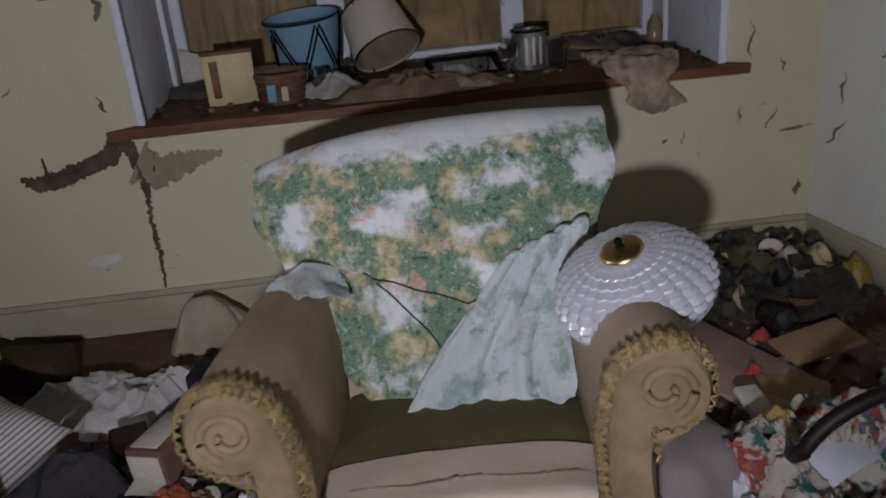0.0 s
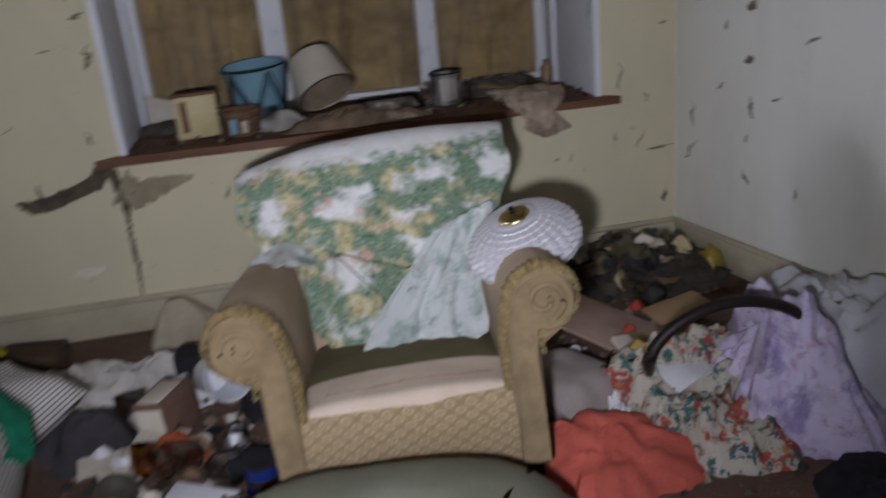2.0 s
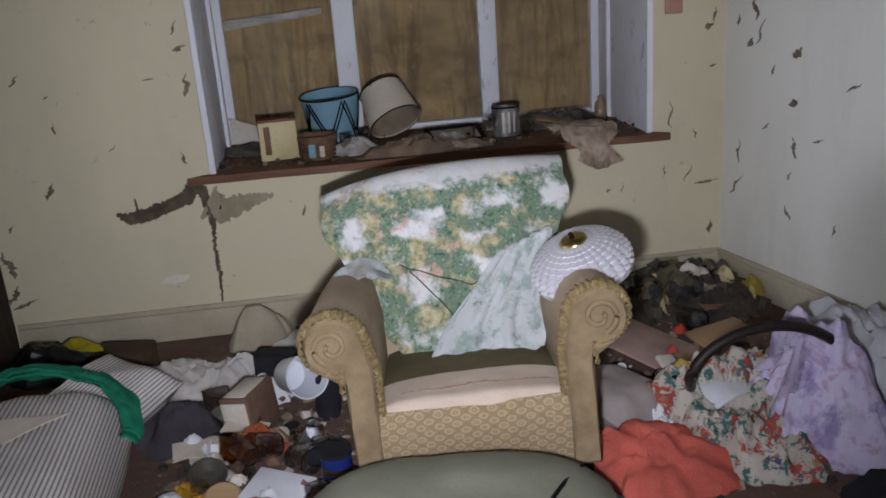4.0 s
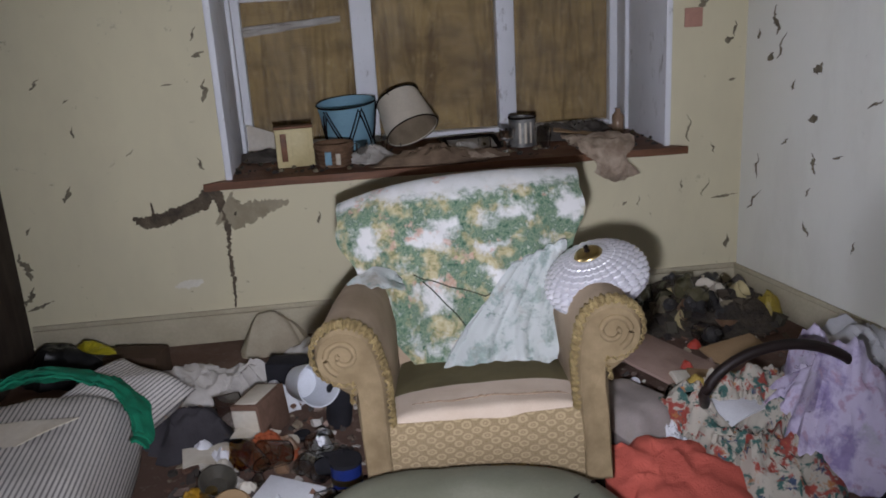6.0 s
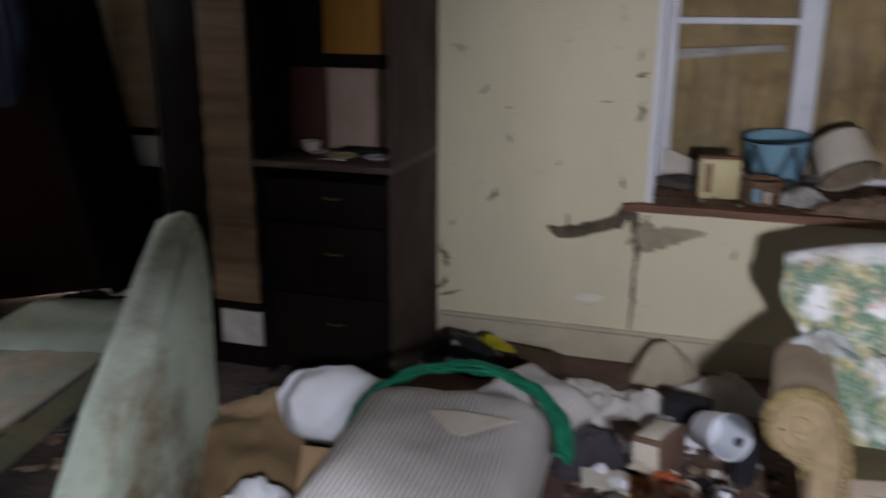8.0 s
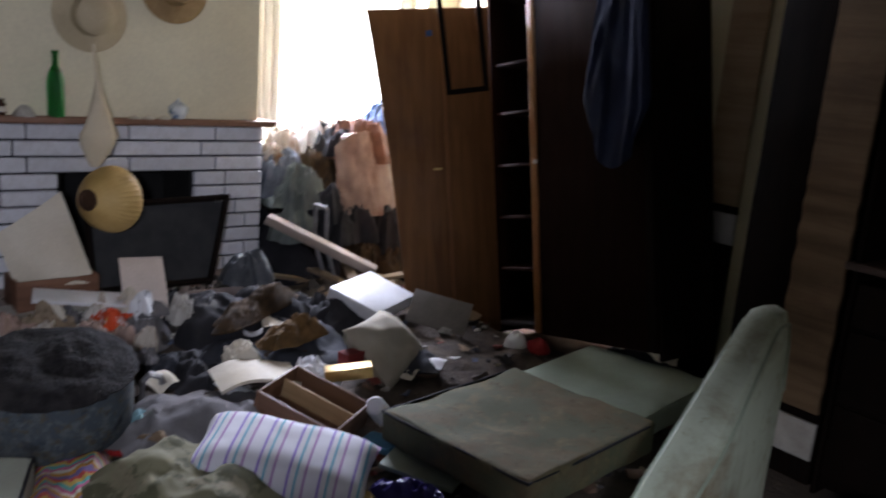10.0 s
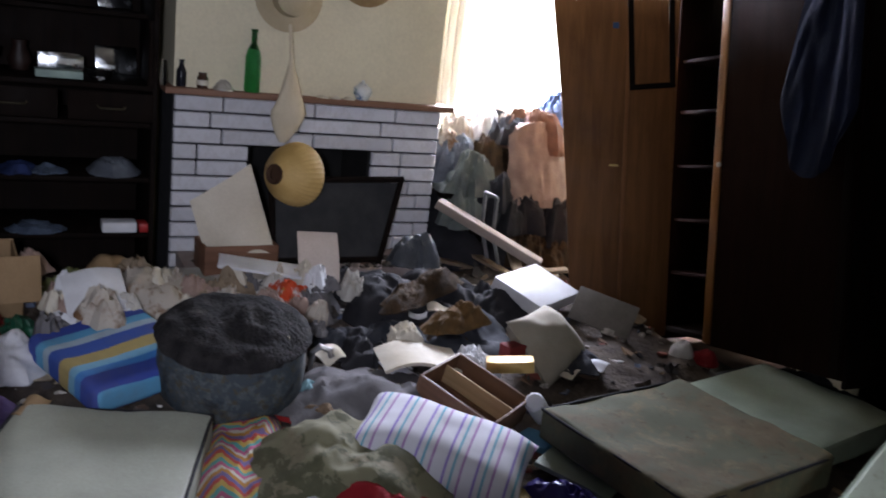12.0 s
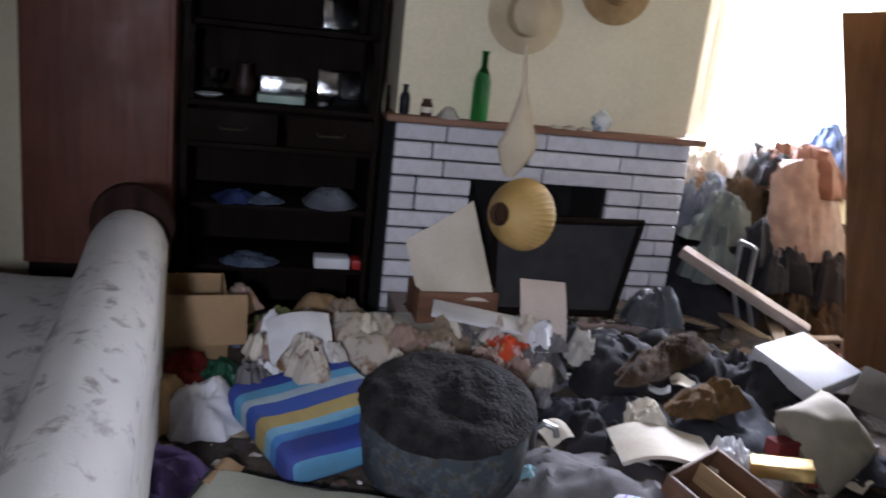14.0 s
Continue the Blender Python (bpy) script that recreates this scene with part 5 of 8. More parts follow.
place("lilac_sheet", heap(0.26, 0.32, 0.43, 57, 1.5, 8.5, 0.26, 44, 110, 2.0), LILAC, 1.17, 1.02, 0, 15, "lilac patterned bed sheet heaped on the floor", "bed sheet")
place("white_sheet", heap(0.26, 0.50, 0.36, 59, 1.1, 8, 0.25, 20, 52), plain("grey_white_sheet", (0.58, 0.58, 0.60), (0.48, 0.48, 0.5), 5, 0.9, 0.2, 120), 1.47, 1.12, 0, 8, "grey-white sheet heaped against the wall", "bed sheet")
place("dark_bag", heap(0.16, 0.13, 0.07, 61, 0.6, 12), BLACK, 1.16, 0.60, 0, 0, "dark cloth bag on the floor", "bag")
place("napkin", sheet(10, 10, lambda u, v: ((u - 0.5) * 0.17, (v - 0.5) * 0.15, 0.012 * math.sin(3 * u + 2 * v)), 0.004), BRIGHT, 0.86, 1.12, 0.15, 20, "folded white napkin on the flowered curtain", "napkin", "", 14, -8)
place("white_scrap", heap(0.06, 0.09, 0.06, 63, 0.8, 26), BRIGHT, 0.66, 1.13, 0.03, 0, "crumpled white tissue on the floor", "tissue")
place("white_scrap", heap(0.05, 0.05, 0.05, 64, 0.8, 30), BRIGHT, 0.63, 1.03, 0.04, 0, "crumpled white tissue on the floor", "tissue")
place("yellow_cloth", heap(0.15, 0.08, 0.10, 65, 0.6, 14), plain("mustard_cloth", (0.50, 0.36, 0.09), (0.38, 0.26, 0.06), 10, 0.9, 0.4, 120), 0.80, 1.22, 0.10, 30, "mustard yellow cloth under the cane hoop", "cloth")
arch = [(0.755, 1.12, 0.15), (0.715, 1.03, 0.215), (0.675, 0.95, 0.285)]
for k in range(41):
    a = math.pi * (0.04 + 0.91 * k / 40)
    arch.append((0.93 - 0.272 * math.cos(a) + 0.02 * math.sin(2 * a), 0.91, 0.295 + 0.175 * math.sin(a) ** 0.9 - 0.05 * k / 40))
solid("cane_hoop", tube(arch, 0.017, 10), timber("dark_cane", (0.008, 0.005, 0.004), (0.018, 0.010, 0.008), "X", 0.4), Matrix(), "dark brown cane hoop arching over the clothes", "hoop")
place("teal_cup", lathe([(0, 0), (0.05, 0), (0.06, 0.08), (0.055, 0.08), (0.045, 0.01), (0, 0.01)], 24), plain("teal_plastic", (0.18, 0.40, 0.33), (0.14, 0.33, 0.27), 6, 0.4), 0.335, 0.62, 0.02, 0, "pale teal plastic cup beside the pouffe", "cup", "", 35, 10)
place("white_tub", lathe([(0, 0), (0.07, 0), (0.08, 0.1), (0.074, 0.1), (0.062, 0.01), (0, 0.01)], 28), BRIGHT, 0.27, 0.60, 0.03, 0, "white plastic tub beside the pouffe", "tub", "", 0, 30)

# ---- rubbish to the west of the chair ----
scatter(520, lambda r: (r.uniform(-1.05, -0.3), r.uniform(0.85, 1.9)), (0.006, 0.032), 8, lambda x, y: 0.002, MIXED, "scraps of paper, glass and plastic on the floor")
place("lace_cloth", heap(0.27, 0.15, 0.12, 71, 0.9, 10, 0.4, 24, 64), plain("off_white_lace", (0.56, 0.53, 0.49), (0.44, 0.41, 0.37), 14, 0.95, 0.8, 120), -0.96, 1.96, 0, 8, "off-white lace cloth crumpled on the floor", "cloth")
place("paper_sack", heap(0.17, 0.09, 0.21, 73, 0.35, 10, 0.2, 14, 40, 3), plain("dirty_cream_paper", (0.42, 0.37, 0.27), (0.33, 0.28, 0.2), 6, 0.85, 0.3, 60, dirt=0.45), -0.76, 2.33, 0, 0, "dirty cream paper sack against the skirting", "sack")
place("grey_net", heap(0.20, 0.1, 0.10, 74, 0.7, 13), GREY_CLOTH, -0.50, 2.16, 0, -8, "grey net cloth behind the armchair", "cloth")
t = thing("tissue_box", pose(-0.74, 1.54, 0, 0, -6, -24), "brown and white cardboard box on its side", "box")
part("carton", block(0.115, 0.19, 0.155, 0, 0, 0, 0.004), timber("dark_box_card", (0.12, 0.07, 0.045), (0.17, 0.10, 0.07), "X", 0.8), t)
part("panel", block(0.10, 0.006, 0.12, -0.004, -0.097, 0.018, 0.002), PAPER, t)
part("panel", block(0.085, 0.16, 0.005, -0.004, 0, 0.153, 0.002), PAPER, t)
place("black_radio", block(0.17, 0.1, 0.13, 0, 0, 0, 0.01), BLACK, -0.66, 1.85, 0.02, -12, "black plastic box on a white cloth", "radio")
place("white_cloth", heap(0.13, 0.12, 0.06, 75, 0.7, 16), BRIGHT, -0.69, 1.80, 0, 0, "white cloth under a black box", "cloth")


def beaker():
    bm = bmesh.new()
    seg = 40
    rings = []
    for r0, z in ((0.0, 0.0), (0.055, 0.0), (0.062, 0.01), (0.078, 0.17), (0.082, 0.18), (0.078, 0.18), (0.073, 0.17), (0.056, 0.015), (0.0, 0.015)):
        rings.append([bm.verts.new((max(1e-4, r0 + (0.0015 * math.sin(s * math.pi) if r0 else 0)) * math.cos(6.2832 * s / seg), max(1e-4, r0) * math.sin(6.2832 * s / seg), z)) for s in range(seg)])
    for a, b in zip(rings, rings[1:]):
        for s in range(seg):
            bm.faces.new((a[s], a[(s + 1) % seg], b[(s + 1) % seg], b[s]))
    bmesh.ops.remove_doubles(bm, verts=bm.verts, dist=0.0005)
    bmesh.ops.recalc_face_normals(bm, faces=bm.faces)
    return bm


FROST = plain("frosted_plastic", (0.62, 0.64, 0.68), (0.55, 0.57, 0.6), 8, 0.45, 0.5, 90, dirt=0.15)
place("plastic_beaker", beaker(), FROST, -0.60, 1.60, 0.16, 28, "ribbed translucent plastic beaker lying open end forward", "beaker", "", 72, 0)
place("dark_bottle", lathe([(0, 0), (0.045, 0), (0.048, 0.02), (0.048, 0.16), (0.02, 0.2), (0.02, 0.24), (0, 0.24)], 24), BLACK, -0.47, 1.55, 0.0, 0, "black bottle beside the chair arm", "bottle", "", 8, 6)
place("dark_rag", heap(0.17, 0.13, 0.12, 77, 0.55, 12, 0.3), plain("charcoal_wool", (0.055, 0.05, 0.055), (0.035, 0.032, 0.035), 10, 0.95, 0.6, 130), -1.00, 1.52, 0, 10, "charcoal woollen rag on the floor", "rag")
place("clear_box", ring_box(0.1, 0.1, 0.12, 0.004), GLASS, -0.87, 1.60, 0.0, 15, "small clear plastic box beside a rag", "box")
place("orange_cloth", heap(0.13, 0.08, 0.06, 79, 0.7, 18), plain("rust_cloth", (0.36, 0.09, 0.03), (0.25, 0.06, 0.025), 10, 0.9, 0.5, 120), -0.73, 1.36, 0.0, 10, "rust orange cloth among the litter", "cloth")
AMBER = clear("amber_jar_glass", (0.6, 0.3, 0.04))
for x, y, r, h, mt, tip in ((-0.64, 1.27, 0.05, 0.1, GLASS, 70), (-0.57, 1.20, 0.045, 0.09, GLASS, 85), (-0.81, 1.30, 0.042, 0.08, AMBER, 15), (-0.72, 1.22, 0.04, 0.11, GLASS, 80), (-0.56, 1.33, 0.04, 0.08, GLASS, 60)):
    place("glass_jar", tumbler(r, h), mt, x, y, 0.012 + (r if tip > 40 else 0), 40 * x * 30, "glass jar tipped among the litter", "jar", "jars in the litter", tip, 0)
place("dark_bowl", lathe([(0, 0), (0.035, 0), (0.062, 0.04), (0.057, 0.04), (0.03, 0.008), (0, 0.008)], 28), plain("pewter", (0.12, 0.11, 0.09), None, 8, 0.4, 0.2, 40, metal=0.5), -0.86, 1.17, 0.02, 0, "dark metal bowl among the litter", "bowl", "", 25, 12)
place("wooden_coaster", lathe([(0, 0), (0.055, 0), (0.06, 0.012), (0.05, 0.02), (0, 0.016)], 28), PINE, -0.80, 1.05, 0.02, 0, "round wooden coaster in the litter", "coaster", "", 16, 8)
for k in range(26):
    x, y = rnd.uniform(-0.98, -0.45), rnd.uniform(1.0, 1.5)
    s = rnd.uniform(0.018, 0.036)
    shape = (tumbler(s, s * 2.2), lathe([(0, 0), (s, 0), (s, s * 0.4), (s * 0.9, s * 0.5), (0, s * 0.5)], 18), heap(s * 1.5, s, s * 1.2, 500 + k, 0.8, 30, 0.3, 6, 16))[k % 3]
    mt = (GLASS, BRASS, BRIGHT, GLASS, BLACK, PAPER, GLASS, IVORY, TERRA, GLASS, BLACK, BRIGHT)[k % 12]
    place(("small_jar", "round_disc", "paper_scrap")[k % 3], shape, mt, x, y, 0.02 + (s * 0.8 if k % 3 == 0 else 0), rnd.uniform(0, 360), ("small glass jar tipped in the litter", "small round disc in the litter", "crumpled scrap in the litter")[k % 3], ("jar", "disc", "scrap")[k % 3], "oddments in the litter", 85 if k % 3 == 0 else rnd.uniform(-12, 12), 0)
place("notepad", block(0.2, 0.15, 0.012, 0, 0, 0, 0.002), BRIGHT, -0.63, 1.06, 0.02, -26, "white writing pad on the litter", "notepad", "", 6, 4)
for k, (x, y, a) in enumerate(((-0.88, 1.36, 20), (-0.83, 1.40, 50), (-0.92, 1.33, 10), (-0.76, 1.44, -20))):
    place("paper_sheet", sheet(6, 6, lambda u, v: ((u - 0.5) * 0.15, (v - 0.5) * 0.1, 0.012 * math.sin(4 * u + v)), 0.003), PAPER, x, y, 0.02 + 0.012 * k, a, "loose yellowed sheet of paper", "paper", "loose papers", 5, 4)
place("yellow_glove", heap(0.09, 0.035, 0.045, 81, 0.5, 24), plain("ochre_rubber", (0.42, 0.23, 0.02), (0.32, 0.17, 0.02), 9, 0.5), -0.93, 1.10, 0.0, 80, "ochre rubber glove beside a pillow", "glove", "rubber gloves")
place("yellow_glove", heap(0.09, 0.03, 0.04, 82, 0.5, 24), plain("ochre_rubber", (0.42, 0.23, 0.02)), -0.87, 1.06, 0.0, 20, "ochre rubber glove beside a pillow", "glove", "rubber gloves")
t = thing("coffee_tin", pose(-0.44, 1.12, 0), "blue and gold tin beside the chair", "tin")
part("body", lathe([(0, 0), (0.05, 0), (0.05, 0.09), (0, 0.09)], 28), plain("navy_tin", (0.015, 0.03, 0.16), None, 8, 0.35, 0.1, 40), t)
part("band", lathe([(0.0515, 0.03), (0.0515, 0.05), (0.05, 0.05), (0.05, 0.03), (0.0515, 0.03)], 28), BRASS, t)
part("lid", lathe([(0, 0.105), (0.053, 0.103), (0.053, 0.09), (0, 0.09)], 28), BLACK, t)
place("black_mug", tumbler(0.045, 0.1), BLACK, -0.53, 1.20, 0.045, 70, "black plastic mug on its side", "mug", "", 80, 0)
place("wire_spectacles", tube([(0.03 * math.cos(k * 0.4) * 1.3, 0.03 * math.sin(k * 0.4), 0) for k in range(17)], 0.005, 6), DARK, -0.60, 1.44, 0.02, 0, "small dark ring on the carpet", "ring")
PEACH = flowery("peach_print", (0.56, 0.36, 0.29), [(10, 0.5, 0.6, (0.50, 0.22, 0.16)), (8, 0.58, 0.66, (0.55, 0.45, 0.30))])
place("peach_cloth", heap(0.27, 0.17, 0.10, 83, 0.6, 9), PEACH, -0.74, 0.82, 0, 5, "peach printed cloth on the floor", "cloth")
place("white_pillowcase", heap(0.09, 0.2, 0.11, 85, 0.4, 9), BRIGHT, -0.94, 0.87, 0, -10, "white cloth hanging beside a striped pillow", "pillowcase")
place("bin_bag", heap(0.24, 0.15, 0.19, 87, 0.5, 8), plain("black_polythene", (0.010, 0.010, 0.010), (0.02, 0.02, 0.02), 8, 0.35, 0.4, 40), -1.62, 2.24, 0, 0, "black bin bag against the wall", "bin bag")
place("yellow_label", heap(0.11, 0.035, 0.035, 88, 0.6, 20), plain("acid_yellow", (0.42, 0.36, 0.02), None, 8, 0.5), -1.50, 2.17, 0.14, -35, "acid yellow strap on a black bag", "strap")
place("brown_carton", block(0.24, 0.14, 0.12, 0, 0, 0, 0.006), timber("dark_card", (0.05, 0.03, 0.018), (0.08, 0.05, 0.03), "X", 0.8), -1.33, 2.16, 0, -12, "small dark brown carton by the wall", "carton")
place("white_pillow", cushion(0.42, 0.36, 0.26, 12, 0.15), BRIGHT, -1.87, 1.20, 0.09, 30, "plump white pillow standing in the rubbish", "pillow", "", -25, 18)
place("cardboard_flap", block(0.24, 0.30, 0.008, 0, 0, 0, 0.002), CARD, -1.64, 0.74, 0.20, 20, "bent cardboard flap among pillows", "cardboard", "", 38, 8)
place("hessian_sack", heap(0.34, 0.30, 0.22, 91, 0.45, 6), plain("hessian", (0.21, 0.14, 0.075), (0.15, 0.10, 0.05), 8, 0.95, 0.7, 110), -2.15, 1.20, 0, 0, "brown hessian sack slumped on the floor", "sack")
place("white_shirt", heap(0.2, 0.16, 0.2, 93, 0.5, 9), BRIGHT, -1.90, 0.72, 0, 0, "white shirt crumpled on the floor", "shirt")
place("pink_cloth", heap(0.12, 0.14, 0.24, 95, 0.5, 11), PEACH, -1.56, 0.98, 0, 0, "peach pink cloth between pillows", "cloth")
place("white_towel", heap(0.14, 0.12, 0.22, 96, 0.5, 11), BRIGHT, -1.70, 1.05, 0, 0, "white towel beside a pillow", "towel")
place("dark_shoe", heap(0.13, 0.07, 0.10, 97, 0.3, 10, 0.1), BLACK, -2.02, 1.62, 0, 30, "black shoe in front of the dresser", "shoe")
place("dark_shoe", heap(0.13, 0.07, 0.10, 98, 0.3, 10, 0.1), BLACK, -2.28, 1.52, 0.04, 70, "black shoe in front of the dresser", "shoe")

# ---- furniture along the window wall ----
def handle(parent, x, y, z):
    b = tube([(x - 0.035, y, z), (x - 0.03, y - 0.022, z), (x + 0.03, y - 0.022, z), (x + 0.035, y, z)], 0.005, 8)
    return part("handle", b, BRASS, parent, "brass handle")


DARK_RED0 = timber("dark_rosewood", (0.05, 0.018, 0.012), (0.08, 0.03, 0.02), "Z", 0.4)
ds = thing("dresser", pose(0, 0, 0), "tall dark wood dresser with drawers, niche and cupboard", "dresser")
DX0, DX1, DY = -2.47, -1.865, 1.86
dw, dm = DX1 - DX0, (DX0 + DX1) / 2
part("side_panel", block(0.02, 0.61, 2.05, DX1 - 0.01, DY + 0.305, 0, 0.003), timber("grey_brown_side", (0.028, 0.019, 0.013), (0.055, 0.038, 0.028), "Z", 0.7), ds, "dull grey-brown side panel")
part("side_panel", block(0.02, 0.61, 2.05, DX0 + 0.01, DY + 0.305, 0, 0.003), DARK, ds)
part("base_carcase", block(dw - 0.044, 0.58, 0.86, dm, DY + 0.31, 0.04, 0.003), DARK, ds)
part("counter", block(dw + 0.03, 0.62, 0.03, dm - 0.012, DY + 0.29, 0.945, 0.006), timber("worn_counter", (0.04, 0.026, 0.02), (0.075, 0.05, 0.04), "X", 0.5), ds)
for k, (z, h) in enumerate(((0.73, 0.17), (0.42, 0.29), (0.10, 0.30))):
    d = part("drawer_front", block(dw - 0.06, 0.022, h, dm, DY + 0.008, z, 0.006), DARK, ds)
    handle(d, dm + 0.04, DY - 0.004, z + h * 0.6)
part("niche_back", block(dw - 0.05, 0.012, 0.36, dm, DY + 0.34, 0.98, 0), plain("pinkish_paper", (0.45, 0.33, 0.26), (0.36, 0.26, 0.2), 5, 0.85, 0.2, 60), ds, "pinkish paper lining")
part("niche_post", block(0.17, 0.03, 0.36, DX0 + 0.105, DY + 0.30, 0.98, 0.004), DARK_RED0, ds)
part("upper_carcase", block(dw - 0.044, 0.34, 0.70, dm, DY + 0.42, 1.34, 0.003), DARK, ds)
dd = part("cupboard_door", block(dw - 0.06, 0.022, 0.68, dm, DY + 0.24, 1.35, 0.006), DARK, ds)
part("door_panel", block(0.29, 0.01, 0.50, dm + 0.06, DY + 0.226, 1.40, 0.004), timber("amber_veneer", (0.22, 0.10, 0.012), (0.32, 0.155, 0.025), "Z", 0.4), dd, "amber veneered panel")
part("knob", lathe([(0, 0), (0.008, 0), (0.012, 0.014), (0, 0.02)], 12, pose(dm + 0.23, DY + 0.23, 1.50, 90)), BRASS, dd)
part("top_board", block(dw, 0.62, 0.03, dm, DY + 0.30, 2.05, 0.005), DARK, ds)
for x, y, r, mt in ((-2.28, 2.05, 0.05, IVORY), (-2.14, 1.98, 0.07, YELLOW), (-1.98, 1.99, 0.06, FROST)):
    place("saucer", lathe([(0, 0), (r * 0.5, 0), (r, 0.014), (r * 0.95, 0.017), (0, 0.006)], 24), mt, x, y, 0.976, 0, "pale china saucer on the dresser counter", "saucer", "crockery on the dresser")
place("small_bowl", lathe([(0, 0), (0.03, 0), (0.045, 0.04), (0.041, 0.04), (0.02, 0.008), (0, 0.008)], 20), IVORY, -2.30, 2.03, 0.995, 0, "small cream bowl on the dresser", "bowl", "crockery on the dresser")
place("dark_tray", block(0.3, 0.16, 0.02, 0, 0, 0, 0.008), BLACK, -2.06, 2.17, 0.976, 4, "dark tray at the back of the counter", "tray")
place("spoon", tube([(0, 0, 0), (0.05, 0.01, 0.004), (0.12, 0.0, 0.004)], 0.005, 6), STEEL, -2.20, 1.90, 0.982, -8, "metal spoon on the counter", "spoon")

RIPPLE = timber("rippled_veneer", (0.125, 0.078, 0.042), (0.21, 0.138, 0.078), "X", 0.5, 0.8)
tc = thing("tall_cupboard", pose(0, 0, 0), "narrow tall cupboard with rippled veneer door", "cupboard")
part("carcase", block(0.46, 0.5, 2.1, -2.735, DY + 0.29, 0, 0.004), DARK, tc)


def ripple_door():
    def f(u, v):
        z = 0.33 + 1.75 * v
        return (-2.71 + 0.215 * u, DY + 0.012 - 0.006 * math.sin(z * 46 + 3 * math.sin(z * 5)) * (0.4 if z > 1.25 else 1.0) - 0.02, z)
    return sheet(4, 150, f, 0.02)


part("door", ripple_door(), RIPPLE, tc, "rippled light brown veneer door")
part("plinth", block(0.2, 0.02, 0.16, -2.60, DY + 0.02, 0.12, 0.003), GREY_CLOTH, tc, "grey plinth board")

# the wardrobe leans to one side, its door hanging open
# Wardrobe wood is darkened in its colour to match its deep shade.
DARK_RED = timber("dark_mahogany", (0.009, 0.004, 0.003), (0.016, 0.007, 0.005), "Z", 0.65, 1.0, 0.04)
DOOR_WOOD = timber("orange_brown_veneer", (0.11, 0.045, 0.014), (0.19, 0.085, 0.028), "Z", 0.42, 1.0, 0.2)
wr = thing("wardrobe", pose(-4.50, 1.92, 0.03, 0, -11.0, 0), "dark wooden wardrobe leaning sideways with its door open", "wardrobe")
WWID, WDEP, WHI = 1.22, 0.42, 1.95
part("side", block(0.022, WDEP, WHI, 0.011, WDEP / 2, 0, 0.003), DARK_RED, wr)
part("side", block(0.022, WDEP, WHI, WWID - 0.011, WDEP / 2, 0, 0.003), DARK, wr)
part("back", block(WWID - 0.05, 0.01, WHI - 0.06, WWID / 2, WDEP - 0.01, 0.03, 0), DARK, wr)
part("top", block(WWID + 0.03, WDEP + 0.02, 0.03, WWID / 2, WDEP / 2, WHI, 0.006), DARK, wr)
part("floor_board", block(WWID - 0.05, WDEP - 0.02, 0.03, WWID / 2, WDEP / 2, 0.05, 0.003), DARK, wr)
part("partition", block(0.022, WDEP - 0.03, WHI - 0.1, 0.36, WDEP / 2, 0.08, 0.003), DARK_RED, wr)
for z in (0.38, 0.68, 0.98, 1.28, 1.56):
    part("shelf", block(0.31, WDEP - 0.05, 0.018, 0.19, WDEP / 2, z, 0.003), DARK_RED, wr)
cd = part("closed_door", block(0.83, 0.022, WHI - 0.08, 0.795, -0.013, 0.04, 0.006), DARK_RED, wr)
part("door_stile", block(0.05, 0.012, WHI - 0.10, 0.395, -0.03, 0.05, 0.004), BROWN, cd)
part("door_stile", block(0.05, 0.012, WHI - 0.10, 1.18, -0.03, 0.05, 0.004), DARK, cd)
part("knob", lathe([(0, 0), (0.008, 0), (0.014, 0.016), (0, 0.024)], 12, pose(0.42, -0.034, 1.0, 90)), STEEL, cd)
turn = Matrix.Rotation(radians(-122), 4, "Z")
def warped_door():
    """A veneered door that has racked, so that its free edge leans outwards."""
    bm = block(0.54, 0.02, WHI - 0.08, 0.27, 0.0, 0.03, 0.005)
    for k in range(1, 12):
        bmesh.ops.bisect_plane(bm, geom=bm.verts[:] + bm.edges[:] + bm.faces[:], plane_co=(0, 0, WHI * k / 12), plane_no=(0, 0, 1))
    for v in bm.verts:
        k = v.co.z / WHI
        v.co.x *= 1 + 0.30 * k ** 1.5
        v.co.y += 0.02 * math.sin(2.6 * k) * v.co.x
    return bm


od = part("open_door", warped_door(), DOOR_WOOD, wr, "orange-brown veneered door standing open")
od.matrix_local = pose(0.075, -0.028, 0.0, 0, -1.0, 0) @ turn
part("door_strip", block(0.02, 0.010, WHI - 0.10, 0.27, 0.014, 0.04, 0.003), BROWN, od)
part("hook_plate", block(0.05, 0.008, 0.012, 0.33, 0.014, 0.98, 0.002), BRASS, od)
part("label", block(0.06, 0.004, 0.035, 0.36, 0.013, 1.74, 0.001), plain("blue_sticker", (0.03, 0.08, 0.22), None, 8, 0.5), od, "small blue sticker")
fr = thing("mirror_frame", pose(-4.70, 1.70, 1.42, 0, -11, 55), "dark empty frame hanging on the wardrobe door", "frame")
for x, z, w, h in ((0, 0, 0.24, 0.03), (0, 0.55, 0.24, 0.03), (-0.105, 0.03, 0.03, 0.52), (0.105, 0.03, 0.03, 0.52)):
    part("rail", block(w, 0.02, h, x, -0.05, z, 0.004), DARK, fr)


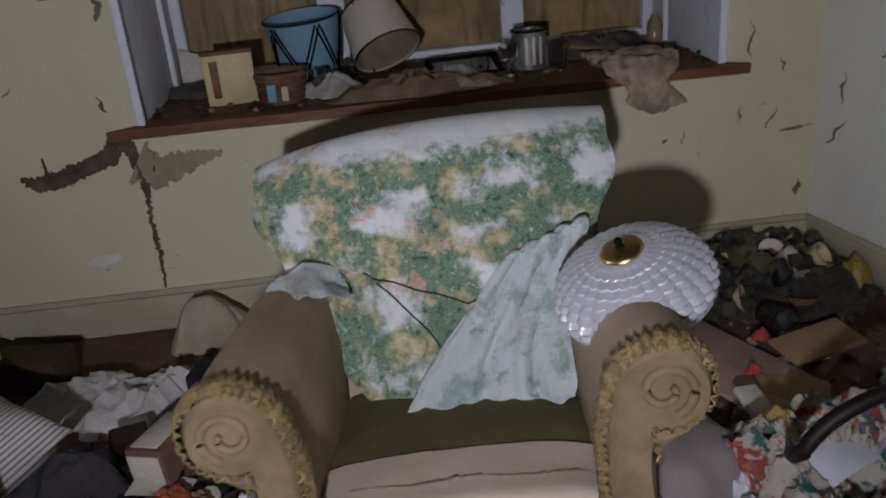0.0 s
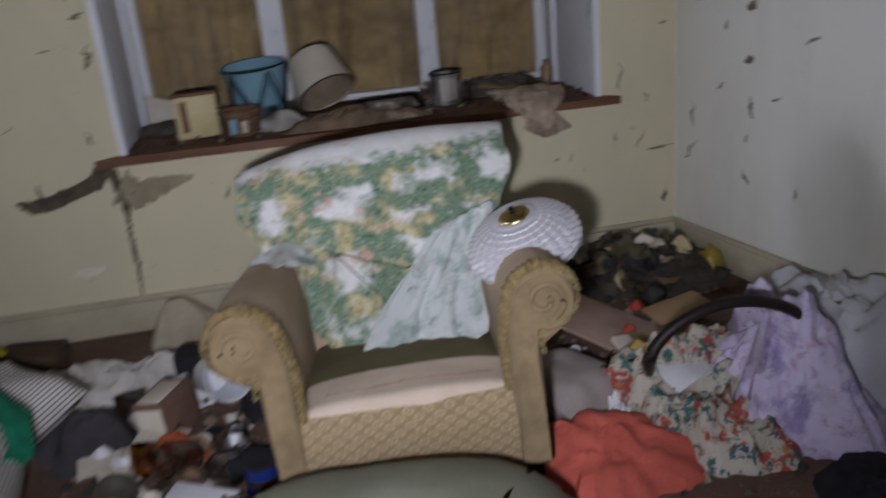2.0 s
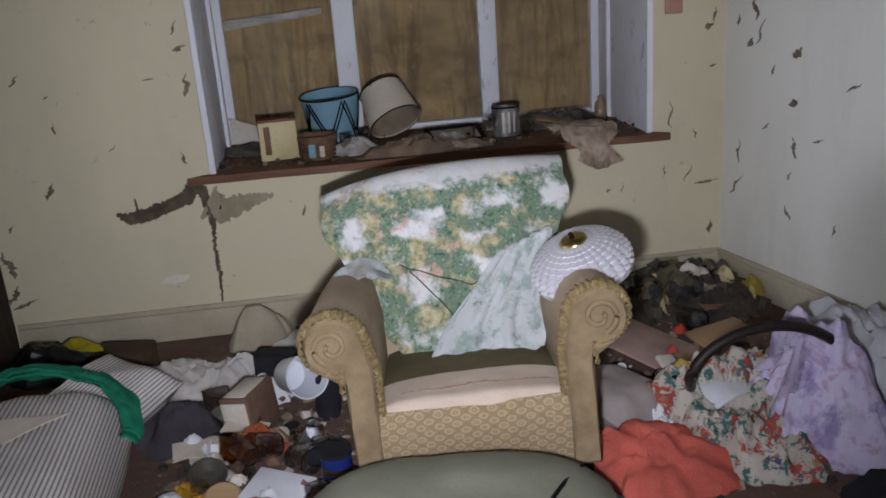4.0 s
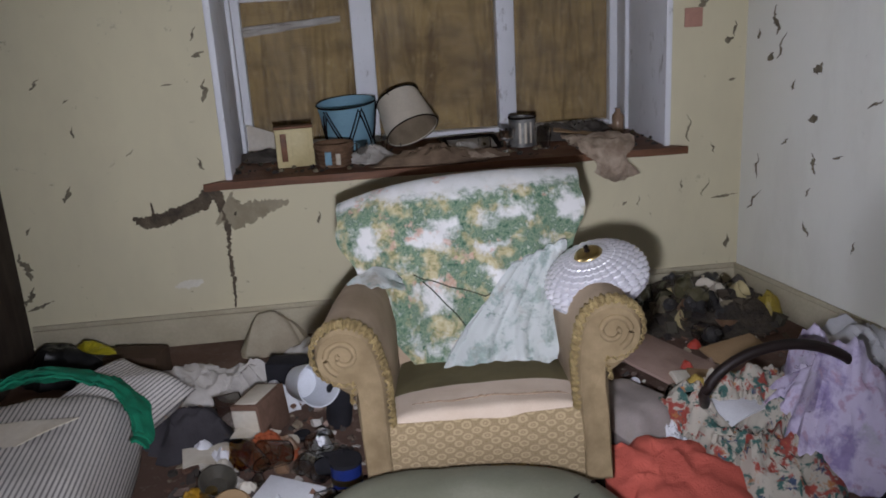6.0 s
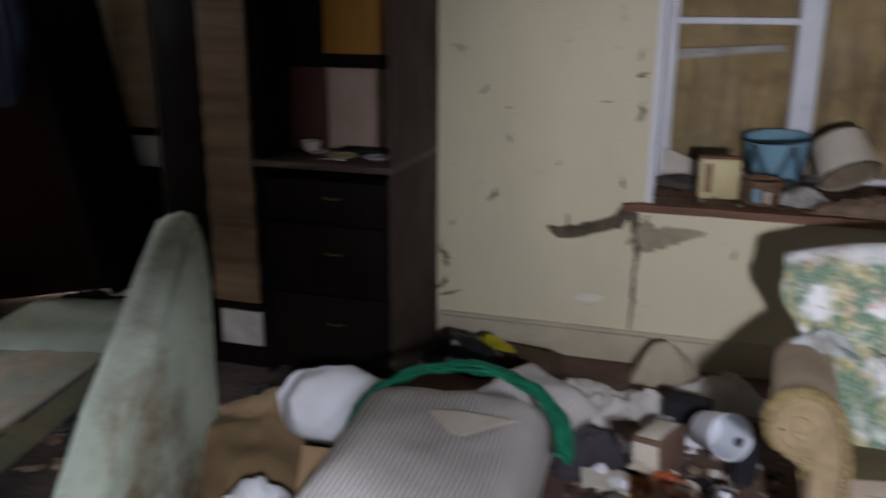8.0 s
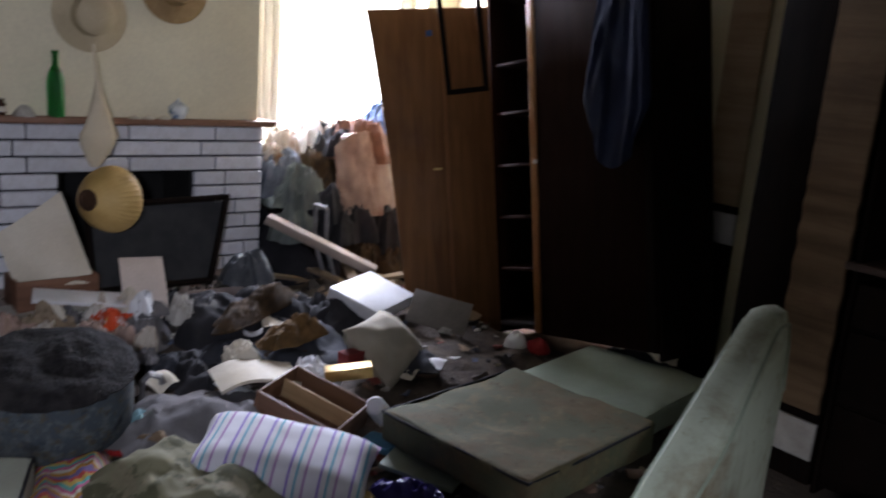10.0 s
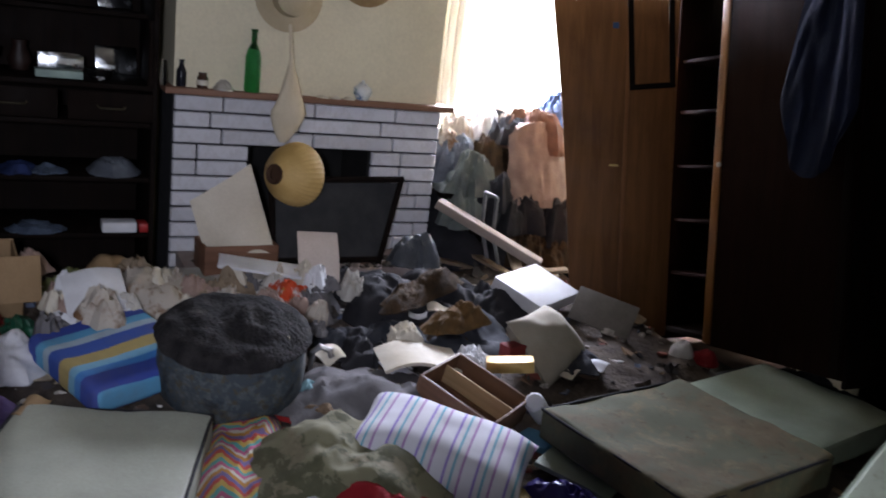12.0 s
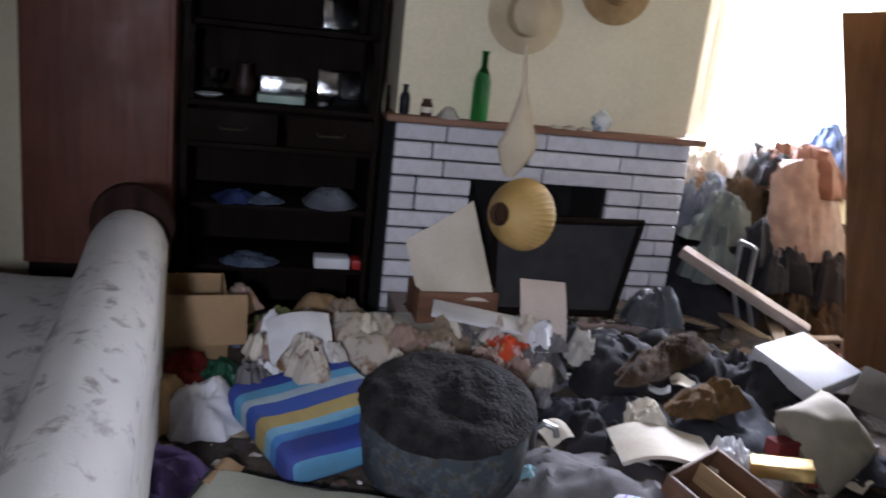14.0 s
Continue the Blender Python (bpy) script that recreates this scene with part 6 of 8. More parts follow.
def hung_shirt(u, v):
    s = 2 * u - 1
    w = 0.20 * (0.75 + 0.35 * v) * (1 - 0.45 * max(0, v - 0.75) * 4 * abs(s) * 0.9)
    return (s * w, -0.02 - 0.03 * folds(s * 0.3, v * 0.15, 4, 7) - 0.02, -0.80 * v * (1 - 0.22 * abs(s) ** 2))


solid("blue_shirt", sheet(26, 26, hung_shirt, 0.006), plain("navy_cotton", (0.008, 0.014, 0.042), (0.006, 0.010, 0.028), 8, 0.9, 0.3, 120), pose(-3.72, 1.83, 1.95, 0, -5, 0), "dark blue shirt hanging on the wardrobe door", "shirt")

pb = thing("pine_board", pose(-3.485, 2.462, 0.0), "tall pale wooden board standing against the wall", "board")
part("plank", block(0.21, 0.022, 1.35, 0, 0, 0.985, 0.004), timber("pale_ribbed_pine", (0.34, 0.24, 0.15), (0.45, 0.34, 0.23), "X", 0.6), pb)
part("dark_rail", block(0.21, 0.026, 0.04, 0, 0, 0.944, 0.004), DARK, pb)
part("white_panel", block(0.21, 0.022, 0.16, 0, 0, 0.783, 0.004), BRIGHT, pb, "white painted panel")
part("foot", block(0.21, 0.022, 0.782, 0, 0, 0, 0.004), DARK, pb)
for x, y, r in ((-3.75, 2.12, 0.30), (-3.45, 2.10, 0.24)):
    place("dark_garment", heap(r, r * 0.8, 0.16, 341 + int(r * 100), 0.6, 9), BLACK, x, y, 0, 20, "dark clothes wedged under the leaning wardrobe", "garment", "dark garments")

# ---- mattresses and foam pads ----
FOAM = flowery("stained_sage_foam", (0.10, 0.104, 0.066), [(3.2, 0.48, 0.62, (0.16, 0.12, 0.07)), (9, 0.52, 0.66, (0.20, 0.16, 0.09)), (26, 0.58, 0.68, (0.10, 0.075, 0.045))])
MINT = plain("pale_mint_vinyl", (0.29, 0.34, 0.27), (0.23, 0.27, 0.21), 4, 0.6, 0.2, 60, dirt=0.5)


def fitted(corners, thick):
    """The pose and size of a flat slab laid on three corners: near-left, far-left, near-right (of its top)."""
    a, b, c = (Vector(p) for p in corners)
    x, y = c - a, b - a
    sx, sy = x.length, y.length
    ex = x.normalized()
    ez = ex.cross(y).normalized()
    ey = ez.cross(ex)
    mid = a + x / 2 + y / 2 - ez * thick
    m = Matrix((ex, ey, ez)).transposed().to_4x4()
    m.translation = mid
    return m, sx, sy


m, sx, sy = fitted(((-3.47, 0.39, 0.27), (-3.55, 1.18, 0.27), (-2.74, 0.49, 0.28)), 0.13)
def seat_pad_thing(m, sx, sy, thick, seed, material, piping, label):
    t = thing("foam_pad", m, label, "foam pad", "foam pads")
    part("pad", slab(sx, sy, thick, seed, 0.018, 18, 0.02), material, t)
    a, b = sx / 2 - 0.006, sy / 2 - 0.006
    loop = []
    for (x0, y0), (x1, y1) in (((-a, -b), (a, -b)), ((a, -b), (a, b)), ((a, b), (-a, b)), ((-a, b), (-a, -b))):
        loop += [(x0 + (x1 - x0) * k / 12, y0 + (y1 - y0) * k / 12, thick - 0.008 + 0.006 * rough(x0 + k * 0.1, y0, seed)) for k in range(12)]
    part("piping", tube(loop + [loop[0]], 0.006, 6), piping, t, "dark piping along the seam")
    return t


seat_pad_thing(m, sx, sy, 0.13, 3, FOAM, BLACK, "sage green foam seat pad, stained brown")
m, sx, sy = fitted(((-3.52, 1.24, 0.20), (-3.86, 1.88, 0.20), (-2.86, 1.36, 0.22)), 0.12)
seat_pad_thing(m, sx, sy, 0.12, 6, MINT, MINT, "pale mint green seat pad behind another")
m2, sx2, sy2 = fitted(((-3.16, -1.62, 0.27), (-3.92, -1.40, 0.25), (-2.95, -1.02, 0.27)), 0.13)
seat_pad_thing(m2, sx2, sy2, 0.13, 9, plain("dirty_mint_vinyl", (0.40, 0.42, 0.35), (0.33, 0.34, 0.28), 4, 0.6, 0.2, 60, dirt=0.5), BLACK, "dirty pale green seat pad with dark piping")
MATT = flowery("stained_mint_mattress", (0.46, 0.52, 0.42), [(2.0, 0.47, 0.66, (0.20, 0.14, 0.075)), (8, 0.58, 0.72, (0.30, 0.27, 0.17))])


def leaning_mattress():
    """Stands on its long edge and slopes down towards the room; rounded top edge."""
    bm = bmesh.new()
    rows = []
    for k in range(25):
        u = k / 24
        top = 0.93 * (1 - u) ** 0.85 + 0.13 + 0.02 * rough(u * 3, 1, 4)
        top = min(top, 0.93 - 0.25 * max(0, 0.06 - u) / 0.06)
        w = 0.045 + 0.035 * min(1, u * 2)
        y = -1.02 * u
        ring = [(-w, 0.0), (-w, top * 0.5), (-w, top - 0.05), (-w * 0.75, top - 0.012), (0, top), (w * 0.75, top - 0.012), (w, top - 0.05), (w, top * 0.5), (w, 0.0)]
        rows.append([bm.verts.new((x + 0.012 * rough(y * 2, z * 2, 3), y, z)) for x, z in ring])
    n = len(rows[0])
    for a, b in zip(rows, rows[1:]):
        for j in range(n):
            bm.faces.new((a[j], a[(j + 1) % n], b[(j + 1) % n], b[j]))
    bm.faces.new(rows[0]), bm.faces.new(rows[-1][::-1])
    bmesh.ops.recalc_face_normals(bm, faces=bm.faces)
    return bm


um = thing("upright_mattress", pose(-2.36, 1.20, 0.0, 0, 0, 10), "pale green mattress standing on edge, stained brown", "mattress")
part("pad", leaning_mattress(), MATT, um)
for side in (-1, 1):
    edge = []
    for k in range(25):
        u = k / 24
        z = min(0.93 * (1 - u) ** 0.85 + 0.13 + 0.02 * rough(u * 3, 1, 4), 0.93 - 0.25 * max(0, 0.06 - u) / 0.06) - 0.05
        edge.append((side * (0.045 + 0.035 * min(1, u * 2)) + 0.012 * rough(-2.04 * u, z * 2, 3), -1.02 * u, z))
    part("piping", tube(edge, 0.006, 6), MINT, um, "pale piping along the seam")

# ---- west window, curtain and daylight beyond ----
wn = thing("window_2", pose(0, 0, 0), "bright bare window beside the chimney breast", "window", "", "structure")
FRAME_W = old_white("cream_window_paint", (0.72, 0.70, 0.62))
for y0, y1, z0, z1 in ((WW[0], WW[0] + 0.07, WW[2], WW[3]), (WW[1] - 0.07, WW[1], WW[2], WW[3]), (WW[0] + 0.07, WW[1] - 0.07, WW[2], WW[2] + 0.07), (WW[0] + 0.07, WW[1] - 0.07, WW[3] - 0.07, WW[3])):
    part("frame_bar", block(0.06, y1 - y0, z1 - z0, WX - 0.20, (y0 + y1) / 2, z0, 0.006), FRAME_W, wn)
pane = part("pane", block(0.004, WW[1] - WW[0] - 0.14, WW[3] - WW[2] - 0.14, WX - 0.2, (WW[0] + WW[1]) / 2, WW[2] + 0.07, 0), GLASS, wn)
pane.visible_shadow = False
part("sill", block(0.3, WW[1] - WW[0] + 0.06, 0.03, WX + 0.0, (WW[0] + WW[1]) / 2, WW[2] - 0.03, 0.005), FRAME_W, wn)
glow = bpy.data.materials.new("overcast_sky_glow")
glow.use_nodes = True
glow.node_tree.nodes["Principled BSDF"].inputs["Emission Color"].default_value = (0.96, 0.98, 1.0, 1)
glow.node_tree.nodes["Principled BSDF"].inputs["Emission Strength"].default_value = 6.0
solid("backdrop", block(0.05, 5.0, 4.0, -7.6, 1.6, 0.2, 0), glow, Matrix(), "plain white overcast sky outside the window", "", "", "structure")
CURT = plain("sunlit_voile", (0.80, 0.77, 0.70), (0.74, 0.70, 0.62), 4, 0.9, 0.15, 100)
solid("curtain", sheet(30, 20, lambda u, v: (WX + 0.05 + 0.018 * math.sin(u * 22), 0.90 + 0.20 * u, 1.08 + 1.2 * v), 0.006), CURT, Matrix(), "thin cream curtain at the edge of the bright window", "curtain")

# ---- fireplace ----
fp = thing("fireplace", pose(-5.34, 0.025, 0), "white-painted brick fireplace with dark recessed joints", "fireplace")
SOOT = plain("soot", (0.008, 0.008, 0.008), (0.016, 0.015, 0.014), 6, 0.95, 0.5, 40)
MORTAR = plain("dark_mortar", (0.045, 0.045, 0.05), (0.03, 0.03, 0.033), 14, 0.95, 0.6, 60)
F0, F1, O0, O1, OT = -0.715, 0.745, -0.335, 0.345, 0.91
pier_south = part("pier", block(0.42, O0 - F0, 1.14, -0.23, (F0 + O0) / 2, 0, 0), MORTAR, fp, "dark mortar behind the bricks", False)
pier_north = part("pier", block(0.42, F1 - O1, 1.14, -0.23, (O1 + F1) / 2, 0, 0), MORTAR, fp, "dark mortar behind the bricks", False)
lintel = part("lintel", block(0.42, O1 - O0, 1.14 - OT, -0.23, (O0 + O1) / 2, OT, 0), MORTAR, fp, "dark mortar behind the bricks", False)
part("fireback", block(0.02, O1 - O0, OT, -0.43, (O0 + O1) / 2, 0, 0), SOOT, fp, "sooty fireback")
for y in (O0, O1):
    part("cheek", block(0.40, 0.012, OT, -0.22, y + (0.007 if y < 0 else -0.007), 0, 0), SOOT, fp)
part("throat", block(0.40, O1 - O0 - 0.03, 0.012, -0.22, (O0 + O1) / 2, OT - 0.013, 0), SOOT, fp)
mantel_wood = timber("mantel_wood", (0.15, 0.075, 0.045), (0.24, 0.125, 0.08), "Y", 0.5)
part("mantel_shelf", block(0.25, F1 - F0 + 0.11, 0.032, -0.09, (F0 + F1) / 2 + 0.01, 1.142, 0.006), mantel_wood, fp, "reddish brown wooden mantel shelf")
part("hearth", block(0.36, 1.36, 0.34, 0.19, 0.0, 0.0, 0.008), plain("tiled_hearth", (0.34, 0.28, 0.26), (0.25, 0.19, 0.17), 8, 0.8, 0.3, 60), fp, "dusty brown raised hearth")

# ---- the dark hutch left of the fireplace ----
hu = thing("hutch", pose(0, 0, 0), "near-black carved hutch with open shelves", "hutch")
HX, HY0, HY1 = -5.27, -1.60, -0.775
hw, hm = HY1 - HY0, (HY0 + HY1) / 2
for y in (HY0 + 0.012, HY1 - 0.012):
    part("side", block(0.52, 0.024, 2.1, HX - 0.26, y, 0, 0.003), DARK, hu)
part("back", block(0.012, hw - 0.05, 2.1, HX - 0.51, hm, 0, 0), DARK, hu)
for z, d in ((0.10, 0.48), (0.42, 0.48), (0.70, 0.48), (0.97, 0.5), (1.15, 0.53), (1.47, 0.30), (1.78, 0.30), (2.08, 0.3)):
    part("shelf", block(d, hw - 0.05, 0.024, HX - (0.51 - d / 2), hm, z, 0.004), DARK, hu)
for k in (-1, 1):
    d = part("drawer", block(0.02, hw / 2 - 0.04, 0.135, HX + 0.004, hm + k * hw / 4, 1.0, 0.006), DARK, hu)
    b = tube([(HX + 0.014, hm + k * hw / 4 - 0.06, 1.07), (HX + 0.03, hm + k * hw / 4 - 0.05, 1.06), (HX + 0.03, hm + k * hw / 4 + 0.05, 1.06), (HX + 0.014, hm + k * hw / 4 + 0.06, 1.07)], 0.005, 8)
    part("handle", b, plain("tarnished_brass", (0.035, 0.028, 0.014), None, 9, 0.7), d, "tarnished drop handle")
for y in (HY0 + 0.03, HY1 - 0.03):
    part("post", lathe([(0.018, 0), (0.018, 0.03), (0.011, 0.05), (0.016, 0.12), (0.010, 0.24), (0.018, 0.28), (0.018, 0.30)], 14, pose(HX - 0.02, y, 1.172)), DARK, hu)
DZ = 1.176
place("glass_dish", ring_box(0.14, 0.2, 0.09, 0.006), MIRROR, HX - 0.28, -1.19, DZ, 4, "silvered glass dish on the hutch shelf", "dish")
place("silver_tray", block(0.012, 0.2, 0.14, 0, 0, 0, 0.004), MIRROR, HX - 0.42, -0.92, DZ, 6, "tarnished silver tray leaning at the back", "tray", "", 0, -12)
place("silver_tray", block(0.012, 0.17, 0.2, 0, 0, 0, 0.004), MIRROR, HX - 0.42, -0.93, 1.50, 14, "tarnished silver tray on the upper shelf", "tray", "", 0, -14)
place("pale_green_box", block(0.1, 0.2, 0.035, 0, 0, 0, 0.004), plain("mint_card", (0.35, 0.45, 0.40), None, 8), HX - 0.09, -1.20, DZ, 2, "pale green card box on the shelf", "box")
place("glass_bowl", lathe([(0, 0), (0.04, 0), (0.07, 0.05), (0.066, 0.05), (0.036, 0.006), (0, 0.006)], 24), GLASS, HX - 0.12, -1.02, DZ, 0, "small glass bowl on the hutch", "bowl")
place("saucer", lathe([(0, 0), (0.03, 0), (0.06, 0.012), (0.056, 0.015), (0, 0.006)], 24), FROST, HX - 0.1, -1.50, DZ, 0, "white saucer on the hutch", "saucer")
place("wine_glass", goblet(), GLASS, HX - 0.2, -1.48, DZ, 0, "wine glass on the hutch", "glass")
place("dark_jug", lathe([(0, 0), (0.04, 0), (0.055, 0.05), (0.03, 0.11), (0.036, 0.14), (0, 0.14)], 22), plain("dark_jug_glaze", (0.022, 0.010, 0.007), (0.012, 0.006, 0.005), 8, 0.5), HX - 0.3, -1.36, DZ, 0, "dark brown jug on the hutch", "jug")
PLASTIC_BLUE = plain("pale_blue_polythene", (0.10, 0.13, 0.18), (0.06, 0.08, 0.12), 9, 0.4, 0.4, 50)
place("plastic_bag", heap(0.13, 0.13, 0.055, 101, 0.6, 16), plain("grey_polythene", (0.16, 0.18, 0.21), (0.09, 0.10, 0.12), 9, 0.35, 0.4, 50), HX - 0.14, -0.95, 0.726, 0, "crumpled clear plastic bag on a lower shelf", "plastic bag", "bags in the hutch")
place("plastic_bag", heap(0.10, 0.09, 0.04, 103, 0.6, 18), plain("blue_polythene", (0.03, 0.045, 0.13), (0.02, 0.03, 0.08), 9, 0.4, 0.4, 50), HX - 0.12, -1.38, 0.726, 0, "crumpled blue plastic on a lower shelf", "plastic bag", "bags in the hutch")
place("plastic_bag", heap(0.08, 0.08, 0.035, 105, 0.6, 18), PLASTIC_BLUE, HX - 0.12, -1.25, 0.726, 0, "pale blue plastic on a lower shelf", "plastic bag", "bags in the hutch")
place("plastic_bag", heap(0.1, 0.12, 0.045, 107, 0.6, 18), PLASTIC_BLUE, HX - 0.1, -1.30, 0.446, 0, "pale blue plastic on the bottom shelf", "plastic bag", "bags in the hutch")
place("first_aid_box", block(0.1, 0.16, 0.05, 0, 0, 0, 0.004), BRIGHT, HX - 0.08, -0.93, 0.446, 0, "flat white box with a red end", "box")
place("red_tin", block(0.1, 0.06, 0.045, 0, 0, 0, 0.006), plain("red_tin_paint", (0.40, 0.03, 0.03), None, 8, 0.4), HX - 0.08, -0.81, 0.446, 0, "small red tin on the shelf", "tin")

# mahogany wardrobe beyond the hutch
wd = thing("mahogany_wardrobe", pose(0, 0, 0), "plain reddish mahogany wardrobe against the wall", "wardrobe")
part("carcase", block(0.5, 0.58, 1.62, -5.46, -1.92, 0.45, 0.005), RED_BROWN, wd)
part("door", block(0.022, 0.55, 1.57, -5.20, -1.92, 0.475, 0.006), RED_BROWN, wd)
# Lowest 0.45 m is near-black, the carcase above it red-brown.
part("plinth", block(0.46, 0.55, 0.45, -5.46, -1.92, 0.0, 0.004), DARK, wd)

# ---- mantel things ----
MZ = 1.1755
def bottle(r, h, neck):
    return lathe([(0, 0), (r * 0.9, 0), (r, 0.01), (r, h * 0.55), (r * 0.8, h * 0.66), (neck, h * 0.78), (neck, h * 0.95), (neck * 1.25, h * 0.96), (neck * 1.25, h), (0, h)], 24)
place("green_bottle", bottle(0.040, 0.31, 0.014), GREEN_GLASS, -5.33, -0.315, MZ, 0, "tall green glass bottle on the mantel", "bottle", "mantel bottles")
place("dark_bottle", bottle(0.025, 0.13, 0.012), plain("brown_black_glass", (0.012, 0.012, 0.018), None, 6, 0.15), -5.36, -0.655, MZ, 0, "small dark medicine bottle with pale label", "bottle", "mantel bottles")
place("small_vial", bottle(0.014, 0.12, 0.008), GLASS, -5.36, -0.74, MZ, 0, "slim clear bottle on the mantel", "bottle", "mantel bottles")
place("ink_jar", lathe([(0, 0), (0.026, 0), (0.028, 0.05), (0.02, 0.06), (0.02, 0.075), (0, 0.075)], 20), plain("brown_ink", (0.06, 0.03, 0.02), None, 6, 0.25), -5.35, -0.555, MZ, 0, "small brown jar with pale band", "jar")
place("jar_label", lathe([(0.0288, 0.015), (0.0288, 0.04), (0.027, 0.04), (0.027, 0.015), (0.0288, 0.015)], 20), PAPER, -5.35, -0.555, MZ, 0, "pale paper band round a jar", "label")
place("stone_dish", heap(0.07, 0.05, 0.045, 111, 0.4, 20, 0.15), GREY_CLOTH, -5.34, -0.455, MZ, 0, "grey stone dish on the mantel", "dish")
tp = thing("sugar_pot", pose(-5.34, 0.285, MZ), "small white china pot with blue marks", "china pot")
CHINA = flowery("blue_white_china", (0.66, 0.68, 0.68), [(26, 0.55, 0.6, (0.12, 0.2, 0.36)), (22, 0.6, 0.64, (0.1, 0.26, 0.2))])
part("body", lathe([(0, 0), (0.03, 0), (0.05, 0.035), (0.048, 0.06), (0.03, 0.078), (0, 0.08)], 26), CHINA, tp)
part("lid", lathe([(0, 0.106), (0.006, 0.104), (0.008, 0.094), (0.028, 0.08), (0, 0.079)], 22), CHINA, tp)
for k, y in enumerate((0.05, 0.12, 0.2)):
    place("paper_scrap", heap(0.035, 0.03, 0.014, 113 + k, 0.6, 30, 0.2, 6, 18), PAPER, -5.30, y, MZ, 0, "torn paper scrap on the mantel", "paper scrap", "mantel scraps")

STRAW = plain("cream_felt", (0.52, 0.43, 0.29), (0.44, 0.36, 0.23), 5, 0.85, 0.25, 80)
place("felt_hat", lathe([(0, 0.16), (0.05, 0.155), (0.09, 0.12), (0.10, 0.03), (0.17, 0.0), (0.175, 0.006), (0.10, 0.04), (0, 0.1)], 36), STRAW, -5.35, -0.15, 1.66, 0, "cream felt sun hat hanging on the chimney breast", "hat", "hung hats", 0, 90)
place("straw_hat", lathe([(0, 0.12), (0.07, 0.115), (0.09, 0.02), (0.17, 0.0), (0.175, 0.006), (0.09, 0.03), (0, 0.09)], 36), plain("plaited_straw", (0.40, 0.27, 0.13), (0.30, 0.19, 0.09), 20, 0.85, 0.6, 120), -5.35, 0.26, 1.83, 0, "plaited straw hat hanging on the chimney breast", "hat", "hung hats", 0, 90)


def stocking(u, v):
    a = 2 * math.pi * u
    r = 0.006 + 0.075 * max(0, (v - 0.28) / 0.45) ** 1.2 if v < 0.73 else 0.081 * (1 - ((v - 0.73) / 0.30) ** 1.5) + 0.004
    r *= 1 + 0.12 * math.sin(3 * a + 6 * v)
    return (0.55 * r * math.cos(a), r * math.sin(a) + 0.02 * math.sin(3 * v), -0.58 * v)


solid("hanging_cloth", sheet(28, 34, stocking, 0.003), plain("cream_muslin", (0.62, 0.54, 0.40), (0.54, 0.46, 0.33), 7, 0.9, 0.3, 110), pose(-5.20, -0.175, 1.53), "twisted cream muslin hanging before the fireplace", "cloth")

# ---- things on and before the hearth ----
HZ = 0.342
sc = thing("fire_screen", pose(-5.02, 0.10, HZ, 0, -10, 0), "dark wooden fire screen leaning at the grate", "fire screen")
for y0, z0, y1, z1 in ((-0.33, 0, -0.345, 0.44), (0.24, 0, 0.36, 0.46), (-0.36, 0.44, 0.37, 0.46), (-0.33, 0.03, 0.25, 0.03)):
    part("rail", tube([(0, y0, z0), (0, (y0 + y1) / 2, (z0 + z1) / 2), (0, y1, z1)], 0.017, 8), DARK, sc)
part("mesh_panel", sheet(4, 4, lambda u, v: (-0.006, -0.33 + v * 0.02 * 0 + u * (0.57 + 0.11 * v), 0.03 + 0.41 * v), 0.004), plain("sooty_mesh", (0.02, 0.02, 0.022), (0.035, 0.035, 0.036), 9, 0.7, 0.6, 150), sc, "sooty mesh panel")


def pleated_shade():
    bm = bmesh.new()
    seg = 80
    rings = []
    for r0, z in ((0.046, 0.0), (0.052, 0.010), (0.098, 0.045), (0.136, 0.10), (0.156, 0.16), (0.152, 0.19), (0.146, 0.19), (0.128, 0.10), (0.09, 0.047), (0.04, 0.006), (0.046, 0.0)):
        rings.append([bm.verts.new(((r0 + (0.0022 if s % 2 else -0.0022) * min(1, r0 / 0.12)) * math.cos(6.28319 * s / seg), (r0 + (0.0022 if s % 2 else -0.0022) * min(1, r0 / 0.12)) * math.sin(6.28319 * s / seg), z)) for s in range(seg)])
    for a, b in zip(rings, rings[1:]):
        for s in range(seg):
            bm.faces.new((a[s], a[(s + 1) % seg], b[(s + 1) % seg], b[s]))
    bmesh.ops.recalc_face_normals(bm, faces=bm.faces)
    return bm


gs = thing("pleated_shade", Matrix.Translation((-4.87, -0.30, 0.85)) @ Vector((-0.55, 0.80, -0.10)).to_track_quat("Z", "Y").to_matrix().to_4x4(), "old gold pleated silk lampshade perched on the fire screen", "lampshade")
part("silk", pleated_shade(), plain("old_gold_silk", (0.56, 0.38, 0.15), (0.44, 0.28, 0.09), 8, 0.55, 0.2, 80), gs)
# Dark rim and added disc paint the shade inside the lampshade's narrow opening.
OPENING_BROWN = plain("shaded_opening_brown", (0.07, 0.035, 0.018), (0.04, 0.02, 0.012), 14, 0.8, 0.3, 60)
part("collar", lathe([(0.030, 0.004), (0.047, -0.004), (0.050, 0.004), (0.046, 0.014), (0.030, 0.012), (0.030, 0.004)], 32), OPENING_BROWN, gs, "dark brown rim painted for the shaded opening")
part("carrier", lathe([(0, 0.030), (0.046, 0.030), (0.046, 0.036), (0, 0.036)], 32), OPENING_BROWN, gs)
place("wooden_box", ring_box(0.20, 0.36, 0.142, 0.012), timber("reddish_box_wood", (0.13, 0.06, 0.035), (0.20, 0.10, 0.06), "Y", 0.6), -5.02, -0.42, HZ, 4, "reddish wooden box on the hearth", "box")
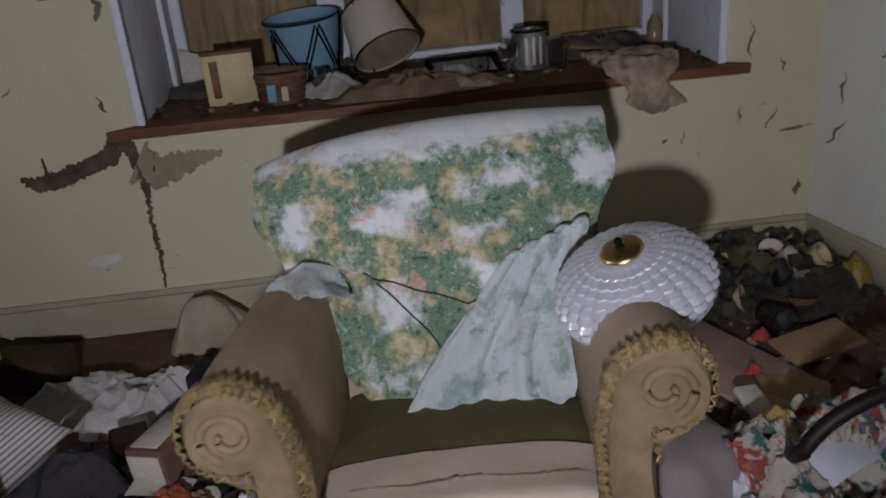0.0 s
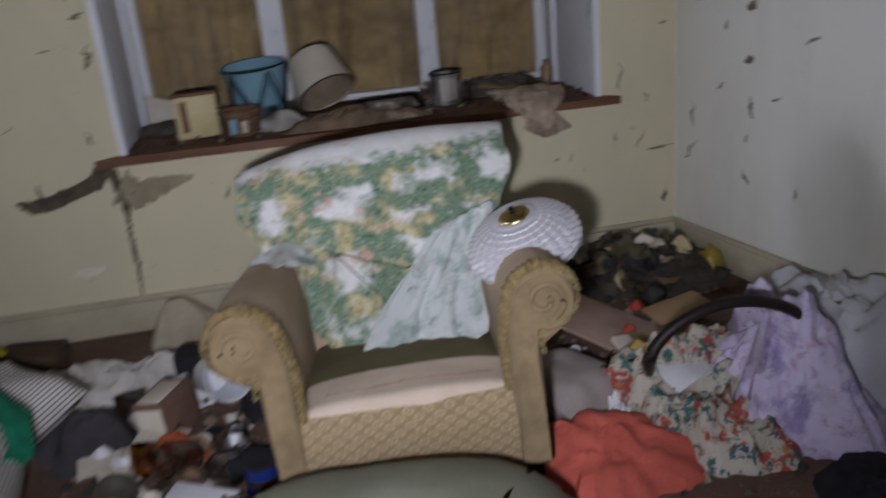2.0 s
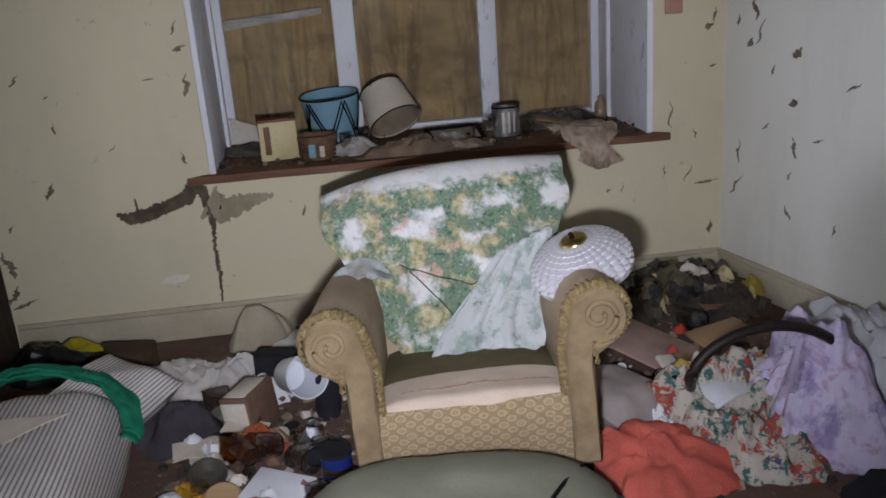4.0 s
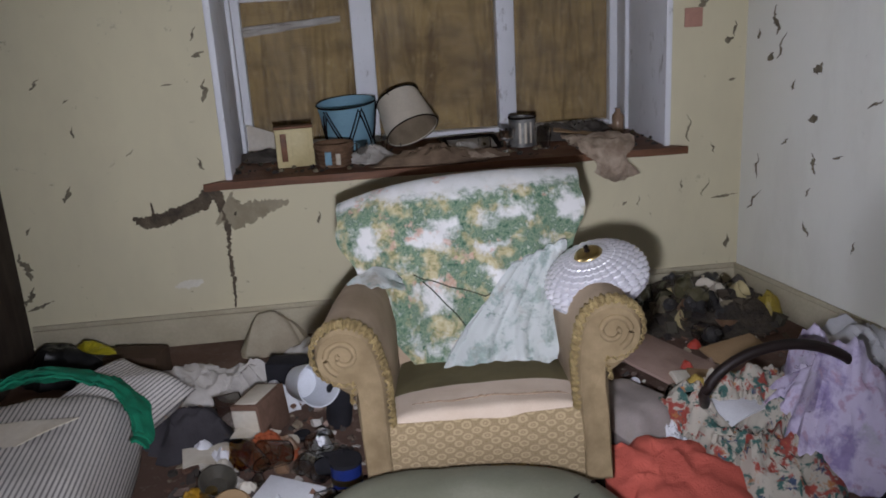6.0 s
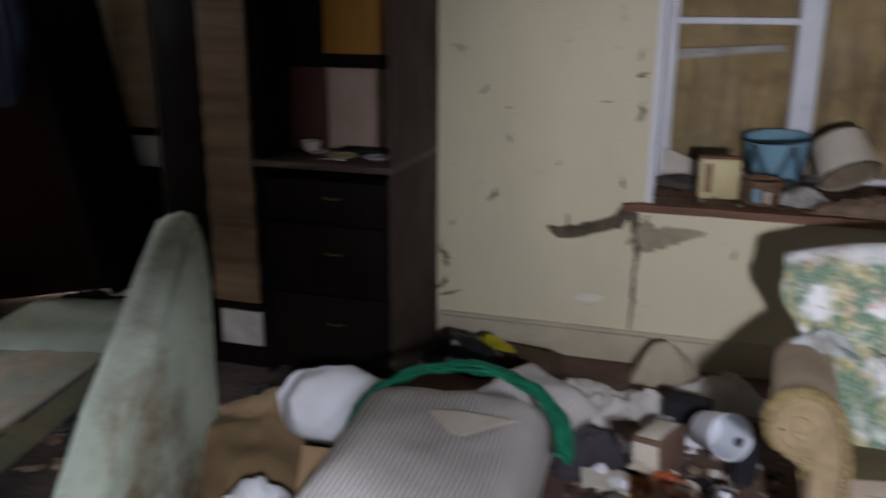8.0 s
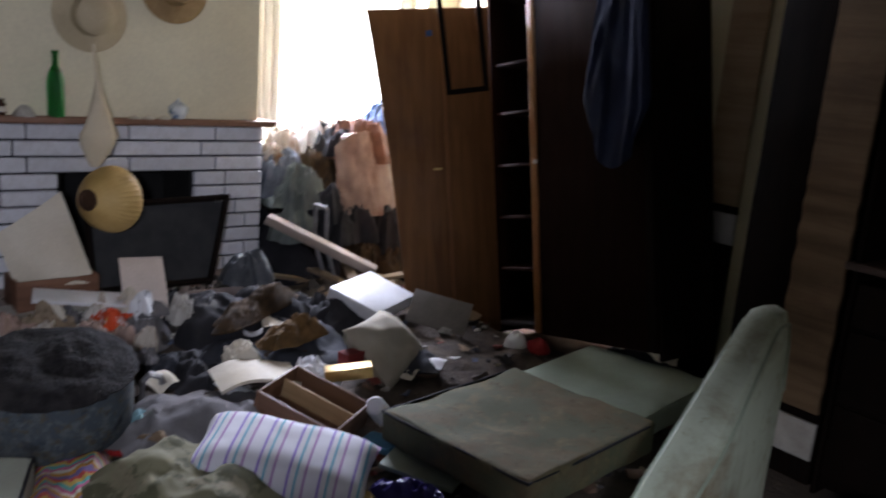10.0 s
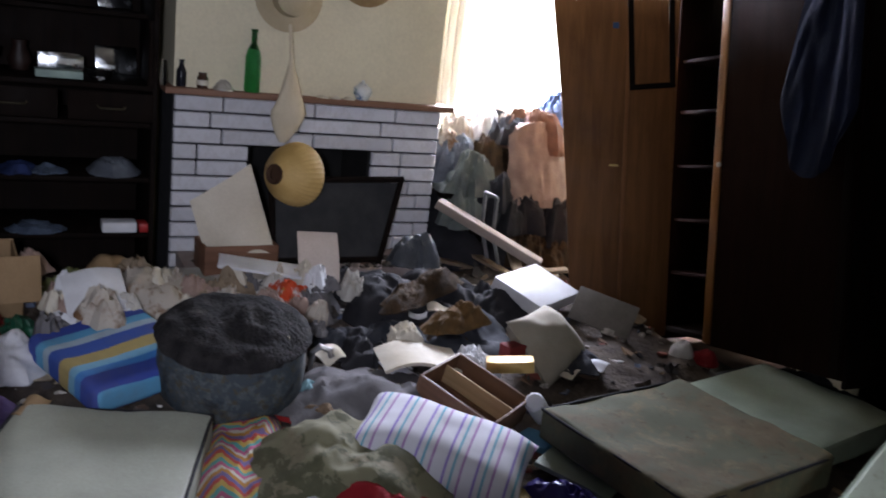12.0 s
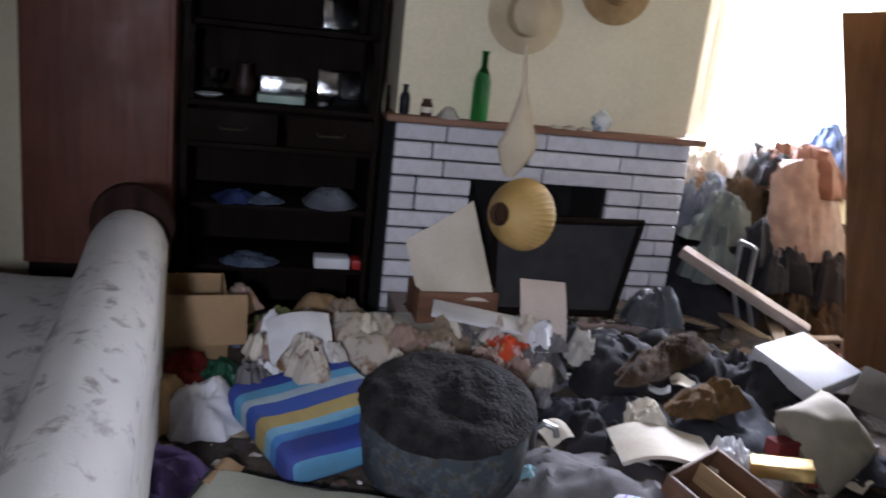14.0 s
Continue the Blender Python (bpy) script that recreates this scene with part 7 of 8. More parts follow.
place("bent_card", sheet(14, 12, lambda u, v: (0.05 * math.sin(u * 2.4), (u - 0.5) * 0.32, v * 0.25 - 0.10 * u * (1 - v) + 0.10 * u * v), 0.005), IVORY, -4.98, -0.43, HZ + 0.145, 0, "bent sheet of cream card leaning on the hearth", "card", "", 16, -12)
scatter(120, lambda r: (r.uniform(-5.15, -4.98), r.uniform(-0.6, 0.65)), (0.008, 0.035), 31, lambda x, y: HZ, MIXED, "ash and chips on the hearth")

# ---- the drifts of rubbish that bury the west half of the floor ----
def drift(x, y):
    """Height of the rubbish over the floor."""
    rise = max(0.0, min(1.0, (-2.6 - x) / 1.2))
    edge = max(0.0, min(1.0, (1.95 - y) / 0.4)) * max(0.0, min(1.0, (y + 2.4) / 0.4))
    return rise * edge * (0.13 + 0.10 * max(0, min(1, (-3.6 - x) / 1.0)) + 0.06 * rough(x, y, 5, 2.0))


def bed(u, v):
    x, y = -5.28 + 3.0 * u, -2.5 + 4.6 * v
    z = drift(x, y)
    return (x, y, max(0.004, z + 0.02 * folds(x, y, 8, 6) * min(1, z * 8)))


solid("rubbish_drift", sheet(90, 120, bed, 0.003), plain("trodden_rubbish", (0.09, 0.07, 0.055), (0.05, 0.04, 0.035), 9, 0.95, 0.9, 30, depth=0.02), Matrix(), "trodden layer of clothes and litter over the floor", "litter", "", "stuff")
WEST = scraps_material("west_scraps", [(0.10, 0.08, 0.07), (0.45, 0.42, 0.38), (0.04, 0.04, 0.05), (0.28, 0.2, 0.13), (0.06, 0.05, 0.05), (0.6, 0.58, 0.55), (0.16, 0.10, 0.07), (0.03, 0.03, 0.035), (0.2, 0.05, 0.04), (0.10, 0.13, 0.2), (0.34, 0.28, 0.2), (0.05, 0.045, 0.04)])
scatter(1100, lambda r: (r.uniform(-5.2, -2.7), r.uniform(-2.0, 1.8)), (0.01, 0.055), 41, lambda x, y: drift(x, y) + 0.006, WEST, "scraps of paper, cloth and plastic strewn over the drift", 0.35)


def lay(name, bm, mat, x, y, dz, rz, label, cat, group="", rx=0.0, ry=0.0):
    return place(name, bm, mat, x, y, drift(x, y) + dz, rz, label, cat, group, rx, ry)


# drum stool
st = thing("drum_stool", pose(-4.02, -0.65, 0.20, 3, 9, 0) @ Matrix.Scale(0.94, 4), "round drum stool with crushed dark velvet top", "stool")
part("drum", lathe([(0, 0), (0.27, 0), (0.285, 0.02), (0.292, 0.12), (0.285, 0.25), (0.0, 0.27)], 44), flowery("blue_grey_tweed", (0.045, 0.058, 0.07), [(22, 0.50, 0.56, (0.10, 0.115, 0.12)), (30, 0.54, 0.60, (0.085, 0.075, 0.055)), (7, 0.55, 0.65, (0.02, 0.025, 0.03))]), st, "blue-grey checked side")
VELVET = plain("crushed_dark_velvet", (0.008, 0.007, 0.008), (0.030, 0.027, 0.027), 16, 1.0, 0.9, 60, dirt=0.2, depth=0.02)
def velvet_top():
    b = heap(0.295, 0.295, 0.075, 121, 0.22, 14, 0.03, 22, 64, 9)
    bmesh.ops.translate(b, vec=(0, 0, 0.245), verts=b.verts)
    return b
part("top", velvet_top(), VELVET, st, "crushed dark velvet top")
SERAPE = striped("blue_striped_blanket", [(0.16, (0.34, 0.26, 0.10)), (0.10, (0.16, 0.36, 0.50)), (0.10, (0.05, 0.20, 0.50)), (0.24, (0.03, 0.06, 0.30)), (0.12, (0.09, 0.30, 0.50)), (0.10, (0.30, 0.38, 0.44)), (0.18, (0.03, 0.07, 0.28))], 0.41, "X", grime=0.45)
lay("striped_blanket", slab(0.50, 0.46, 0.11, 14, 0.014, 16, 0.03), SERAPE, -4.19, -1.04, 0.03, 24, "folded blanket striped in blues and ochre", "blanket", "", 4, 5)
lay("white_carrier_bag", heap(0.17, 0.14, 0.14, 131, 0.5, 12), plain("white_polythene", (0.60, 0.60, 0.63), (0.5, 0.5, 0.54), 9, 0.4, 0.4, 40), -4.33, -1.42, 0.01, 20, "crumpled white carrier bag", "plastic bag")
PURPLE = plain("purple_jersey", (0.10, 0.07, 0.17), (0.075, 0.05, 0.13), 8, 0.95, 0.4, 120)
lay("purple_jumper", heap(0.15, 0.26, 0.10, 133, 0.5, 10), PURPLE, -3.98, -1.56, 0.0, -30, "purple jersey jumper on the floor", "jumper")
lay("cardboard_box", ring_box(0.30, 0.36, 0.22, 0.01), CARD, -4.80, -1.56, 0.02, 8, "open cardboard box with flaps up", "cardboard box", "", 0, 14)
lay("box_flap", block(0.008, 0.34, 0.19, 0, 0, 0, 0.002), CARD, -4.60, -1.46, 0.10, 8, "tan cardboard flap with dark marks", "cardboard", "", 0, -8)
lay("red_cloth", heap(0.16, 0.12, 0.08, 135, 0.5, 14), plain("dark_red_cloth", (0.16, 0.015, 0.012), None, 9), -4.54, -1.50, 0.0, 0, "dark red cloth under the box", "cloth")
lay("green_bag", heap(0.14, 0.1, 0.09, 137, 0.6, 16), plain("bottle_green_polythene", (0.015, 0.09, 0.05), (0.01, 0.05, 0.03), 9, 0.35, 0.4, 40), -4.55, -1.38, 0.0, 0, "dark green plastic bag", "plastic bag")
lay("olive_scrap", heap(0.12, 0.12, 0.12, 138, 0.7, 16), plain("olive_leaf_print", (0.17, 0.18, 0.07), (0.10, 0.11, 0.05), 20, 0.9, 0.5, 80), -4.98, -1.18, 0.05, 0, "olive green leafy cloth", "cloth")
lay("brown_paper_parcel", heap(0.16, 0.12, 0.14, 139, 0.6, 13), CARD, -4.36, -1.60, 0.0, 0, "torn brown paper parcel", "parcel")
lay("paper_bag", heap(0.20, 0.15, 0.24, 141, 0.25, 9, 0.2, 14, 24, 3), CARD, -5.08, -0.96, 0.0, 10, "crumpled brown paper bag by the hutch", "paper bag")
STAINED = flowery("rust_stained_linen", (0.46, 0.41, 0.35), [(5, 0.5, 0.6, (0.20, 0.10, 0.045)), (8, 0.57, 0.64, (0.30, 0.2, 0.13))])
lay("stained_laundry", heap(0.20, 0.20, 0.21, 143, 0.55, 9), STAINED, -4.70, -0.84, 0.02, 0, "rust-stained linen in a heap", "laundry", "laundry")
lay("stained_laundry", heap(0.22, 0.14, 0.15, 145, 0.6, 11), plain("grey_beige_linen", (0.42, 0.37, 0.32), (0.31, 0.26, 0.22), 8, 0.9, 0.3, 120), -4.86, -1.06, 0.04, 20, "grey-beige linen in a heap", "laundry", "laundry")
lay("white_document", sheet(12, 10, lambda u, v: ((v - 0.5) * 0.22, (u - 0.5) * 0.23, 0.03 * math.sin(3 * u) + 0.01 * math.sin(5 * v)), 0.006), BRIGHT, -4.52, -1.10, 0.16, 8, "white folder lying on the laundry", "folder", "", 6, 30)
lay("cream_board", block(0.28, 0.55, 0.012, 0, 0, 0, 0.003), GREY_CLOTH, -4.86, -0.52, 0.07, -8, "cream board across the rubbish", "board", "", 4, 10)
lay("white_board", block(0.14, 0.42, 0.014, 0, 0, 0, 0.003), BRIGHT, -4.80, -0.34, 0.15, -14, "white painted shelf board", "board", "", -6, 8)
lay("cream_sheet", sheet(14, 10, lambda u, v: (0.10 * math.cos(3.0 * u), (v - 0.5) * 0.20, 0.26 * math.sin(1.5 * u)), 0.004), plain("pinkish_card", (0.60, 0.52, 0.48), (0.52, 0.45, 0.4), 6, 0.85), -4.84, -0.06, 0.05, -10, "curled cream cardboard sheet", "card")
lay("red_bag", heap(0.13, 0.13, 0.09, 147, 0.8, 17), flowery("orange_print_bag", (0.60, 0.55, 0.55), [(9, 0.44, 0.48, (0.60, 0.07, 0.02)), (12, 0.58, 0.62, (0.50, 0.22, 0.03))]), -4.63, -0.25, 0.05, 0, "orange-red and white printed plastic bag", "plastic bag")
for k, (x, y, rx, ry, h) in enumerate(((-4.62, 0.22, 0.30, 0.24, 0.16), (-4.30, 0.48, 0.30, 0.26, 0.16), (-4.75, 0.62, 0.26, 0.28, 0.17), (-4.30, 0.12, 0.22, 0.2, 0.12), (-4.5, 0.86, 0.25, 0.25, 0.15))):
    lay("black_coat", heap(rx, ry, h, 151 + k, 0.6, 8, 0.3, 18, 48), BLACK if k % 2 == 0 else plain("blue_black_wool", (0.018, 0.02, 0.028), (0.035, 0.037, 0.045), 9, 0.9, 0.5, 120), x, y, 0.0, 30 * k, "black coat thrown on the rubbish", "coat", "black coats")
FUR = plain("brown_fur", (0.022, 0.013, 0.007), (0.06, 0.032, 0.012), 20, 0.95, 0.9, 120, depth=0.015)
lay("fur_stole", heap(0.09, 0.32, 0.09, 161, 0.6, 13), FUR, -4.50, 0.36, 0.13, 35, "brown fur stole across the coats", "fur stole")
lay("fur_stole", heap(0.08, 0.2, 0.08, 163, 0.6, 13), plain("tan_fur", (0.13, 0.07, 0.025), (0.07, 0.04, 0.015), 20, 0.95, 0.9, 120), -4.20, 0.40, 0.14, 20, "tan fur across the coats", "fur stole")
lay("grey_plastic", heap(0.14, 0.14, 0.12, 165, 0.7, 14), plain("slate_polythene", (0.10, 0.11, 0.125), (0.06, 0.065, 0.075), 9, 0.3, 0.5, 40), -5.02, 0.55, 0.10, 0, "slate-grey plastic sack by the hearth", "plastic bag")
lay("white_case", block(0.30, 0.42, 0.07, 0, 0, 0, 0.008), plain("white_melamine", (0.62, 0.63, 0.66), (0.54, 0.54, 0.56), 5, 0.4), -4.52, 1.02, 0.12, 28, "white flat case with a dark underside", "case", "", 0, 16)
lay("grey_pillow", cushion(0.34, 0.38, 0.18, 21, 0.2), plain("grubby_pillow", (0.33, 0.30, 0.245), (0.26, 0.23, 0.185), 7, 0.9, 0.3, 110), -4.05, 0.74, 0.04, 30, "grubby beige pillow in front of the wardrobe", "pillow", "", 0, 42)
lay("leaning_board", block(0.32, 0.010, 0.18, 0, 0, 0, 0.003), plain("grey_card_board", (0.26, 0.24, 0.225), (0.18, 0.165, 0.15), 6, 0.9, 0.2, 60, dirt=0.5), -4.24, 1.24, 0.03, 40, "grey board leaning before the wardrobe", "board", "", -32, 8)
hat = thing("knit_hat", pose(-3.96, 1.56, 0.17), "red and white knitted hat", "knitted hat")
part("crown", heap(0.07, 0.07, 0.08, 171, 0.3, 20, 0.1), BRIGHT, hat)
rd = heap(0.08, 0.07, 0.09, 172, 0.3, 20, 0.1)
bmesh.ops.translate(rd, vec=(0.07, 0.09, 0), verts=rd.verts)
part("brim", rd, plain("crimson_knit", (0.22, 0.01, 0.015), None, 9), hat, "crimson part")
t = thing("divided_tray", pose(-3.68, 0.21, drift(-3.68, 0.21) + 0.05, 4, 14, 30), "small wooden drawer tipped on the rubbish", "drawer")
part("tray", ring_box(0.36, 0.28, 0.11, 0.012), timber("drawer_wood", (0.10, 0.05, 0.03), (0.17, 0.09, 0.05), "X", 0.5), t)
part("divider", block(0.34, 0.008, 0.08, 0, 0.04, 0.012, 0.001), PINE, t)
lay("gold_carton", block(0.08, 0.2, 0.05, 0, 0, 0, 0.004), plain("gilt_card", (0.55, 0.40, 0.16), (0.42, 0.28, 0.1), 14, 0.3, 0.2, 30, metal=0.6), -3.80, 0.46, 0.12, -28, "gilt cardboard carton on the rubbish", "carton", "", 8, 0)
lay("red_carton", block(0.07, 0.1, 0.06, 0, 0, 0, 0.004), plain("maroon_card", (0.15, 0.02, 0.02), None, 9), -3.95, 0.56, 0.10, 10, "small maroon carton on the rubbish", "carton")
lay("white_net", heap(0.11, 0.1, 0.09, 175, 0.9, 24), BRIGHT, -3.92, 0.36, 0.08, 0, "frothy white net cloth", "net")
lay("open_book", sheet(16, 10, lambda u, v: ((v - 0.5) * 0.24, (u - 0.5) * 0.34, 0.05 * abs(math.sin(3.14 * u)) * (1.2 - u)), 0.014), PAPER, -3.99, 0.13, 0.08, -10, "open book with yellowed pages", "book")
lay("tissue", heap(0.10, 0.1, 0.08, 177, 0.9, 22), PAPER, -4.18, 0.14, 0.08, 0, "crumpled pale tissue on the coats", "tissue")
lay("grey_blanket", heap(0.30, 0.34, 0.09, 179, 0.5, 8), plain("slate_blanket", (0.16, 0.15, 0.155), (0.11, 0.105, 0.11), 7, 0.95, 0.4, 130), -3.86, -0.18, 0.0, 0, "slate grey blanket on the floor", "blanket")
lay("chrome_tap", tube([(0, 0, 0), (0, 0, 0.09), (0.03, 0, 0.12), (0.07, 0, 0.11), (0.08, 0, 0.08)], 0.013, 10), STEEL, -4.12, -0.30, 0.02, 60, "chrome tap lying in the rubbish", "tap")
CHEV = striped("zigzag_crochet", [(0.14, (0.42, 0.07, 0.06)), (0.14, (0.46, 0.32, 0.08)), (0.14, (0.10, 0.30, 0.28)), (0.14, (0.42, 0.10, 0.20)), (0.14, (0.5, 0.46, 0.38)), (0.15, (0.40, 0.20, 0.05)), (0.15, (0.16, 0.12, 0.26))], 0.13, "X", 0.6, 0.07)
lay("crochet_blanket", heap(0.36, 0.17, 0.08, 181, 0.35, 9), CHEV, -3.60, -0.70, 0.03, -12, "crochet blanket in bright zigzags", "blanket")
STRIPE = striped("candy_stripe", [(0.40, (0.62, 0.62, 0.68)), (0.08, (0.26, 0.18, 0.52)), (0.17, (0.60, 0.60, 0.64)), (0.08, (0.14, 0.36, 0.48)), (0.19, (0.58, 0.58, 0.62)), (0.08, (0.35, 0.2, 0.42))], 0.105, "X", grime=0.15)
lay("striped_pillow", cushion(0.64, 0.40, 0.20, 31, 0.045, 30), STRIPE, -3.39, -0.06, 0.02, 50, "white pillow with lilac and blue stripes", "pillow", "", 6, 6)
CAMO = flowery("faded_camouflage", (0.20, 0.19, 0.12), [(7, 0.5, 0.54, (0.12, 0.12, 0.07)), (9, 0.56, 0.6, (0.26, 0.23, 0.15))])
lay("camouflage_jacket", heap(0.26, 0.34, 0.18, 183, 0.4, 7), CAMO, -3.38, -0.44, 0.05, -30, "faded camouflage jacket in a heap", "jacket")
lay("red_jumper", heap(0.2, 0.2, 0.13, 185, 0.4, 9), plain("cherry_jersey", (0.28, 0.012, 0.02), (0.2, 0.01, 0.015), 8, 0.95, 0.4, 120), -3.14, -0.36, 0.05, 0, "cherry red jumper on the floor", "jumper")
lay("khaki_cloth", heap(0.2, 0.12, 0.07, 187, 0.6, 12), plain("khaki_drill", (0.24, 0.18, 0.07), (0.17, 0.125, 0.05), 8, 0.95, 0.4, 120), -3.12, 0.06, 0.03, 40, "khaki cloth on the floor", "cloth")
lay("violet_foil", heap(0.2, 0.1, 0.08, 189, 0.8, 15), plain("violet_satin", (0.03, 0.02, 0.16), (0.02, 0.015, 0.10), 9, 0.35, 0.4, 60), -3.06, 0.27, 0.03, 30, "violet satin cloth on the floor", "cloth")
lay("blue_packet", block(0.16, 0.11, 0.03, 0, 0, 0, 0.006), plain("sky_blue_card", (0.12, 0.30, 0.44), None, 8), -3.48, 0.42, 0.04, 20, "sky blue packet on the rubbish", "packet", "", 6, -8)
lay("white_canister", lathe([(0, 0), (0.04, 0), (0.04, 0.15), (0.03, 0.16), (0, 0.16)], 22), BRIGHT, -3.60, 0.52, 0.06, 0, "white canister tipped over", "canister", "", 40, 30)
lay("mint_board", block(0.3, 0.22, 0.02, 0, 0, 0, 0.004), MINT, -3.24, 0.47, 0.05, 30, "pale mint board on the floor", "board", "", 4, 4)
lay("red_scrap", heap(0.1, 0.06, 0.05, 191, 0.7, 20), plain("scarlet_cloth", (0.34, 0.02, 0.02), None, 9), -3.86, -0.46, 0.02, 20, "scarlet cloth scrap by the stool", "cloth")
lay("cyan_scrap", heap(0.06, 0.06, 0.05, 192, 0.7, 24), plain("cyan_tissue", (0.25, 0.42, 0.46), None, 9), -3.90, -0.36, 0.05, 20, "pale cyan tissue by the stool", "tissue")
lay("twisted_cloth", heap(0.12, 0.05, 0.05, 194, 0.5, 20), RAG, -3.70, -0.36, 0.05, 30, "brown twisted cloth on the floor", "cloth")

# more laundry and paper, thrown about
LINENS = [GREY_CLOTH, STAINED, BRIGHT, PAPER, plain("fawn_wool", (0.26, 0.2, 0.14), (0.19, 0.145, 0.10), 8, 0.95, 0.4, 120), plain("dusty_rose_cotton", (0.34, 0.24, 0.2), (0.26, 0.18, 0.15), 8, 0.95, 0.3, 120), plain("slate_blanket"  , (0.16, 0.15, 0.155))]
rnd = random.Random(77)
for k in range(22):
    x, y = rnd.uniform(-5.0, -4.45), rnd.uniform(-1.3, -0.15)
    r = rnd.uniform(0.07, 0.15)
    lay("linen", heap(r, r * rnd.uniform(0.7, 1.2), rnd.uniform(0.05, 0.11), 301 + k, 1.1, 13, 0.35, 14, 40), LINENS[k % 7], x, y, rnd.uniform(-0.03, 0.02), rnd.uniform(0, 360), "crumpled linen strewn before the hearth", "linen", "strewn linen")
for k in range(44):
    x, y = rnd.uniform(-5.0, -4.35), rnd.uniform(-1.35, 0.05)
    r = rnd.uniform(0.035, 0.085)
    lay("rag_scrap", heap(r, r * rnd.uniform(0.6, 1.4), rnd.uniform(0.03, 0.07), 401 + k, 1.6, 26, 0.4, 10, 28), LINENS[(k * 3) % 7], x, y, rnd.uniform(0.05, 0.12), rnd.uniform(0, 360), "small crumpled rag on the laundry", "rag", "rag scraps", rnd.uniform(-15, 15), rnd.uniform(-15, 15))
for k in range(16):
    x, y = rnd.uniform(-4.9, -3.7), rnd.uniform(-0.25, 1.15)
    r = rnd.uniform(0.07, 0.16)
    lay("dark_garment", heap(r, r * rnd.uniform(0.7, 1.3), rnd.uniform(0.05, 0.11), 331 + k, 0.6, 12, 0.35, 12, 36), (BLACK, BLACK, FUR, plain("blue_black_wool", (0.018, 0.02, 0.028)))[k % 4], x, y, rnd.uniform(0.0, 0.05), rnd.uniform(0, 360), "dark garment strewn on the rubbish", "garment", "dark garments")
for k in range(26):
    x, y = rnd.uniform(-4.9, -3.2), rnd.uniform(-1.4, 1.0)
    w, d, c = rnd.uniform(0.07, 0.16), rnd.uniform(0.06, 0.12), rnd.uniform(-0.03, 0.03)
    lay("loose_sheet", sheet(6, 6, lambda u, v: ((u - 0.5) * w, (v - 0.5) * d, c * math.sin(3 * u) + 0.01 * math.sin(5 * v)), 0.003), (PAPER, BRIGHT, CARD, IVORY)[k % 4], x, y, 0.05 + 0.05 * rnd.random(), rnd.uniform(0, 360), "loose sheet of paper on the rubbish", "paper", "loose sheets", rnd.uniform(-20, 20), rnd.uniform(-20, 20))

# ---- the heap under the bright window ----
lay("fallen_plank", block(0.68, 0.10, 0.05, 0, 0, 0, 0.006), timber("grey_plank", (0.22, 0.17, 0.14), (0.32, 0.26, 0.22), "X", 0.7), -5.04, 1.00, 0.24, 50, "broken painted plank leaning on the heap", "plank", "", 0, 22)
BOARDS = timber("weathered_board", (0.16, 0.115, 0.08), (0.26, 0.20, 0.14), "X", 0.8)
for k, (x, y, z, a, tilt) in enumerate(((-5.1, 1.1, 0.02, 20, 8), (-4.95, 1.3, 0.05, 70, -10), (-5.2, 0.86, 0.06, 100, 14), (-4.9, 1.12, 0.10, -20, 12), (-5.05, 1.40, 0.08, 40, 20))):
    lay("broken_batten", block(0.34 + 0.05 * k, 0.06, 0.02, 0, 0, 0, 0.003), BOARDS, x, y, z, a, "broken wooden batten in the heap", "batten", "broken battens", 4, tilt)
wc = thing("wooden_chair", pose(-5.52, 1.18, 0.10, 0, 4, 100), "dark wooden chair buried in clothes", "chair")
for x in (-0.19, 0.19):
    for y in (-0.19, 0.19):
        part("leg", block(0.035, 0.035, 0.45 if y < 0 else 0.92, x, y, 0, 0.005), DARK, wc)
part("seat", block(0.44, 0.44, 0.035, 0, 0, 0.45, 0.012), DARK, wc)
part("backrest", block(0.36, 0.02, 0.16, 0, 0.19, 0.72, 0.006), DARK, wc)
GREY_TUBE = plain("grey_enamel_tube", (0.20, 0.20, 0.21), (0.12, 0.12, 0.125), 12, 0.5, 0.1, 60)
ch = thing("walking_frame", pose(-5.24, 1.02, 0.30, 0, 8, 20), "grey metal walking frame in the heap", "walking frame")
for x in (0.0, 0.09):
    part("tube", tube([(x, 0, 0.42), (x + 0.02, 0.02, 0.2), (x + 0.1, 0.06, 0.0)], 0.012, 8), GREY_TUBE, ch)
part("crossbar", tube([(0, 0, 0.42), (0.09, 0, 0.42)], 0.012, 8), GREY_TUBE, ch)
# Dark block added to fill the dark gap under the window.
place("dark_filler", block(0.42, 0.95, 0.72, 0, 0, 0, 0.01), DARK, -5.64, 1.48, 0.02, 0, "dark low block added to fill under the window", "cupboard")
ub = thing("upholstered_chair", pose(-5.34, 1.50, 0.62, 0, -8, 8), "pinkish brown suede chair pushed under the window", "chair")



def hide_back(u, v):
    """A slack suede back, domed at the top, creased and sagging."""
    s = 2 * u - 1
    w = 0.25 * (1 - 0.18 * v ** 3) + 0.01 * math.sin(7 * v)
    z = 0.52 * v - 0.09 * abs(s) ** 2.4 * v - 0.02
    return (0.10 - 0.10 * v - 0.05 * abs(s) ** 2 + 0.018 * folds(s * 0.3, z, 5, 7) + 0.01 * rough(s, z, 3, 6), w * s, z)


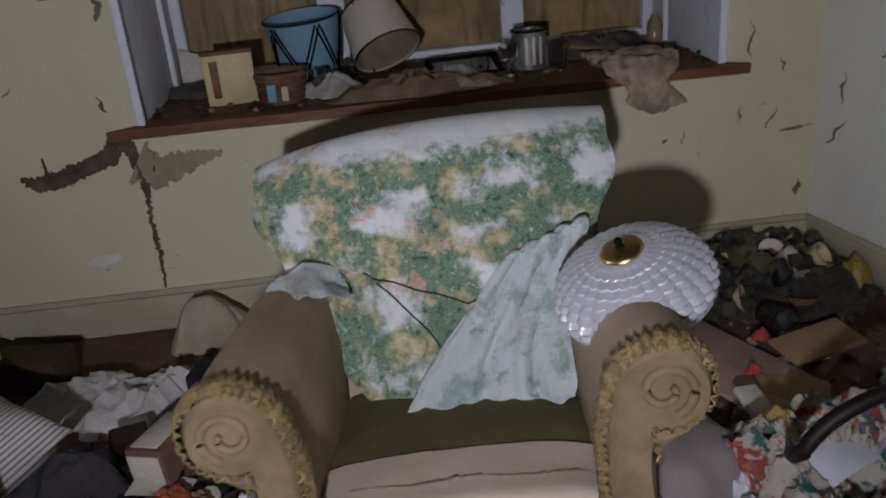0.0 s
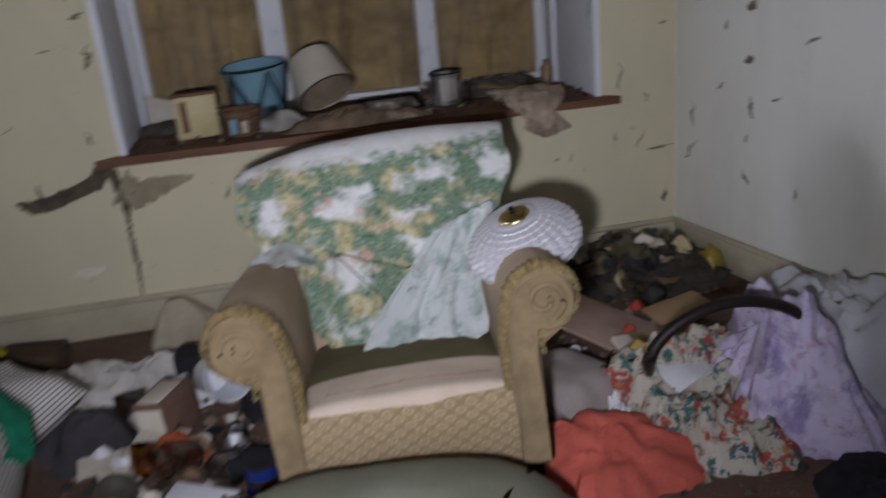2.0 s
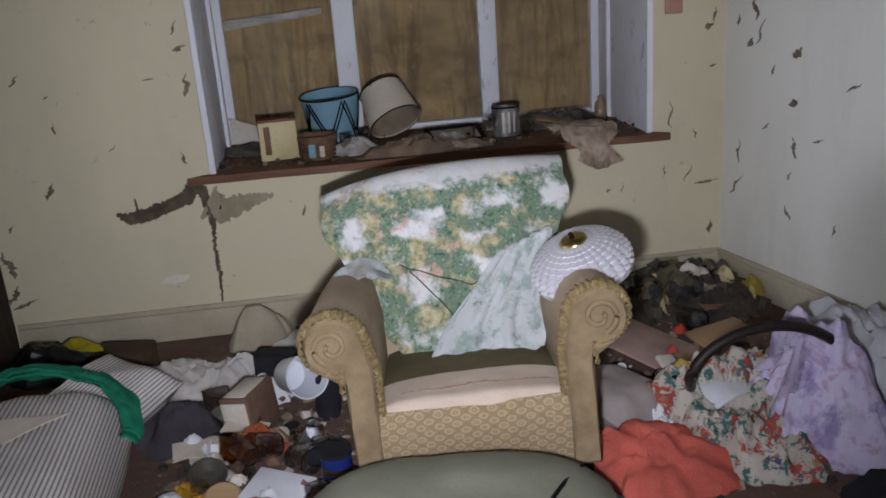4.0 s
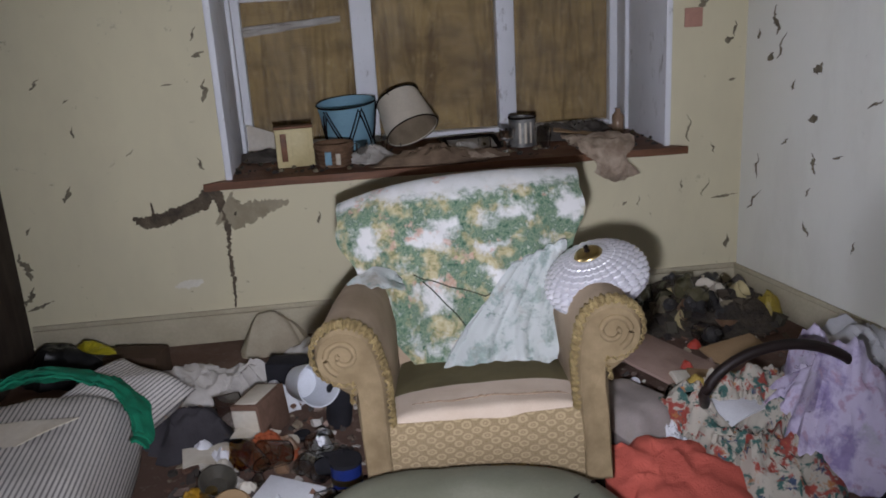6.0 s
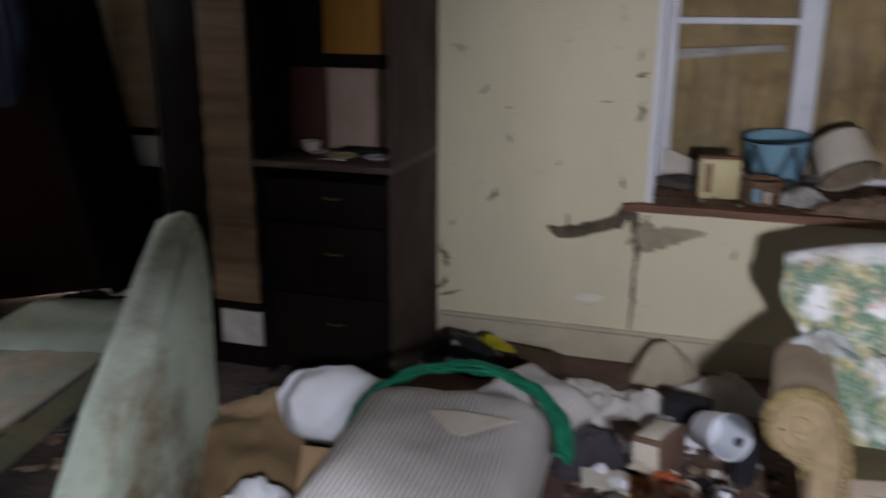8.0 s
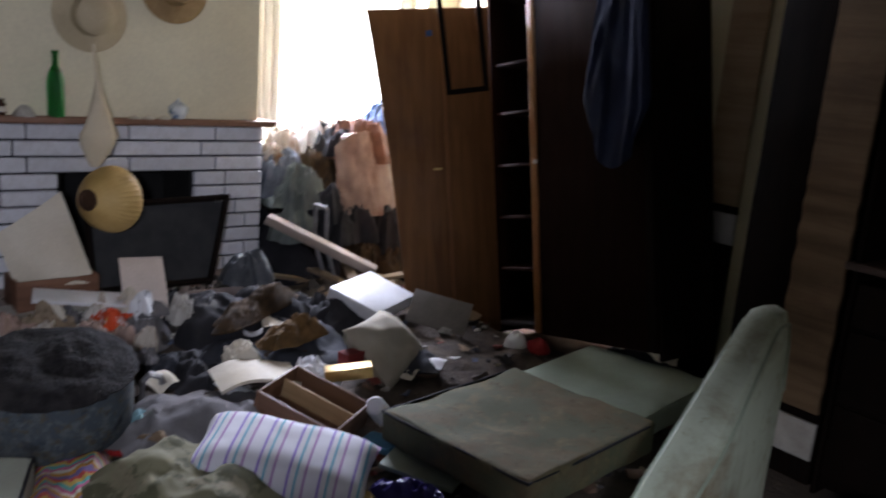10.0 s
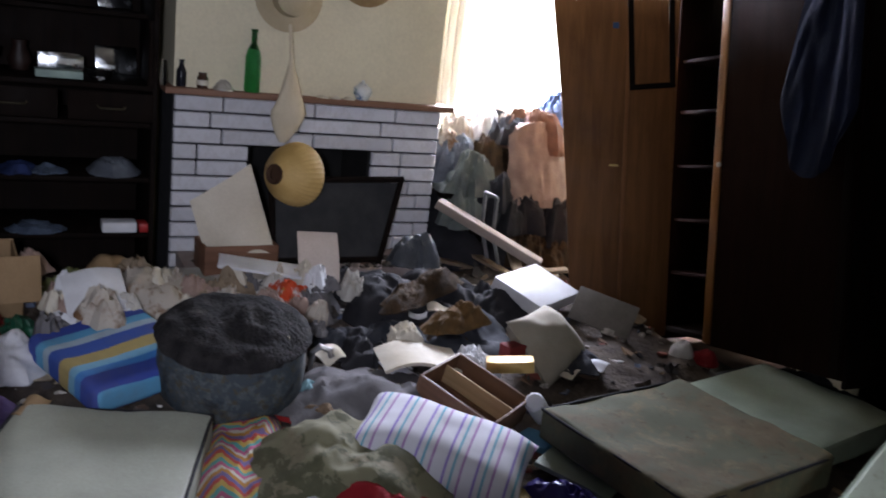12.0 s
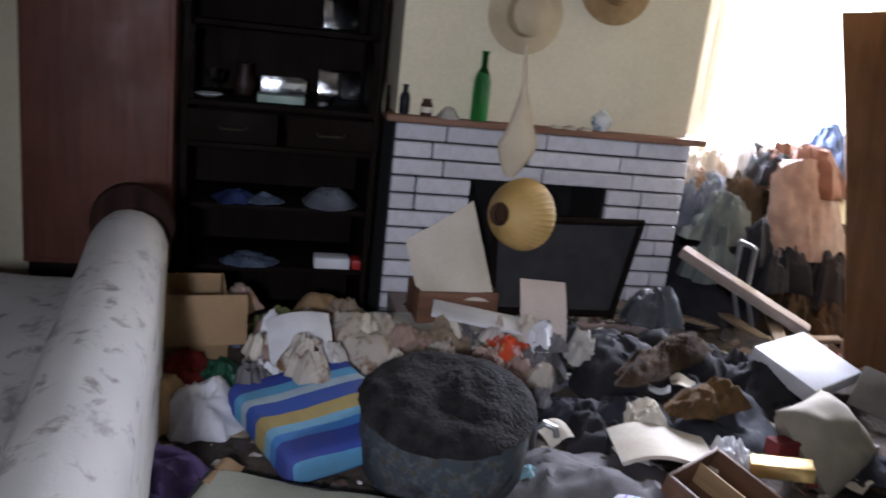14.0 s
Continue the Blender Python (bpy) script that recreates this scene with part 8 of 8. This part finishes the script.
part("back_pad", sheet(26, 26, hide_back, 0.09), plain("pinkish_suede", (0.25, 0.195, 0.175), (0.16, 0.12, 0.105), 9, 0.9, 0.7, 90, dirt=0.6), ub, "rubbed slack suede back")
part("seat_rail", block(0.16, 0.50, 0.05, 0, 0, -0.05, 0.01), DARK, ub)
for y in (-0.22, 0.22):
    part("leg", block(0.05, 0.05, 0.56, 0, y, -0.60, 0.008), DARK, ub)
for k, (x, y, z, r, h, mt) in enumerate(((-5.55, 1.00, 0.74, 0.16, 0.20, plain("slate_jacket", (0.16, 0.18, 0.21), (0.08, 0.09, 0.11), 9, 0.8, 0.5, 90)), (-5.40, 1.02, 0.70, 0.14, 0.22, plain("sage_jacket", (0.16, 0.18, 0.16), (0.10, 0.115, 0.11), 9, 0.9, 0.5, 90)), (-5.62, 1.26, 0.78, 0.18, 0.24, FUR), (-5.34, 1.18, 0.62, 0.13, 0.24, BLACK), (-5.60, 1.55, 0.95, 0.20, 0.30, plain("russet_coat", (0.16, 0.085, 0.06), (0.10, 0.055, 0.04), 9, 0.9, 0.5, 90)), (-5.62, 1.74, 0.98, 0.16, 0.28, plain("denim", (0.06, 0.09, 0.16), (0.04, 0.06, 0.11), 9, 0.9, 0.4, 90)), (-5.68, 1.40, 1.02, 0.10, 0.18, STAINED), (-5.30, 0.96, 0.52, 0.12, 0.2, plain("sage_jacket", (0.16, 0.18, 0.16))), (-5.30, 1.30, 0.50, 0.16, 0.2, BLACK), (-5.22, 1.45, 0.30, 0.18, 0.25, FUR), (-5.66, 1.05, 0.92, 0.12, 0.2, STAINED), (-5.60, 1.40, 0.98, 0.15, 0.16, BLACK), (-5.30, 1.62, 0.42, 0.16, 0.22, BLACK), (-5.70, 1.25, 0.98, 0.10, 0.16, BRIGHT))):
    place("heaped_clothes", heap(r * 1.1, r * 1.2, h * 0.8, 201 + k, 1.5, 13, 0.4, 22, 56, 4), mt, x, y, z - 0.03, 40 * k, "clothes heaped on furniture below the window", "clothes", "heaped clothes")
place("clothes_base", heap(0.36, 0.55, 0.85, 215, 0.25, 6, 0.2, 18, 48, 4), BLACK, -5.50, 1.25, 0.0, 0, "dark pile of clothes below the window", "clothes", "heaped clothes")

# ---- sofa at the end of the walk ----
SOFA = flowery("white_brocade", (0.47, 0.455, 0.43), [(6, 0.55, 0.63, (0.35, 0.33, 0.31)), (11, 0.58, 0.66, (0.30, 0.27, 0.24))])
so = thing("sofa", pose(0, 0, 0), "off-white brocade sofa with a rolled arm, soiled", "sofa")


def sofa_arm(side=1):
    bm = bmesh.new()
    rows = []
    for k in range(21):
        u = k / 20
        x = -2.55 - 1.85 * u
        y0 = -1.575 - 0.10 * u
        r = 0.115
        top = 0.81 + 0.12 * u - (0.04 if k in (0, 20) else 0)
        ring = [(y0 + r * 0.9, 0.12), (y0 + r * 0.92, 0.45)]
        for j in range(11):
            a = radians(-15 + 21 * j)
            ring.append((y0 + r * math.cos(a), top - r + r * math.sin(a)))
        ring += [(y0 - r * 0.9, 0.45), (y0 - r * 0.9, 0.12)]
        rows.append([bm.verts.new((x, y + 0.006 * rough(x, z, 3, 4), z + 0.006 * rough(x, y * 3, 5, 4))) for y, z in ring])
    n = len(rows[0])
    for a, b in zip(rows, rows[1:]):
        for j in range(n):
            bm.faces.new((a[j], a[(j + 1) % n], b[(j + 1) % n], b[j]))
    bm.faces.new(rows[0]), bm.faces.new(rows[-1][::-1])
    bmesh.ops.recalc_face_normals(bm, faces=bm.faces)
    return bm


part("back", sofa_arm(), SOFA, so, "rolled brocade back")
cap = lathe([(0, 0), (0.10, 0), (0.135, 0.02), (0.14, 0.05), (0.125, 0.07), (0, 0.075)], 28, pose(-4.42, -1.68, 0.835, 0, -90, 0) @ Matrix.Diagonal((1.0, 0.98, 1, 1)))
part("end_scroll", cap, timber("dark_walnut", (0.012, 0.006, 0.005), (0.026, 0.013, 0.009), "Z", 0.85, 1.0, 0.08), so, "dark walnut end scroll")
seat_b = slab(1.8, 0.62, 0.18, 13, 0.02, 14, 0.05)
bmesh.ops.translate(seat_b, vec=(-3.50, -2.02, 0.50), verts=seat_b.verts)
part("seat_cushion", seat_b, SOFA, so)
part("base", block(1.85, 0.72, 0.38, -3.48, -1.98, 0.12, 0.03), SOFA, so)
for x in (-2.7, -4.3):
    for y in (-1.66, -2.28):
        part("foot", lathe([(0, 0), (0.025, 0), (0.03, 0.12), (0, 0.12)], 12, pose(x, y, 0)), DARK, so)

# ---- bricks of the fireplace, one by one ----
BRICK = Net("white_painted_brick")
info = BRICK.tree.nodes.new("ShaderNodeObjectInfo").outputs["Random"]
bc = BRICK.mix(info, (0.62, 0.62, 0.66), (0.50, 0.50, 0.53))
bc = BRICK.mix(BRICK.ramp(BRICK.noise(16, 6, 0.7), [(0.5, 0.0), (0.75, 0.5)]), bc, (0.33, 0.31, 0.30))
BRICK.bump(BRICK.noise(50, 5), 0.4, 0.005)
BRICK = BRICK.done(bc, 0.65)
meshes = {}


def brick(length, y, z):
    key = round(length, 2)
    if key not in meshes:
        meshes[key] = mesh_of("brick", block(0.03, key - 0.008, 0.070, 0, 0, 0, 0.005, None, None, 1), BRICK, False)
    ob = new("brick", meshes[key])
    ob.parent = lintel if O0 < y < O1 and z > OT - 0.02 else (pier_south if y < 0 else pier_north)
    ob.location = (-0.008 + 0.003 * rough(y * 9, z * 7, 3), y, z)


rnd = random.Random(5)
for course in range(14):
    z = 1.14 - 0.081 * (course + 1) + 0.006
    spans = [(F0, F1)] if z > OT - 0.02 else [(F0, O0), (O1, F1)]
    for a, b in spans:
        at, first = a, True
        while at < b - 0.01:
            step = rnd.choice((0.12, 0.18, 0.24, 0.30)) if first else (rnd.choice((0.46, 0.48)) if z > OT - 0.02 else 0.46)
            first = False
            end = min(b, at + step)
            if b - end < 0.08:
                end = b
            brick(end - at, (at + end) / 2, z)
            at = end
